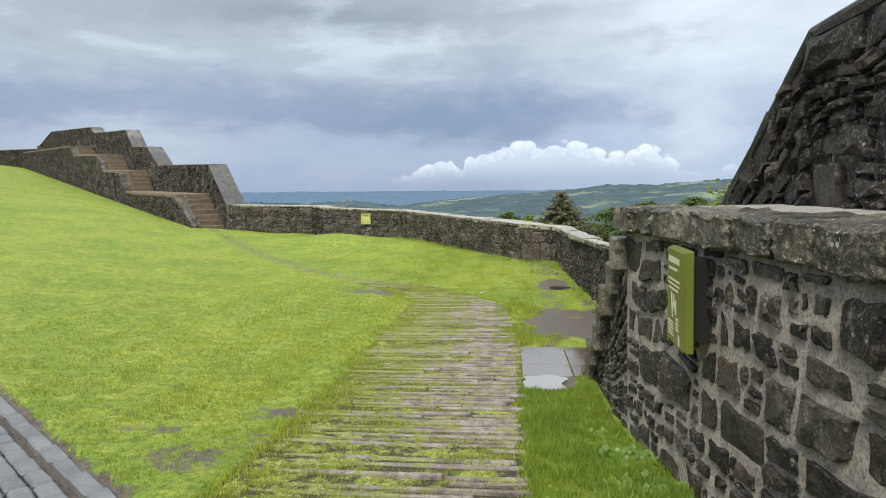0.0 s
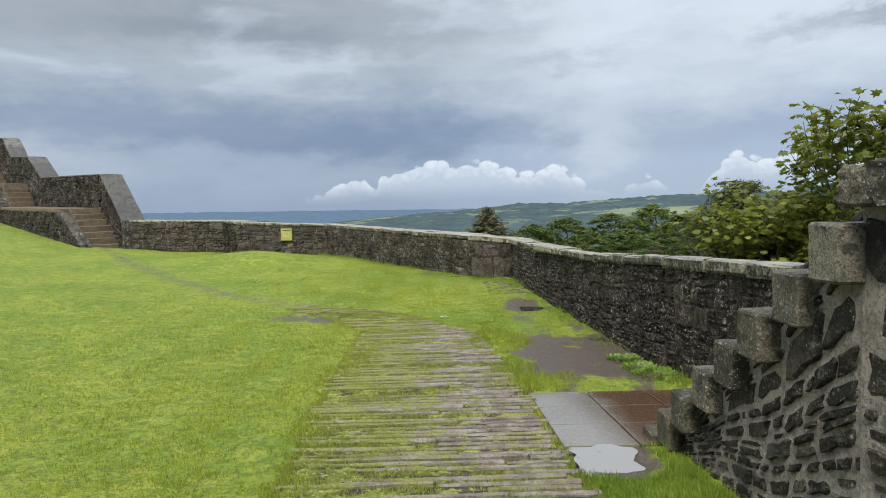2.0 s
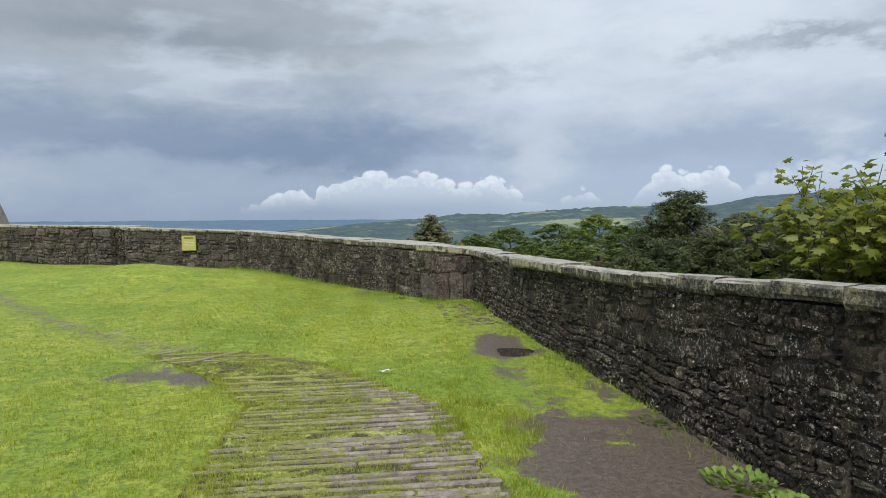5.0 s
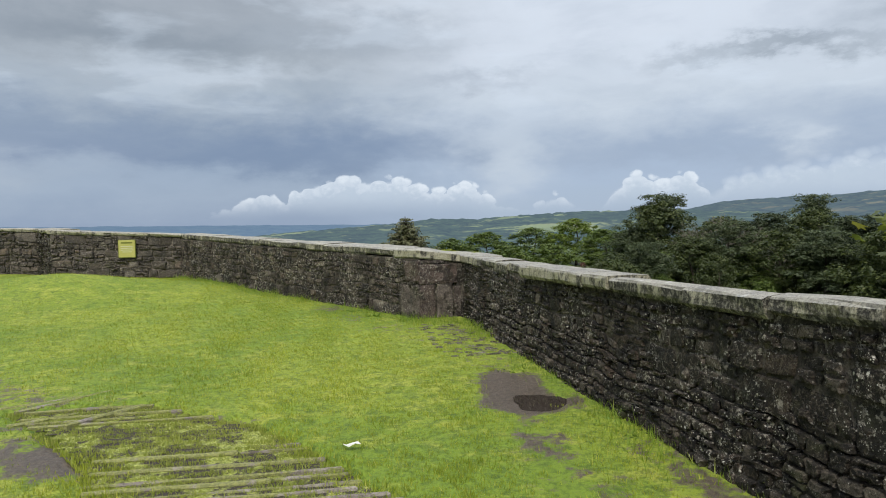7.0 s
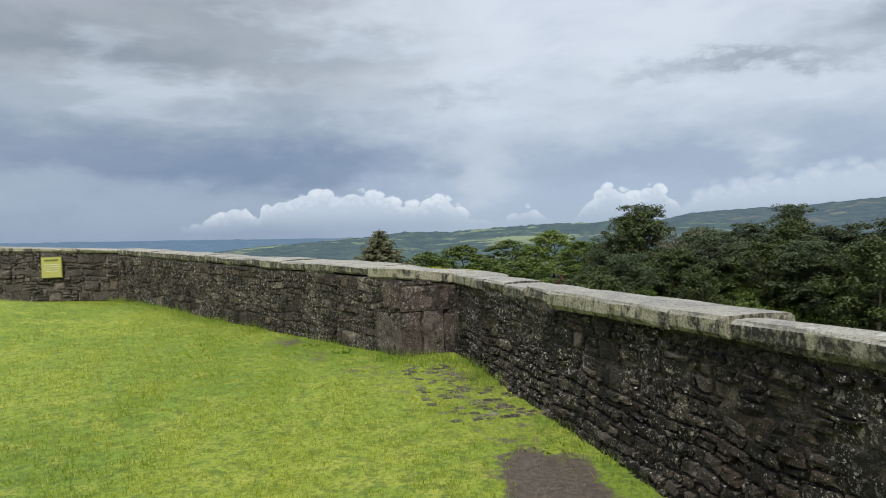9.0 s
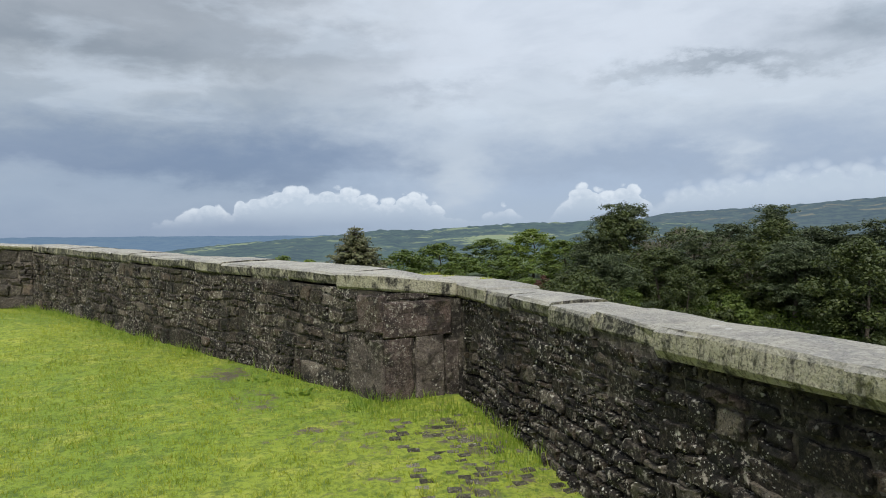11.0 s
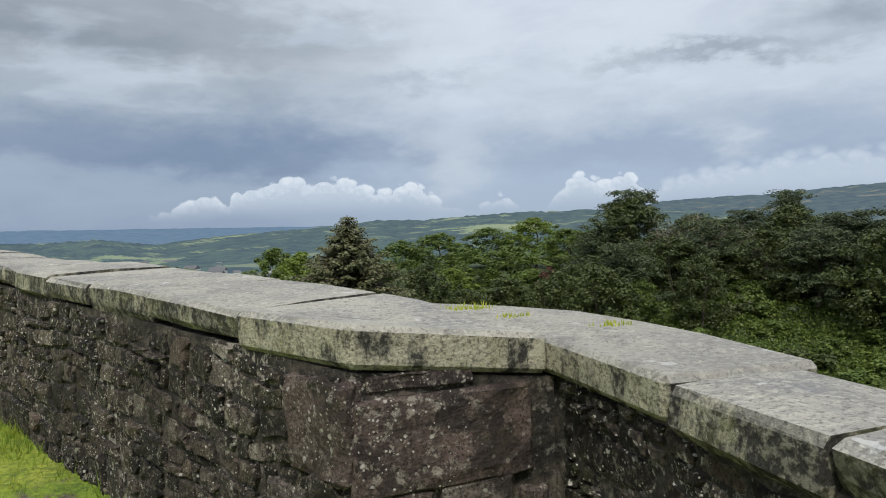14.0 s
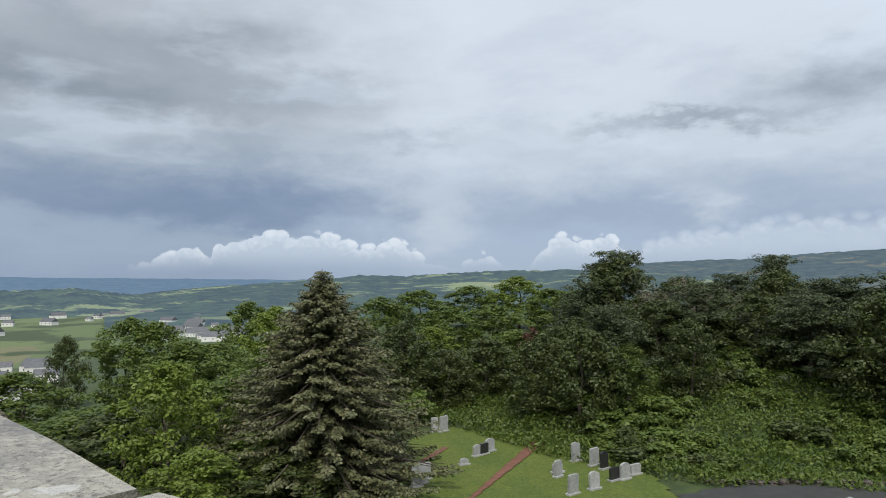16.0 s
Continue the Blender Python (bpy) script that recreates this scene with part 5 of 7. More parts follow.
def puddle(points, z, label, seed, mat=WATER):
    """A still sheet of water with a wandering edge, in a hollow."""
    r = random.Random(seed)
    n = 28
    cx, cy = sum(p[0] for p in points) / len(points), sum(p[1] for p in points) / len(points)
    ring = []
    for i in range(n):
        a = i / n * 2 * math.pi
        # radius of the rough outline in this direction
        rad = sum(math.hypot(p[0] - cx, p[1] - cy) * max(0, math.cos(math.atan2(p[1] - cy, p[0] - cx) - a)) ** 3 for p in points) / max(1e-6, sum(max(0, math.cos(math.atan2(p[1] - cy, p[0] - cx) - a)) ** 3 for p in points))
        rad *= 1 + 0.55 * noise.noise((math.cos(a) * 1.7, math.sin(a) * 1.7, seed))
        ring.append((cx + rad * math.cos(a), cy + rad * math.sin(a), z))
    if cy < 6.7:
        ring = [(x, min(y, 6.715 + 0.01 * math.sin(x * 30)), z) for x, y, z in ring]
    ob = new("puddle", mesh_of("puddle", ring + [(cx, cy, z)], [(i, (i + 1) % n, n) for i in range(n)], mat))
    return tagged(ob, label, "puddle", kind="structure")


puddle([(0.08, 6.66), (0.40, 6.68), (0.42, 6.45), (0.18, 6.18)], -0.350, "shallow rain puddle tinted pale like the mirrored grey sky", 3, WATER_SKY_PALE)
puddle([(0.70, 13.5), (1.02, 13.45), (1.04, 13.85), (0.74, 13.9)], float(lawn_top(0.88, 13.68)) + 0.012, "dark rain puddle in a muddy hollow", 5)

# ---- cobbled road ----
road = tagged(empty("cobbled_road", Matrix.Translation((-3.5, 2.5, 0.0))), "wet grey stone setts with a drainage channel along the lawn", "road", kind="structure")
SETT = []
for i in range(8):
    bm = block(0.24, 0.115, 0.10, 0.016, 0.006, 0, 400 + i)
    me = bpy.data.meshes.new("sett")
    bm.to_mesh(me)
    bm.free()
    me.materials.append(COBBLE)
    SETT.append(me)
EDGE_U = Vector((-2.40, 2.01)).normalized()
EDGE_N = Vector((-2.01, -2.40)).normalized()
rinv = road.matrix_basis.inverted()
count = 0
far_v, far_f = [], []
for r_i in range(46):
    off = 0.075 + r_i * 0.128 + (0.05 if r_i >= 1 else 0)
    s = -2.6 + (0.13 if r_i % 2 else 0)
    while s < 6.5:
        long = r_i in (0, 3, 4)
        ln = rng.uniform(0.30, 0.42) if long else rng.uniform(0.2, 0.27)
        p = Vector((-2.18, 3.1)) + EDGE_U * (s + ln / 2) + EDGE_N * off
        z = float(lawn_z(p.x, p.y)) - 0.10 + rng.uniform(-0.008, 0.006) - (0.012 if r_i == 3 else 0)
        m = Matrix.LocRotScale((p.x, p.y, z), Euler((0, 0, math.atan2(EDGE_U.y, EDGE_U.x) + rng.uniform(-0.02, 0.02))), ((ln - 0.014) / 0.24, rng.uniform(0.95, 1.04), 1))
        if -0.6 < s < 4.0 and off < 1.6 and count < 290:
            ob = new("sett", SETT[rng.randrange(8)])
            ob.parent = road
            ob.matrix_basis = rinv @ m
            count += 1
        elif p.x < 0.6:
            me = SETT[rng.randrange(8)]
            o = len(far_v)
            far_v += [rinv @ m @ v.co for v in me.vertices]
            far_f += [tuple(i + o for i in f.vertices) for f in me.polygons]
        s += ln
ob = new("setts", mesh_of("setts", far_v, far_f, COBBLE))
ob.parent = road
tagged(ob, kind="stuff")

# mossy small setts by the salient
moss_sett = tagged(empty("sunken_setts", Matrix.Translation((0.8, 16.5, -0.4))), "sunken mossy cobbles beside the parapet corner", "cobbles", kind="structure")
mv, mf = [], []
for i in range(26):
    for j in range(9):
        x, y = 0.36 + j * 0.10 + (0.05 if i % 2 else 0) + rng.uniform(-0.02, 0.02), 15.6 + i * 0.085
        if x > 1.62 - 0.052 * (y - 9.5) - 0.12 or rng.random() < 0.4:
            continue
        m = Matrix.LocRotScale((x, y, float(lawn_z(x, y)) - 0.096 + rng.uniform(-0.008, 0.006)), Euler((0, 0, rng.uniform(-0.2, 0.2))), (0.36, 0.6, 1))
        me = SETT[rng.randrange(8)]
        o = len(mv)
        mv += [m @ v.co for v in me.vertices]
        mf += [tuple(q + o for q in f.vertices) for f in me.polygons]
ob = new("setts", mesh_of("setts", mv, mf, STAIR_BLOCK))
ob.parent = moss_sett
ob.matrix_basis = moss_sett.matrix_basis.inverted()
tagged(ob, kind="stuff")


# ---- signs ----
def bar(name, w, h, mat, parent, m):
    """A flat printed bar, on a panel whose face is the local xy plane."""
    ob = part(name, block(w, h, 0.0015, 0, 0), mat, parent)
    ob.matrix_basis = m
    return ob


def words(text, size, mat, parent, m):
    cu = bpy.data.curves.new("lettering", "FONT")
    cu.body, cu.size, cu.align_x, cu.extrude = text, size, "CENTER", 0.0006
    tmp = bpy.data.objects.new("lettering", cu)
    scene.collection.objects.link(tmp)
    me = bpy.data.meshes.new_from_object(tmp.evaluated_get(bpy.context.evaluated_depsgraph_get()))
    bpy.data.objects.remove(tmp)
    me.materials.clear()
    me.materials.append(mat)
    ob = new("lettering", me)
    ob.parent = parent
    ob.matrix_basis = m
    return ob


def sign_frame(x, y, z, n):
    """Frame with local z along n, y up; x to the right as a reader sees it."""
    n = Vector(n).normalized()
    r = Vector((0, 0, 1)).cross(n).normalized()
    u = n.cross(r)
    return Matrix(((r.x, u.x, n.x, x), (r.y, u.y, n.y, y), (r.z, u.z, n.z, z), (0, 0, 0, 1)))


T = Matrix.Translation
panel = tagged(empty("information_panel", sign_frame(0.82, 3.38, 1.02, (-1, 0.03, 0)) @ Matrix.Scale(1.04, 4)), "olive green information panel with pale print on rubble wall", "sign")
part("board", block(0.36, 0.48, 0.05, 0.004, 0), SIGN_GREEN, panel).matrix_basis = T((0, 0, 0))
part("edging", block(0.372, 0.492, 0.035, 0.004, 0), SIGN_EDGE, panel, "yellow-green edging").matrix_basis = T((0, 0, -0.001))
# batten painted black as the shadow gap between panel and wall
part("mounting_batten", block(0.22, 0.40, 0.16, 0.0, 0), SIGN_BLACK, panel).matrix_basis = T((0, 0, -0.162))
bar("title_bar", 0.25, 0.030, PRINT_PALE, panel, T((-0.02, 0.185, 0.0505)))
for i in range(3):
    bar("text_line", 0.26 - 0.05 * (i == 2), 0.009, PRINT_PALE, panel, T((-0.02 - 0.012 * (i == 2), 0.085 - 0.024 * i, 0.0505)))
bar("text_line", 0.2, 0.012, PRINT_PALE, panel, T((-0.04, 0.14, 0.0505)))
for i, (w, h, a) in enumerate(((0.022, 0.13, 0.25), (0.02, 0.11, -0.3), (0.03, 0.05, 0.9), (0.018, 0.08, 0.05))):
    bar("emblem_stroke", w, h, PRINT_PALE, panel, T((-0.06 + 0.03 * i, -0.045, 0.0505)) @ Matrix.Rotation(a, 4, "Z"))
for i in range(5):
    bar("text_line", 0.12, 0.007, PRINT_PALE, panel, T((-0.09, -0.135 - 0.016 * i, 0.0505)))
    bar("text_line", 0.06, 0.006, PRINT_PALE, panel, T((0.06, -0.10 - 0.014 * i, 0.0505)))
bar("logo_mark", 0.035, 0.05, PRINT_PALE, panel, T((0.10, -0.20, 0.0505)))

notice = tagged(empty("wall_notice", sign_frame(-5.92, 25.70, 0.52, (0, -1, 0))), "small yellow notice board on brown rubble wall", "sign")
part("board", block(0.38, 0.42, 0.03, 0.004, 0), SIGN_YELLOW, notice).matrix_basis = T((0, 0, 0))
part("frame", block(0.41, 0.45, 0.022, 0.004, 0), SIGN_EDGE, notice, "olive frame").matrix_basis = T((0, 0, -0.002))
bar("title_bar", 0.26, 0.035, SIGN_EDGE, notice, T((0, 0.15, 0.031)))
for i in range(4):
    bar("text_line", 0.28 - 0.06 * (i == 3), 0.014, PRINT_PALE, notice, T((0, 0.06 - 0.045 * i, 0.031)))

warn_y = 7.0
warning = tagged(empty("warning_sign", sign_frame(1.70, warn_y, 0.47, (-1, -0.05, 0))), "small black warning sign with yellow triangle on dark wall", "sign")
part("plate", block(0.16, 0.20, 0.03, 0.003, 0), SIGN_BLACK, warning).matrix_basis = T((0, 0, 0))
tri = bmesh.new()
for s_, z_ in ((1.0, 0.0),):
    vs = [tri.verts.new((x, y, z)) for z in (0.0302, 0.0318) for x, y in ((-0.05, 0.005), (0.05, 0.005), (0.0, 0.085))]
tri.faces.new(vs[3:])
for i in range(3):
    tri.faces.new((vs[i], vs[(i + 1) % 3], vs[3 + (i + 1) % 3], vs[3 + i]))
part("warning_triangle", tri, WARN_YELLOW, warning, "yellow warning triangle")
bar("pictogram", 0.012, 0.032, SIGN_BLACK, warning, T((0, 0.036, 0.0318)) @ Matrix.Rotation(0.5, 4, "Z"))
bar("pictogram", 0.02, 0.012, SIGN_BLACK, warning, T((0.006, 0.022, 0.0318)))
for i, w in enumerate((0.11, 0.085, 0.095)):
    bar("text_line", w, 0.007, PRINT_PALE, warning, T((-0.005, -0.02 - 0.02 * i, 0.0305)))

# ---- grass ----


WAVES = [(2 * math.pi / w * math.cos(a), 2 * math.pi / w * math.sin(a), p) for w, a, p in ((0.11, 0.3, 0.0), (0.14, 1.5, 1.1), (0.19, 2.4, 2.0), (0.26, 0.9, 4.0), (0.41, 1.9, 5.0), (0.67, 0.1, 0.7), (1.1, 2.9, 3.0))]


def clump(x, y):
    """Tufts and hollows of the sward, about -1 to 1."""
    return sum(np.sin(a * x + b * y + p + 1.3 * np.sin(0.9 * x - 1.1 * y + p)) for a, b, p in WAVES) / 2.6


def scatter_blades(name, n, xs, ys, lo, hi, wide, mat, label, accept, seed, lean=0.5, density=None):
    g = np.random.default_rng(seed)
    x, y = g.uniform(*xs, n), g.uniform(*ys, n)
    ok = accept(x, y, g)
    x, y = x[ok], y[ok]
    n = len(x)
    z = np.where(on_ramp(x, y), lawn_z(x, y) - 0.020, lawn_top(x, y))
    h = g.uniform(lo, hi, n) * (0.8 + 0.45 * np.clip(clump(x, y), -1, 1)) * (0.95 + 0.18 * np.sin(x * 3.9 + 0.6 * y) * np.sin(y * 3.4))
    a = g.uniform(0, 2 * np.pi, n)
    w = wide * g.uniform(0.6, 1.3, n)
    la, lm = g.uniform(0, 2 * np.pi, n), g.uniform(0.1, lean, n) * h
    dx, dy = np.cos(a) * w, np.sin(a) * w
    b1 = np.stack([x - dx, y - dy, z - 0.01], -1)
    b2 = np.stack([x + dx, y + dy, z - 0.01], -1)
    t = np.stack([x + np.cos(la) * lm, y + np.sin(la) * lm, z + h], -1)
    v = np.stack([b1, b2, t], 1).reshape(-1, 3)
    ob = new(name, quick_mesh(name, v, np.arange(3 * n).reshape(-1, 3), mat, True))
    return tagged(ob, label, "grass", kind="stuff")


def bare(x, y):
    slabs = (x > -0.02) & (x < 1.72) & (y > 6.72) & (y < 8.39)
    stair = (x > 0.62) & (y < 7.05)
    return slabs | stair | (road_side(x, y) > -0.02) | (outside(x, y) > -0.03)


def lawn_ok(x, y, g):
    w = wear_at(x, y) + (g.random(len(x)) - 0.5) * 0.9 + np.clip(-0.35 - clump(x, y), 0, 0.6)
    return ~bare(x, y) & ~on_ramp(x, y) & (w < 0.42)


def ramp_ok(x, y, g):
    patch = np.sin(x * 3.1 + y * 1.3) * np.sin(y * 2.3 - x * 1.7) + 0.5 * np.sin(x * 7.7 + 1.0) * np.sin(y * 6.1)
    side = np.clip((-0.7 - x) * 1.2, -0.35, 1.1)
    crest = np.abs((y - 0.9 + 0.0525 + 0.012 * np.sin(x * 2.3)) % 0.105 - 0.0525) < 0.033
    return on_ramp(x, y) & (crest | (g.random(len(x)) < 0.2)) & (patch + side + g.normal(0, 0.45, len(x)) > -0.45)


def edge_ok(x, y, g):
    o = outside(x, y)
    clump = np.sin(x * 2.1 + y * 2.9) + np.sin(y * 1.1 + 0.5)
    return ~bare(x, y) & (o > -0.75) & (g.random(len(x)) < np.clip((o + 0.75) * 2.2, 0, 1)) & (clump + g.normal(0, 0.5, len(x)) > -0.5) & ((wear_at(x, y) < 0.5) | (g.random(len(x)) < 0.25)) & ~((x > 0.6) & (y > 8.4) & (y < 9.2) & (x < 1.4))


def near_wall_ok(x, y, g):
    return (x > -0.05) & (x < 0.70 + 0.119 * np.maximum(0, 4.9 - y)) & (g.random(len(x)) < np.clip((6.75 - y) * 1.5, 0, 1) * np.clip((x + 0.10) * 4, 0, 1)) & ~((np.hypot((x - 0.27) / 0.3, (y - 6.4) / 0.4)) < 1)


def creep_ok(x, y, g):
    left = np.interp(y, [0, 3.4, 7.2, 9, 12, 13, 14.3], [-1.85, -1.78, -1.93, -2.03, -1.98, -2.5, -3.5])
    right = np.interp(y, [0, 3.5, 8.5, 11.6, 12.6, 13.6, 14.3], [0.05, 0.0, 0.0, -0.22, -0.75, -1.4, -2.4])
    reach = 0.22 + 0.16 * np.sin(y * 2.7) + 0.12 * np.sin(y * 7.3 + 1)
    d = np.minimum(x - left, (right - x) * np.where(y > 8.4, 1.6, 4.0))
    return on_ramp(x, y) & (d < np.maximum(0.06, reach) * g.random(len(x)) * 1.5)


def fringe_ok(x, y, g):
    d = np.minimum(np.abs(x - np.interp(y, [0, 3.5, 8.5, 11.6], [0.1, 0.06, 0.1, -0.1])), 9)
    return (y > 8.4) & (y < 12.5) & (d < 0.28 + 0.25 * np.sin(y * 3)) & (wear_at(x, y) < 0.9)


def thinning(x, y, g):
    """Share of blades kept: dense by the ramp, thinner up the slope and far off."""
    p = np.exp(-np.maximum(0, -x - 2.2) / 3.5) * np.clip(1.25 - y / 30, 0.3, 1)
    return lawn_ok(x, y, g) & (g.random(len(x)) < p)


scatter_blades("grass", 1700000, (-14.0, 1.8), (1.2, 27.2), 0.014, 0.036, 0.0042, BLADE, "short mown grass blades of the lawn", thinning, 1, 1.0)
scatter_blades("grass", 640000, (-3.5, 0.1), (0.9, 14.3), 0.012, 0.030, 0.005, MOSS_BLADE, "thin grass growing between ramp ribs", ramp_ok, 3, 0.9)
scatter_blades("grass", 220000, (-5, 1.75), (8.4, 26.0), 0.04, 0.13, 0.004, LUSH_BLADE, "longer rank grass along the wall foot", edge_ok, 4, 0.7)
scatter_blades("grass", 150000, (-2.9, 0.3), (0.9, 13.5), 0.03, 0.055, 0.0042, BLADE, "lawn grass creeping over the ramp edges", creep_ok, 7, 0.9)
scatter_blades("grass", 95000, (-0.05, 1.3), (1.2, 6.75), 0.025, 0.08, 0.004, LUSH_BLADE, "lush long grass beside the stair wall", near_wall_ok, 5, 0.8)
scatter_blades("grass", 12000, (-0.4, 0.6), (8.4, 12.5), 0.03, 0.075, 0.004, BLADE, "tufted grass along the ramp edge", fringe_ok, 6, 0.8)


# broad-leaved weeds
def weed(name, n, spread_r, leaf, seed, label):
    g = random.Random(seed)
    verts, faces = [], []
    for i in range(n):
        a, d = g.uniform(0, 6.283), spread_r * math.sqrt(g.random())
        base = Vector((math.cos(a) * d, math.sin(a) * d, 0))
        out = Vector((math.cos(a + g.uniform(-1, 1)), math.sin(a + g.uniform(-1, 1)), g.uniform(0.5, 1.6))).normalized()
        side = out.cross(Vector((0, 0, 1))).normalized()
        L, W = leaf * g.uniform(0.6, 1.3), leaf * g.uniform(0.18, 0.3)
        mid, tip = base + out * L * 0.5, base + out * L * 0.85 + Vector((0, 0, -0.12 * L))
        o = len(verts)
        verts += [base, mid - side * W + Vector((0, 0, 0.1 * W)), mid, mid + side * W + Vector((0, 0, 0.1 * W)), tip]
        faces += [(o, o + 2, o + 1), (o, o + 3, o + 2), (o + 1, o + 2, o + 4), (o + 2, o + 3, o + 4)]
    return tagged(new(name, mesh_of(name, verts, faces, WEED)), label, "weed", "weeds at the wall foot")


for i, (x, y, n, rr, lf) in enumerate(((0.62, 3.9, 70, 0.30, 0.14), (0.62, 3.35, 70, 0.30, 0.14), (0.52, 4.4, 45, 0.25, 0.11), (1.47, 8.85, 130, 0.30, 0.13), (1.42, 9.2, 110, 0.28, 0.12), (1.35, 9.7, 50, 0.22, 0.12), (1.42, 10.9, 40, 0.2, 0.11), (1.25, 12.9, 45, 0.22, 0.11), (0.95, 14.9, 36, 0.18, 0.10), (-0.25, 18.75, 22, 0.12, 0.13), (-0.6, 19.4, 26, 0.16, 0.11), (0.15, 18.15, 22, 0.14, 0.10), (0.85, 17.95, 16, 0.1, 0.09), (-1.5, 20.8, 22, 0.15, 0.10), (0.55, 18.05, 14, 0.1, 0.09), (0.98, 17.85, 60, 0.17, 0.10), (0.80, 17.95, 40, 0.14, 0.09))):
    w = weed("weed", n * 3, rr, lf * 0.62, 500 + i, "clump of broad green weeds at the wall foot")
    w["kind"] = "stuff"
    w.location = (x, y, float(lawn_z(x, y)) - 0.03)
# tufts in the coping joints
for i, (x, y, z, n, s) in enumerate(((0.92, 18.78, 0.555, 22, 0.07), (1.02, 18.55, 0.55, 12, 0.05), (1.30, 18.35, 0.53, 16, 0.05), (0.30, 18.86, 0.59, 8, 0.03), (-0.05, 19.35, 0.60, 8, 0.03))):
    g = random.Random(i)
    verts, faces = [], []
    for k in range(n * 3):
        a, d = g.uniform(0, 6.283), s * 1.6 * g.random()
        b = Vector((math.cos(a) * d, math.sin(a) * d * 0.5, 0))
        t = b + Vector((g.uniform(-0.5, 0.5), g.uniform(-0.5, 0.5), 1)) * s * g.uniform(0.12, 0.45)
        o = len(verts)
        verts += [b - Vector((0.003, 0, 0)), b + Vector((0.003, 0, 0)), t]
        faces.append((o, o + 1, o + 2))
    w = new("moss_tuft", mesh_of("moss_tuft", verts, faces, BLADE))
    w.location = (x, y, z)
    tagged(w, "small grass tuft in a joint of the stone coping", "tuft", "tufts on the coping")
# a pale fallen leaf on the grass
bm = bmesh.new()
bmesh.ops.create_circle(bm, cap_ends=True, segments=9, radius=0.05)
bmesh.ops.scale(bm, vec=(1.2, 0.55, 1), verts=bm.verts)
for v in bm.verts:
    v.co.z += 0.012 * math.sin(v.co.x * 60)
lf = part("paper_scrap", bm, HOUSE_WALL)
lf.location = (-0.70, 12.85, float(lawn_z(-0.7, 12.85)) + 0.045)
tagged(lf, "pale fallen leaf lying on the grass", "litter")

# ---- trees ----


def tube(bm_v, bm_f, a, b, ra, rb, seg=6):
    d = (b - a).normalized()
    s = d.orthogonal().normalized()
    t = d.cross(s)
    o = len(bm_v)
    for p, r in ((a, ra), (b, rb)):
        for i in range(seg):
            q = i / seg * 2 * math.pi
            bm_v.append(p + (s * math.cos(q) + t * math.sin(q)) * r)
    for i in range(seg):
        bm_f.append((o + i, o + (i + 1) % seg, o + seg + (i + 1) % seg, o + seg + i))


def limbs(height, r0, spread_w, n, seed, crook=0.25, start=0.25):
    """Trunk and limbs; gives the mesh data and the limb ends."""
    g = random.Random(seed)
    v, f, ends = [], [], []
    p, r = Vector((0, 0, -0.6)), r0
    trunk = [p]
    steps = 7
    for i in range(steps):
        q = Vector((g.uniform(-1, 1) * crook * 0.4, g.uniform(-1, 1) * crook * 0.4, (height * 0.86 + 0.6) / steps)) + p
        tube(v, f, p, q, r, r * 0.82, 7)
        p, r = q, r * 0.82
        trunk.append(p)
    ends.append(p)
    for i in range(n):
        k = g.uniform(start, 0.98) * (steps)
        j = min(int(k), steps - 1)
        a = trunk[j].lerp(trunk[j + 1], k - j)
        ang = i * 2.399 + g.uniform(-0.4, 0.4)
        reach = spread_w * (1 - 0.55 * k / steps) * g.uniform(0.6, 1.0)
        rr = r0 * 0.35 * (1 - 0.6 * k / steps)
        mid = a + Vector((math.cos(ang) * reach * 0.55, math.sin(ang) * reach * 0.55, reach * g.uniform(0.15, 0.5)))
        end = mid + Vector((math.cos(ang + g.uniform(-0.5, 0.5)) * reach * 0.45, math.sin(ang + g.uniform(-0.5, 0.5)) * reach * 0.45, reach * g.uniform(0.1, 0.5)))
        tube(v, f, a, mid, rr, rr * 0.6, 5)
        tube(v, f, mid, end, rr * 0.6, rr * 0.2, 5)
        ends += [mid, end]
    return v, f, ends


def leaf_cloud(centres, radii, per, size, seed, flat=0.6, droop=0.0, aspect=0.6, mat=LEAF_MID, name="crown"):
    """Many small four-cornered leaves gathered in clumps round the centres."""
    g = np.random.default_rng(seed)
    c = np.repeat(np.asarray(centres, float), per, 0)
    r = np.repeat(np.asarray(radii, float), per)
    n = len(c)
    d = g.normal(size=(n, 3))
    d /= np.linalg.norm(d, axis=1)[:, None]
    rad = r * g.random(n) ** 0.45
    p = c + d * rad[:, None] * np.array([1, 1, flat])
    p[:, 2] -= droop * rad
    nrm = d * 0.9 + g.normal(size=(n, 3)) * 0.6 + np.array([0, 0, 0.7])
    nrm /= np.linalg.norm(nrm, axis=1)[:, None]
    t = np.cross(nrm, g.normal(size=(n, 3)))
    t /= np.linalg.norm(t, axis=1)[:, None]
    b = np.cross(nrm, t)
    s = size * g.uniform(0.6, 1.4, n)[:, None]
    v = np.stack([p - t * s, p - b * s * aspect + nrm * s * 0.15, p + t * s, p + b * s * aspect + nrm * s * 0.15], 1).reshape(-1, 3)
    return quick_mesh(name, v, np.arange(4 * n).reshape(-1, 4), mat)


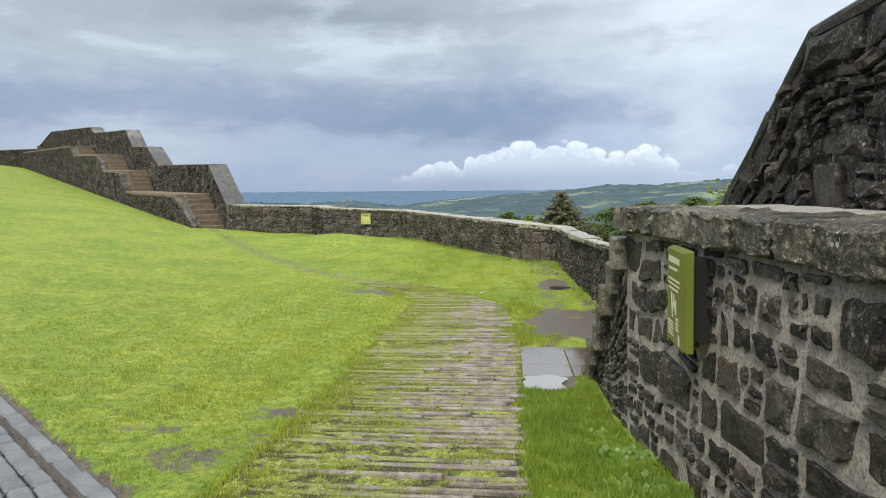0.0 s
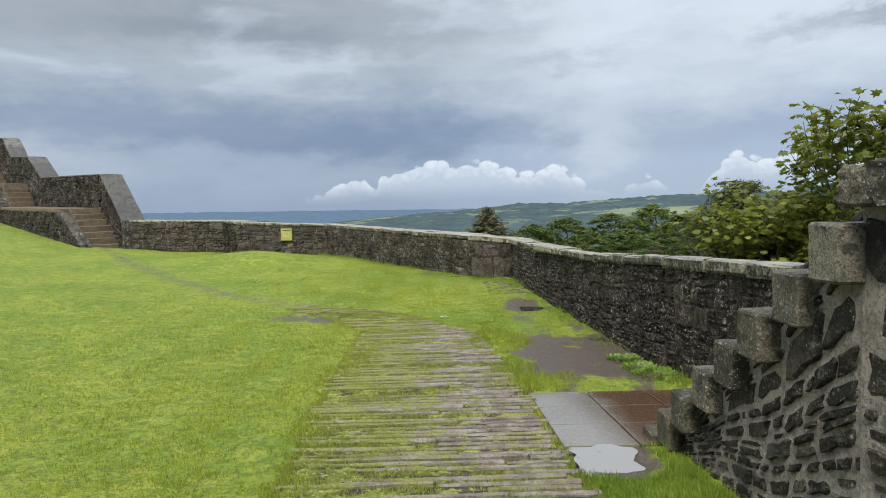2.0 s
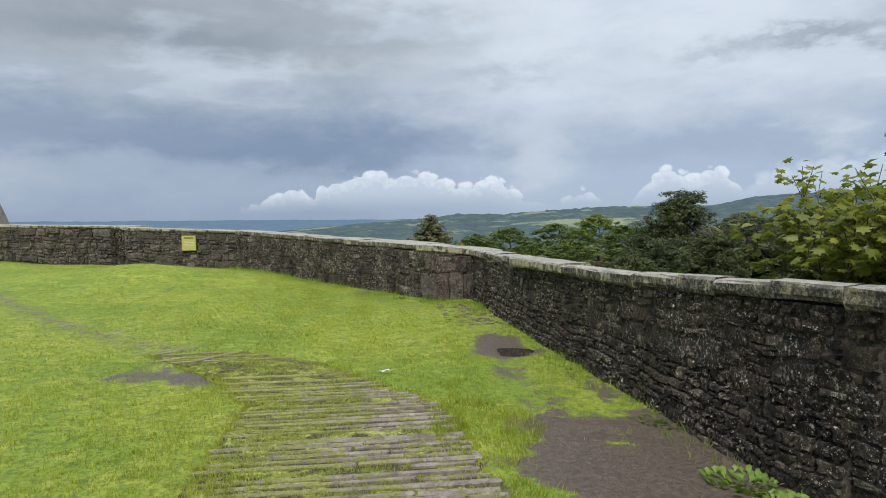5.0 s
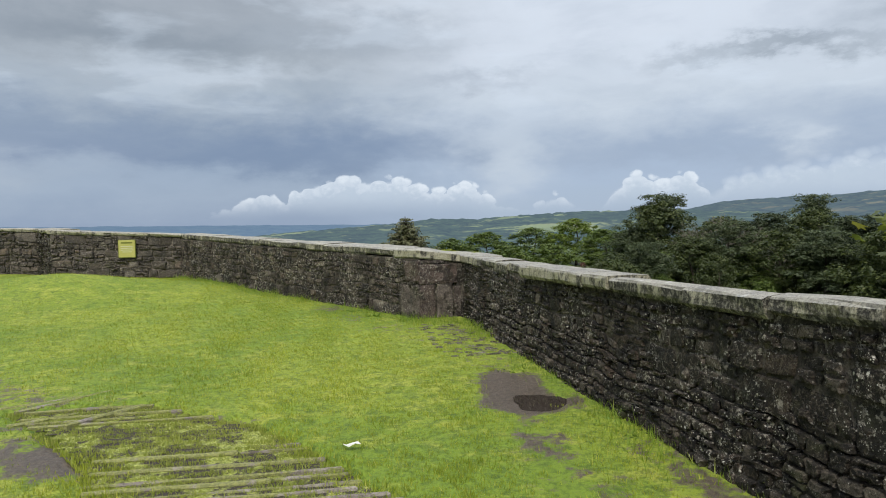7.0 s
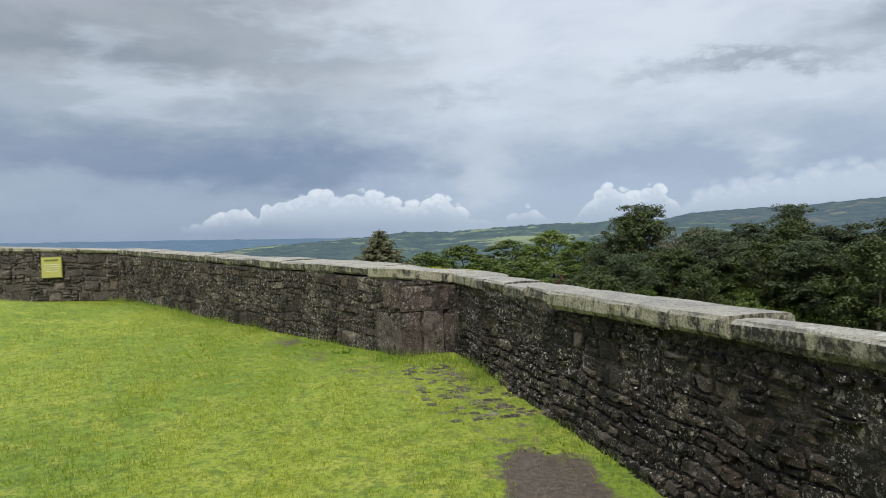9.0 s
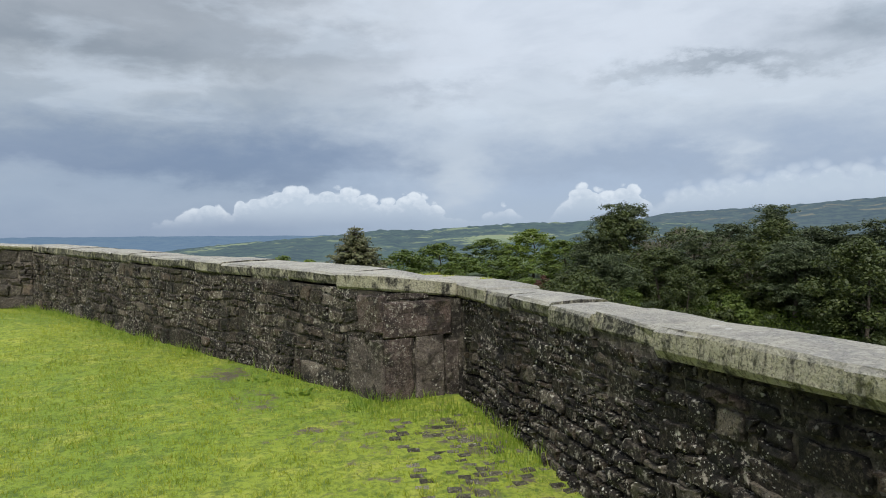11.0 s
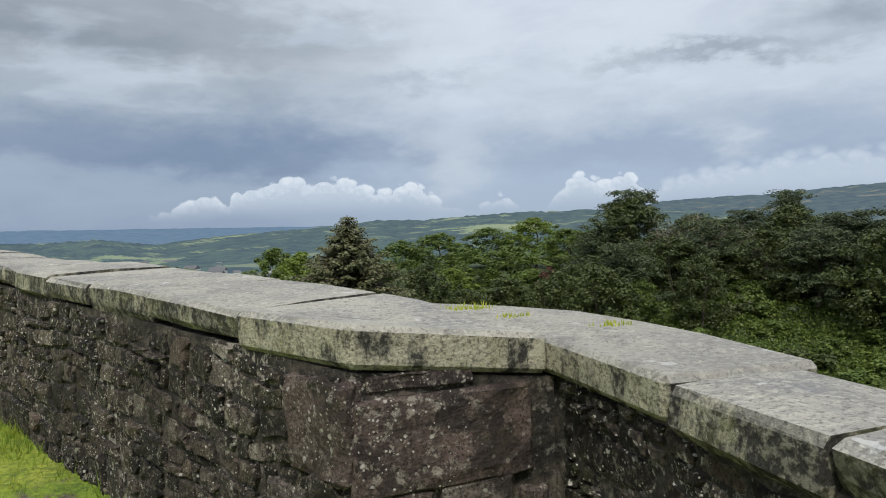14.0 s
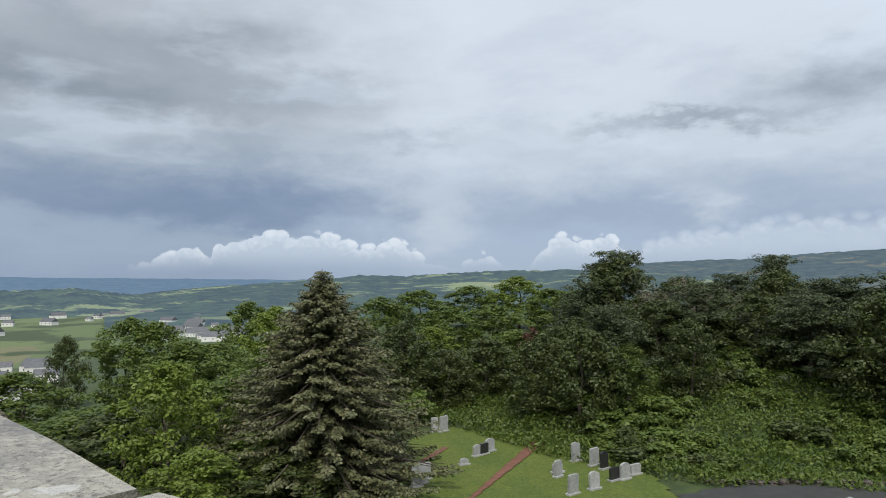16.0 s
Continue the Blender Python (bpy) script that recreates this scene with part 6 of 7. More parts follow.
def broad_tree(height, width, seed, leaf, clumps=110, per=82, size=0.15, trunk=0.2, low=0.12):
    g = random.Random(seed)
    tree = empty("broadleaf_tree")
    v, f, ends = limbs(height, trunk, width * 0.46, 13, seed, 0.5, low + 0.05)
    part("trunk", mesh_of("trunk", v, f, BARK), None, tree)
    cs, rs = [], []
    for i in range(clumps):
        z = low + (1 - low) * (i + g.random()) / clumps
        prof = math.sin(math.pi * min(1, (z - low) / (1 - low) * 0.86 + 0.13)) ** 0.7
        a = g.uniform(0, 6.283)
        d = width * 0.5 * prof * math.sqrt(g.uniform(0.2, 1.0)) * g.uniform(0.7, 1.2)
        cs.append((math.cos(a) * d, math.sin(a) * d, z * height))
        rs.append(width * g.uniform(0.05, 0.125))
    cs += [tuple(e) for e in ends[::2]]
    rs += [width * 0.12] * len(ends[::2])
    part("crown", leaf_cloud(cs, rs, per, size, seed, 0.75, 0.1, 0.62, leaf), None, tree)
    return tree


def spruce_tree(height, width, seed, dense=1.0):
    g = random.Random(seed)
    tree = empty("spruce_tree")
    v, f = [], []
    p = Vector((0, 0, -0.6))
    for i in range(8):
        q = Vector((0, 0, height * (i + 1) / 8))
        tube(v, f, p, q, 0.2 * (1 - i / 8.2) + 0.015, 0.2 * (1 - (i + 1) / 8.2) + 0.015, 7)
        p = q
    pts, dirs, lens = [], [], []
    z = 0.06 * height
    while z < height * 0.985:
        k = z / height
        R = width * 0.5 * (1 - k) ** 0.82 * g.uniform(0.88, 1.08) + 0.12
        m = int((9 if k < 0.8 else 6) * dense)
        a0 = g.uniform(0, 6.28)
        for i in range(m):
            a = a0 + i / m * 6.283 + g.uniform(-0.25, 0.25)
            L = R * g.uniform(0.65, 1.12)
            base = Vector((0, 0, z))
            tip = Vector((math.cos(a) * L, math.sin(a) * L, z - L * 0.22 + L * L * 0.012 + 0.12 * L * (k > 0.7)))
            tube(v, f, base, tip, 0.018 + 0.012 * L, 0.006, 3)
            steps = max(3, int(L / 0.16))
            for j in range(1, steps + 1):
                t = j / steps
                b = base.lerp(tip, t) + Vector((0, 0, -0.10 * L * math.sin(t * 3.1)))
                spread_w = 0.42 * (1 - t * 0.6) * min(1, L * 0.5) + 0.06
                for s in (-1, 1, 0):
                    side = Vector((-math.sin(a), math.cos(a), 0)) * s
                    dd = (Vector((math.cos(a), math.sin(a), 0)) * 0.7 + side * 1.0 + Vector((0, 0, -0.35 + g.uniform(-0.3, 0.3)))).normalized()
                    pts.append(b)
                    dirs.append(dd)
                    lens.append(spread_w * g.uniform(0.7, 1.4))
        z += 0.028 * height * (1.0 - 0.45 * k)
    part("trunk", mesh_of("trunk", v, f, BARK), None, tree)
    P, D, Ls = np.array([tuple(x) for x in pts]), np.array([tuple(x) for x in dirs]), np.array(lens)
    gg = np.random.default_rng(seed)
    vs = []
    for k in range(3):
        nr = gg.normal(size=P.shape) * 0.5 + np.array([0, 0, 0.8])
        S = np.cross(D, nr)
        S /= np.linalg.norm(S, axis=1)[:, None] + 1e-9
        o = P + D * (Ls * (0.25 * k))[:, None] + gg.normal(size=P.shape) * 0.05
        L2, W = (Ls * 0.75)[:, None], (0.055 + 0.05 * Ls)[:, None]
        vs.append(np.stack([o, o + D * L2 * 0.4 - S * W, o + D * L2, o + D * L2 * 0.4 + S * W], 1))
    vv = np.concatenate(vs).reshape(-1, 3)
    part("crown", quick_mesh("crown", vv, np.arange(len(vv)).reshape(-1, 4), NEEDLE), None, tree)
    return tree


def pine_tree(height, width, seed, leaf=None):
    g = random.Random(seed)
    tree = empty("pine_tree")
    v, f, ends = limbs(height, 0.24, width * 0.42, 17, seed, 0.7, 0.2)
    part("trunk", mesh_of("trunk", v, f, BARK), None, tree)
    cs, rs = [], []
    for e in ends:
        for k in range(3):
            cs.append((e.x + g.uniform(-0.5, 0.5), e.y + g.uniform(-0.5, 0.5), e.z + g.uniform(-0.2, 0.5)))
            rs.append(width * g.uniform(0.07, 0.14))
    for i in range(100):
        z = g.uniform(0.04, 0.99) ** 0.9
        a, d = g.uniform(0, 6.283), width * 0.46 * min(1, 1.45 - z) * g.uniform(0.2, 1.1)
        cs.append((math.cos(a) * d, math.sin(a) * d, z * height))
        rs.append(width * g.uniform(0.055, 0.12))
    part("crown", leaf_cloud(cs, rs, 80, 0.17, seed, 0.6, 0, 0.28, leaf or PINE_NEEDLE), None, tree)
    return tree


def bare_tree(height, width, seed):
    g = random.Random(seed)
    tree = empty("bare_tree")
    v, f = [], []

    def grow(p, d, L, r, depth):
        q = p + d * L
        tube(v, f, p, q, r, r * 0.65, 4)
        if depth == 0:
            return
        for _ in range(g.choice((2, 3, 3))):
            nd = (d + Vector((g.uniform(-1, 1), g.uniform(-1, 1), g.uniform(-0.35, 0.7))) * 0.75).normalized()
            grow(p.lerp(q, g.uniform(0.55, 1.0)), nd, L * g.uniform(0.6, 0.85), r * 0.6, depth - 1)

    for i in range(4):
        grow(Vector((g.uniform(-0.6, 0.6) * width * 0.3, g.uniform(-0.5, 0.5), -0.3)), Vector((g.uniform(-0.35, 0.35), g.uniform(-0.35, 0.35), 1)).normalized(), height * 0.32, 0.07, 5)
    part("trunk", mesh_of("trunk", v, f, BARE_BARK), None, tree)
    return tree


def bush(width, height, seed, leaf):
    g = random.Random(seed)
    b = empty("bush")
    cs, rs = [], []
    v, f = [], []
    for i in range(16):
        a, d = g.uniform(0, 6.283), width * 0.42 * math.sqrt(g.random())
        z = height * g.uniform(0.15, 0.8) * (1.15 - 0.8 * d / width)
        cs.append((math.cos(a) * d, math.sin(a) * d, z))
        rs.append(width * g.uniform(0.12, 0.22))
        tube(v, f, Vector((0, 0, -0.2)), Vector(cs[-1]), 0.03, 0.008, 4)
    part("stem", mesh_of("stem", v, f, BARK), None, b)
    part("foliage", leaf_cloud(cs, rs, 150, 0.12, seed, 0.75, 0, 0.6, leaf), None, b)
    return b


EYE_X, EYE_Y = 0.81, 18.02


def out_at(az, d):
    return EYE_X + d * math.sin(radians(az)), EYE_Y + d * math.cos(radians(az))


def plant(model, models, az, d, tip, width, label, category, group, turn=None):
    """Set a copy of a model so that its top reaches the height tip."""
    x, y = out_at(az, d)
    z = float(land_z(np.array(x), np.array(y)))
    h0, w0, ob = models[model]
    k = max(0.3, (tip - z) / h0)
    m = Matrix.LocRotScale((x, y, z), Euler((0, 0, turn if turn is not None else rng.uniform(0, 6.28))), None)
    t = copy_thing(ob, m)
    t.scale = (width / w0, width / w0, k)
    tagged(t, label, category, group)
    return t


MODELS = {
    "mid0": (11, 8, broad_tree(11, 8, 201, LEAF_MID)),
    "mid1": (11, 8, broad_tree(11, 8, 202, LEAF_MID)),
    "lime0": (11, 8, broad_tree(11, 8, 203, LEAF_LIME)),
    "dark0": (9, 8, broad_tree(9, 8, 204, LEAF_DARK, 110, 82, 0.14, 0.2, 0.05)),
    "dark1": (9, 8, broad_tree(9, 8, 205, LEAF_DARK, 100, 82, 0.14, 0.2, 0.05)),
    "pine0": (11, 8, pine_tree(11, 8, 206)),
    "pine1": (11, 8, pine_tree(11, 8, 207)),
    "rust": (7, 4, broad_tree(7, 4, 208, RUST, 24, 100, 0.1, 0.12)),
    "bare": (8, 5, bare_tree(8, 5, 209)),
    "bush0": (2, 3, bush(3, 2, 210, LEAF_MID)),
    "bush1": (2, 3, bush(3, 2, 211, LEAF_MID)),
    "bush2": (2, 3, bush(3, 2, 212, LEAF_DARK)),
}

x, y = out_at(4.7, 36)
z = float(land_z(np.array(x), np.array(y)))
spruce = spruce_tree(1.35 - z, 15.5, 220, 1.5)
spruce.location = (x, y, z)
tagged(spruce, "tall grey-green spruce with browned drooping branches", "tree")

PLANTS = [
    ("pine0", 29.6, 68, 3.4, 9.5, "tall dark Scots pine with ragged clumped crown"), ("pine1", 41.6, 78, 2.9, 9, "dark pine with a narrow pointed top"), ("pine1", 27.4, 64, 0.2, 7.5, "dark ivy-grown pine beside the tallest one"), ("pine0", 46.5, 64, 0.6, 10, "dark rounded pine on the mound"),
    ("pine1", 50, 60, 1.0, 10, "dark rounded pine on the mound"), ("pine0", 44, 70, -0.4, 8, "dark ragged pine in the wood"), ("pine0", 38.5, 72, 1.0, 8, "dark ragged pine in the wood"), ("dark0", 35, 70, 0.5, 9, "dense dark tree on the mound"), ("dark1", 38, 66, -1.0, 8, "dense dark tree on the mound"), ("dark0", 32, 64, -1.2, 7, "dark shrubby tree on the mound"),
    ("dark1", 41.5, 66, -1.3, 7, "dense dark tree on the mound"), ("dark0", 47, 56, -2.6, 6, "grey-green shrub tree on the mound"), ("bare", 33.5, 62, 1.6, 7, "leafless branching tree among evergreens"), ("bare", 36.5, 63, 1.0, 7, "leafless branching tree among evergreens"), ("bare", 40.5, 60, -1.6, 5, "pale dead tree leaning on the mound"), ("mid0", 34.5, 60, -1.9, 6, "ivy-covered broadleaf tree on the mound"), ("mid1", 37.0, 59, -2.2, 6, "ivy-covered broadleaf tree on the mound"),
    ("dark0", 23.4, 50, -3.6, 6.5, "dark shrub tree at the mound foot"), ("dark1", 26.6, 47.5, -2.8, 6.5, "dark ivy-hung tree at the graveyard edge"), ("pine0", 29.4, 50, -1.2, 6.5, "dark ivy-hung pine at the graveyard edge"), ("mid1", 30.6, 48.5, -4.0, 4.0, "bright ivy hanging down a trunk"), ("dark0", 35.4, 50, -2.4, 4.5, "grey-green ivy-hung tree on the mound"), ("dark1", 29.7, 66, 2.2, 8, "dense dark tree behind the tall pine"), ("dark0", 41.8, 74, 1.0, 8, "dense dark tree behind the pines"),
    ("dark1", 28.0, 57, -2.0, 7.5, "dark ivy-hung tree at the wood edge"), ("dark0", 33.3, 57, -1.2, 7, "dark ivy-hung tree at the wood edge"), ("pine1", 36.2, 58, 0.2, 7.5, "dark evergreen at the wood edge"), ("dark1", 40.2, 57, -0.8, 7, "dark evergreen shrub at the wood edge"), ("pine0", 44.2, 55, -0.5, 7.5, "dark evergreen at the wood edge"), ("dark0", 49.0, 52, -0.6, 8, "dark evergreen shrub at the wood edge"),
    ("lime0", 21.6, 80, 0.7, 8.5, "bright yellow-green broadleaf tree"), ("lime0", 30.0, 61, -3.0, 4, "bright ivy climbing a trunk"), ("rust", 22.6, 58, -3.6, 3.2, "rust-brown withered conifer in the wood"), ("dark1", 18.8, 57, -4.6, 8, "dark round shrub tree by graves"), ("dark0", 25.0, 58, -3.6, 6, "dark shrub tree at the mound foot"), ("mid0", 24.5, 72, -0.6, 8, "green broadleaf tree in the wood"), ("mid1", 17.6, 82, -0.4, 9, "green broadleaf tree in the wood"), ("mid0", 13.0, 78, -0.8, 9, "green broadleaf tree in the wood"),
    ("mid1", 9.5, 70, -1.4, 9, "green broadleaf tree in the wood"), ("mid0", 15.5, 66, -2.2, 8, "green broadleaf tree in the wood"), ("dark1", 11.5, 58, -3.4, 8, "dark broadleaf tree in the wood"), ("mid1", 19.5, 66, -2.0, 8, "green broadleaf tree in the wood"), ("dark0", 8.5, 52, -4.2, 7, "dark tree behind the spruce"), ("lime0", 14.2, 60, -3.8, 6, "yellow-green tree at the wood edge"), ("mid1", 26.5, 82, -0.9, 9, "green broadleaf tree in the wood"), ("dark0", 15.0, 54, -5.2, 6, "dark shrub tree at the graveyard edge"),
    ("lime0", 1.0, 62, -1.9, 7, "yellow-green broadleaf tree below the wall"), ("mid0", -1.3, 70, -1.7, 7, "broadleaf tree at the wood edge"), ("lime0", 3.0, 56, -2.6, 7, "yellow-green broadleaf tree below the wall"), ("mid1", -3.5, 58, -4.6, 8, "broadleaf tree at the wood edge"), ("mid0", -8.2, 66, -3.2, 8, "broadleaf tree at the wood edge"), ("mid1", -10.4, 70, -3.0, 8, "broadleaf tree at the wood edge"), ("dark0", -14.6, 86, -5.8, 5, "slim dark tree standing apart"), ("mid0", -5.8, 54, -4.0, 8, "broadleaf tree at the wood edge"),
    ("lime0", -7.4, 36, -3.4, 6, "bright young maple below the wall"), ("lime0", -5.5, 31, -6.6, 4.5, "bright young maple below the wall"), ("dark1", -10.5, 42, -6.6, 9, "dark broadleaf tree below the wall"), ("mid1", -13.0, 46, -7.0, 9, "broadleaf tree below the wall"), ("dark0", -16.5, 44, -8.6, 9, "dark broadleaf tree below the wall"), ("mid0", -2.5, 42, -5.2, 8, "broadleaf tree below the wall"), ("mid1", 0.3, 46, -4.2, 8, "broadleaf tree below the wall"), ("dark1", -2.8, 33, -9.2, 7, "dark shrub tree below the wall"),
    ("mid0", -0.5, 35, -7.5, 6.5, "broadleaf tree below the wall"), ("dark0", -8.5, 30, -9.0, 7, "dark shrub tree below the wall"), ("dark1", 1.5, 32, -9.5, 6, "dark shrub tree below the spruce"), ("mid1", -19.5, 50, -8.0, 9, "broadleaf tree below the wall"), ("mid0", -17.5, 62, -6.5, 9, "broadleaf tree below the wall"), ("dark0", 12.8, 62, -4.6, 7, "dark tree behind the graveyard"), ("mid0", 21.0, 60, -4.0, 6, "broadleaf tree at the mound"), ("bush0", 12.4, 49, -7.3, 3.6, "round green bush in the graveyard"),
]
for model, az, d, tip, wd, label in PLANTS:
    cat = "bush" if model.startswith("bush") else "tree"
    plant(model, MODELS, az, d, tip, wd, label, cat, "trees beyond the wall")
# bushes over the mound
for i in range(60):
    az = rng.uniform(24, 52)
    d = rng.uniform(37, 58)
    x, y = out_at(az, d)
    dm = mound_d(x, y)
    if dm < 1.2 or (dm > 9 and i % 2):
        continue
    z = float(land_z(np.array(x), np.array(y)))
    plant(("bush0", "bush1", "bush2")[i % 3], MODELS, az, d, z + rng.uniform(0.9, 2.0), rng.uniform(2.2, 4.0), ("green bramble bush on the mound", "yellow-green bush on the mound", "dark green bush on the mound")[i % 3], "bush", "bushes on the mound")
for h0, w0, ob in MODELS.values():
    for o in (*ob.children_recursive, ob):
        bpy.data.objects.remove(o)

# low undergrowth over the mound
g = np.random.default_rng(9)
ux, uy = g.uniform(12, 62, 190000), g.uniform(34, 84, 190000)
udm = mound_d(ux, uy)
ok = (udm > -0.6 + 0.5 * np.sin(ux)) & (udm < 26)
ux, uy = ux[ok], uy[ok]
lump = np.sin(ux * 0.9 + 0.4 * uy) * np.sin(uy * 0.8) + 0.6 * np.sin(ux * 2.3 + 1) * np.sin(uy * 2.7 - 0.5 * ux)
uz = land_z(ux, uy) + 0.1 + 0.45 * g.random(len(ux)) * (1 + np.clip(lump, -0.9, 1.5))
half = np.sin(ux * 0.45 + 0.7) * np.sin(uy * 0.6) + g.normal(0, 0.5, len(ux)) > 0.35
for pick, leaf_mat in ((half, LEAF_MID), (~half, FERN)):
    under = leaf_cloud(np.stack([ux[pick], uy[pick], uz[pick]], -1), np.full(pick.sum(), 0.2), 1, 0.125, 10, 0.6, 0, 0.5, leaf_mat, "undergrowth")
    tagged(new("undergrowth", under), "ferns and brambles covering the mound", "undergrowth", kind="stuff")


# near sycamore outside the parapet
def sycamore(seed):
    g = random.Random(seed)
    tree = empty("sycamore_tree")
    v, f, tips = [], [], []

    def grow(p, d, L, r, depth):
        q = p + d * L
        tube(v, f, p, q, r, r * 0.72, 5)
        if depth <= 2:
            tips.append((p.lerp(q, 0.6), d))
            tips.append((q, d))
        if depth == 0:
            return
        for _ in range(g.choice((2, 2, 3))):
            nd = (d + Vector((g.uniform(-1, 1), g.uniform(-1, 1), g.uniform(-0.2, 0.5))) * 0.55).normalized()
            grow(q, nd, L * g.uniform(0.66, 0.86), r * 0.66, depth - 1)

    for ax, ay, dx, dy, L in ((0.0, 0.0, 0.03, 0.0, 1.55), (-0.2, 0.6, -0.12, 0.15, 1.15), (0.5, -0.4, 0.2, -0.15, 1.35), (-0.1, 1.2, -0.05, 0.3, 1.0), (0.3, 0.3, 0.25, 0.2, 1.45)):
        grow(Vector((ax, ay, -0.5)), Vector((dx, dy, 1)).normalized(), L, 0.05, 5)
    part("trunk", mesh_of("trunk", v, f, BARK), None, tree)
    lv, lf = [], []
    shape = ((0, -0.35), (0.30, -0.42), (0.34, -0.12), (0.62, 0.02), (0.36, 0.18), (0.40, 0.55), (0.14, 0.42), (0, 0.85), (-0.14, 0.42), (-0.40, 0.55), (-0.36, 0.18), (-0.62, 0.02), (-0.34, -0.12), (-0.30, -0.42))
    for p, d in tips:
        for _ in range(g.choice((3, 4, 5))):
            s = g.uniform(0.09, 0.16)
            nrm = Vector((g.uniform(-0.8, 0.8), g.uniform(-0.8, 0.8), 1)).normalized()
            a = nrm.orthogonal().normalized()
            a.rotate(Matrix.Rotation(g.uniform(0, 6.28), 3, nrm))
            b = nrm.cross(a)
            c = p + Vector((g.uniform(-1, 1), g.uniform(-1, 1), g.uniform(-0.9, 0.6))) * 0.22
            o = len(lv)
            lv.append(c)
            lv += [c + a * sx * s + b * sy * s - nrm * s * 0.35 * abs(sx) for sx, sy in shape]
            lf += [(o, o + 1 + i, o + 1 + (i + 1) % 14) for i in range(14)]
    part("crown", mesh_of("crown", lv, lf, SYCAMORE), None, tree)
    return tree


syc = sycamore(41)
syc.location = (4.95, 10.4, -1.7)
syc.scale = (0.84, 0.92, 0.90)
tagged(syc, "young sycamore with large lobed leaves outside the wall", "tree", "sycamores outside the wall")
for x, y, z, sx, sz, a in ((4.75, 11.8, -1.7, 0.75, 0.68, 2.0),):
    low = copy_thing(syc, Matrix.LocRotScale((x, y, z), Euler((0, 0, a)), None))
    low.scale = (sx, sx, sz)
    tagged(low, "low spreading sycamore shoots outside the wall", "tree", "sycamores outside the wall")

# ---- graveyard ----


def patch(name, outline, mat, lift, label, category, kind="structure", cell=0.7):
    """A sheet laid on the land within a plan outline."""
    xs = [p[0] for p in outline]
    ys = [p[1] for p in outline]
    X = np.arange(min(xs), max(xs) + cell, cell)
    Y = np.arange(min(ys), max(ys) + cell, cell)

    def inside(px, py):
        c = np.zeros(np.shape(px), bool)
        for (ax, ay), (bx, by) in zip(outline, outline[1:] + outline[:1]):
            if ay != by:
                c ^= ((ay > py) != (by > py)) & (px < (bx - ax) * (py - ay) / (by - ay) + ax)
        return c

    me, _, _ = grid_mesh(name, X, Y, lambda x, y: land_z(x, y) + lift, mat, inside)
    return tagged(new(name, me), label, category, kind=kind)


patch("graveyard_lawn", [(5, 44), (11, 36), (38, 32), (42, 36), (30.5, 42.6), (20.5, 46.5), (21.3, 49.6), (18.8, 58.6), (13.9, 64.5), (10, 62), (8.0, 56)], GRAVE_LAWN, 0.06, "mown grass of the graveyard below the wall", "lawn", cell=0.35)
patch("road", [(20.3, 46.9), (20.0, 44.9), (30, 42.8), (50, 36), (52, 38.5), (32.1, 45.0), (24, 47.5)], ASPHALT, 0.10, "grey asphalt lane under the mound", "road", cell=0.3)
patch("path_red", [(10.1, 49.0), (10.7, 49.0), (17.6, 57.0), (19.2, 59.0), (17.6, 58.6)], RED_PATH, 0.10, "red gravel path between the graves", "path", cell=0.16)
patch("path_red_side", [(7.9, 54.3), (8.5, 54.2), (12.2, 58.6), (11.7, 59.0)], RED_PATH, 0.10, "red gravel path between the graves", "path", cell=0.16)


def headstone(h, w, mat, round_top, seed):
    g = random.Random(seed)
    st = empty("headstone")
    part("plinth", block(w + 0.16, 0.32, 0.12, 0.015, 0.004, 0, seed), GRAVE, st)
    bm = bmesh.new()
    n = 8
    prof = [(-w / 2, 0), (w / 2, 0)]
    if round_top:
        prof += [(w / 2 * math.cos(math.pi * i / n), h - w / 2 * 0.5 + w / 2 * 0.5 * math.sin(math.pi * i / n)) for i in range(n + 1)]
    else:
        prof += [(w / 2, h - 0.05), (w / 2 - 0.06, h), (-w / 2 + 0.06, h), (-w / 2, h - 0.05)]
    fr = [bm.verts.new((x, -0.07, z + 0.12)) for x, z in prof]
    bk = [bm.verts.new((x, 0.07, z + 0.12)) for x, z in prof]
    bm.faces.new(fr)
    bm.faces.new(list(reversed(bk)))
    for i in range(len(prof)):
        j = (i + 1) % len(prof)
        bm.faces.new((fr[j], fr[i], bk[i], bk[j]))
    part("stone", bm, mat, st)
    return st


GRAVES = [(18.4, 53.7, 1.0, 0), (19.0, 52.6, 0.9, 0), (19.2, 51.8, 0.9, 1), (16.1, 51.2, 0.8, 0), (17.0, 48.8, 0.8, 0), (18.7, 49.8, 0.6, 1), (19.3, 49.8, 0.8, 0), (15.6, 48.4, 0.9, 0), (13.2, 56.4, 0.6, 0), (13.7, 56.6, 0.6, 1), (14.3, 57.2, 0.7, 0), (8.4, 51.7, 1.1, 0), (8.75, 52.2, 1.0, 0),
          (9.1, 52.8, 0.8, 0), (11.9, 54.8, 0.3, 0), (12.3, 63.1, 0.9, 0), (20.0, 43.2, 0.8, 0), (20.6, 43.3, 0.7, 0), (22.2, 43.0, 0.6, 1)]
GRAVES_B = [(12.9, 63.0, 1.0, 0), (24.3, 42.6, 0.7, 0), (25.9, 42.0, 0.8, 0), (27.0, 41.6, 0.7, 0), (27.7, 41.4, 0.7, 0), (16.4, 51.9, 0.5, 0), (20.3, 50.4, 0.5, 0)]
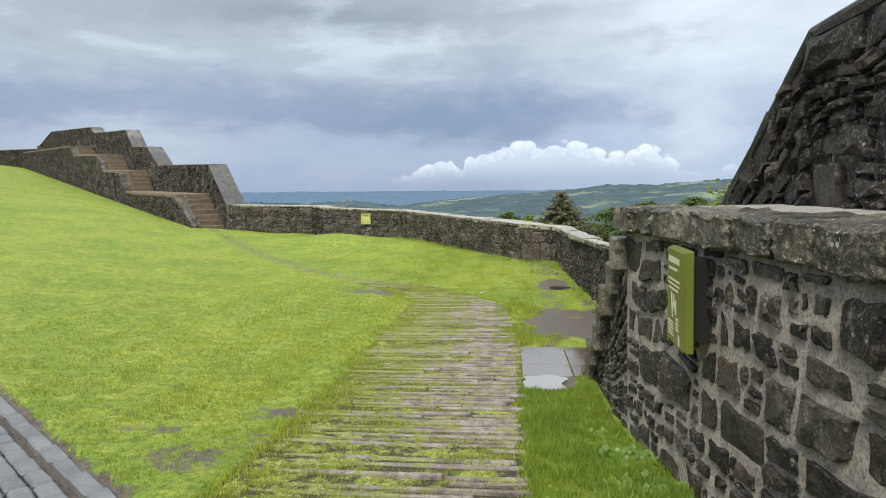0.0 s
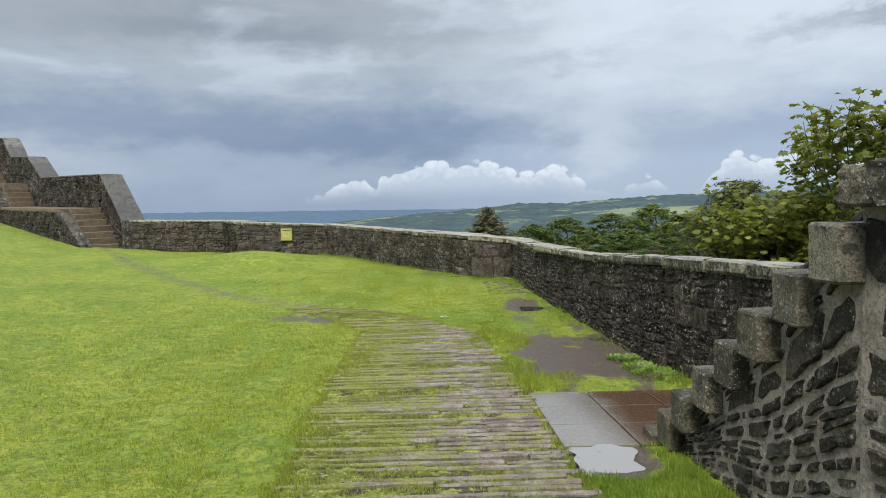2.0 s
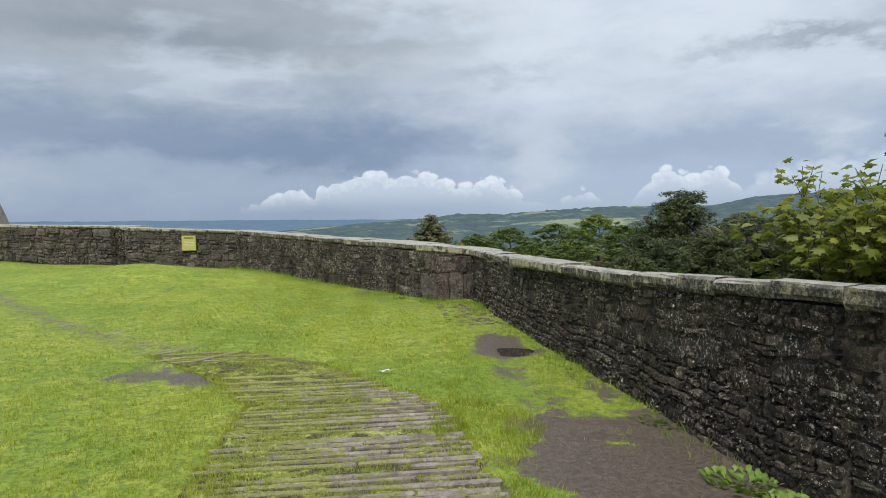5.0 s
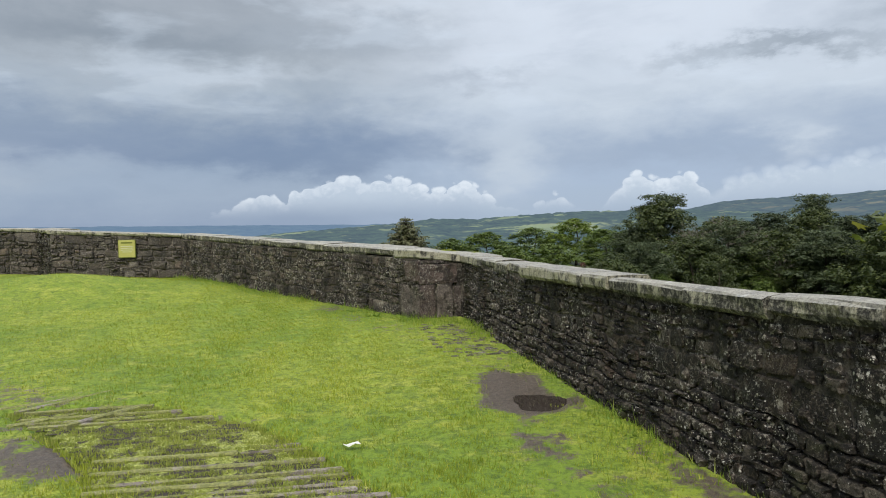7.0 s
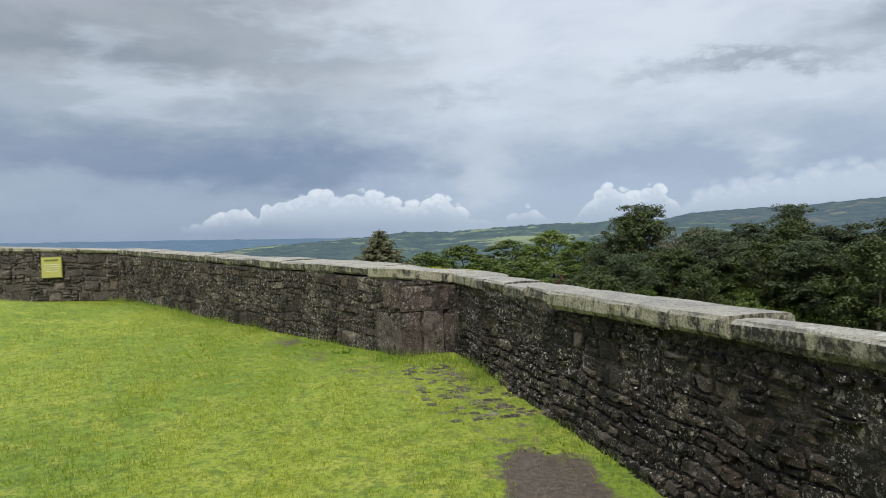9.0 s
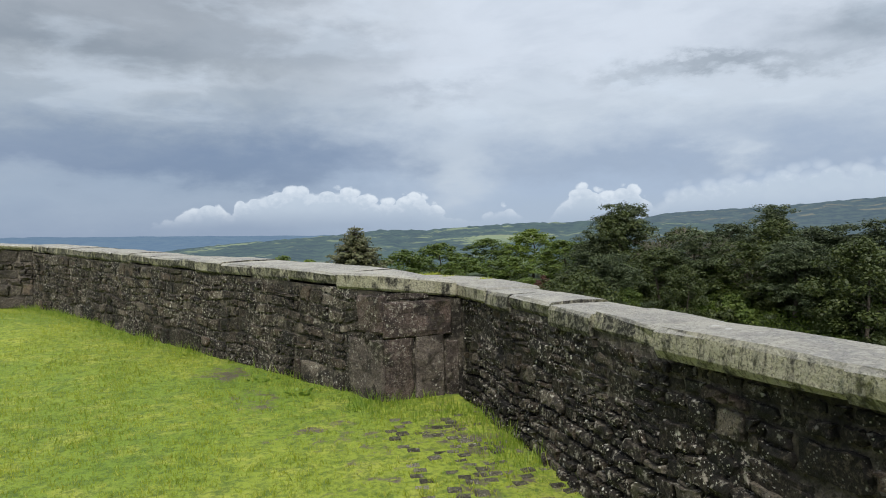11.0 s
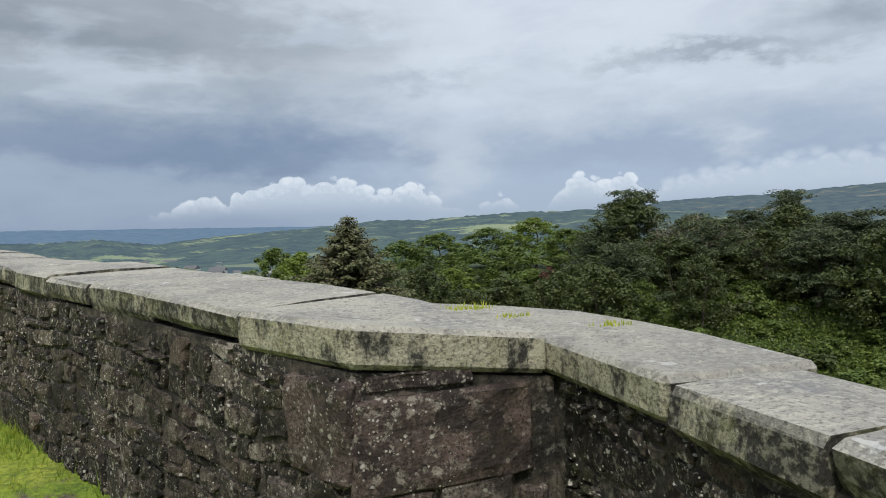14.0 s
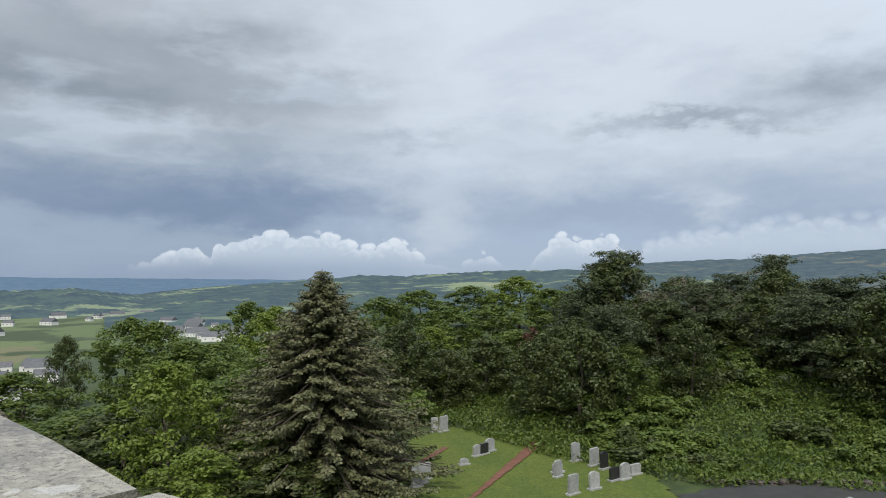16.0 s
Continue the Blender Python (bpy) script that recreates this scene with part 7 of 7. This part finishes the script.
for i, (x, y, h, k) in enumerate(GRAVES + GRAVES_B):
    st = headstone(h, rng.uniform(0.5, 0.7), GRAVE_DARK if k else GRAVE, i % 2 == 0, 600 + i)
    st.matrix_basis = Matrix.LocRotScale((x, y, float(land_z(np.array(x), np.array(y))) + 0.03), Euler((rng.uniform(-0.05, 0.05), 0, 0.35 + rng.uniform(-0.12, 0.12))), None)
    tagged(st, "polished black granite headstone" if k else ("weathered grey headstone with a rounded top" if i % 2 == 0 else "weathered grey headstone with a flat top"), "headstone", "headstones in the graveyard")
# stones along the lane's edge
for i in range(26):
    f = i / 25
    x, y = 23.5 + 14 * f + rng.uniform(-0.2, 0.2), 48.2 - 5.2 * f + rng.uniform(-0.15, 0.15)
    b = part("boulder", block(rng.uniform(0.3, 0.6), rng.uniform(0.25, 0.4), rng.uniform(0.18, 0.32), 0.06, 0.05, 1, 700 + i), STONE_FAR)
    b.location = (x, y, float(land_z(np.array(x), np.array(y))) - 0.02)
    b.rotation_euler = (0, 0, rng.uniform(0, 3))
    tagged(b, "rough brown edging stone beside the lane", "stone", "edging stones by the lane")


# ---- houses in the valley ----
def house(w, d, h):
    hs = empty("house")
    part("wall", block(w, d, h, 0), HOUSE_WALL, hs)
    bm = bmesh.new()
    a = [bm.verts.new(v) for v in ((-w / 2 - 0.3, -d / 2 - 0.3, h), (w / 2 + 0.3, -d / 2 - 0.3, h), (w / 2 + 0.3, d / 2 + 0.3, h), (-w / 2 - 0.3, d / 2 + 0.3, h), (-w / 2 - 0.3, 0, h + d * 0.42), (w / 2 + 0.3, 0, h + d * 0.42))]
    for q in ((0, 1, 5, 4), (2, 3, 4, 5), (0, 4, 3), (1, 2, 5), (3, 2, 1, 0)):
        bm.faces.new([a[i] for i in q])
    part("roof", bm, HOUSE_ROOF, hs)
    for i in range(3):
        o = part("window", block(1.2, 0.1, 1.3, 0), WINDOW_DARK, hs)
        o.location = (-w / 3 + i * w / 3, -d / 2 - 0.02, h * 0.45)
    return hs


HOUSES = [house(11, 8, 5), house(16, 9, 6), house(26, 14, 6)]
for i in range(64):
    az = rng.uniform(-20, 3)
    if i < 16:
        az, d = rng.uniform(-20, -15.5), rng.uniform(480, 640)
    elif i < 44:
        az, d = rng.uniform(-8, 3.5), rng.uniform(800, 1150)
    else:
        d = rng.uniform(1000, 1500)
    x, y = out_at(az, d)
    hs = copy_thing(HOUSES[i % 3 if i > 10 else i % 2], pose(x, y, -75.2, 0, 0, rng.uniform(-40, 40)))
    tagged(hs, "white rendered house with a grey slate roof in the valley", "house", "houses in the valley")
for ob in HOUSES:
    for o in (*ob.children_recursive, ob):
        bpy.data.objects.remove(o)
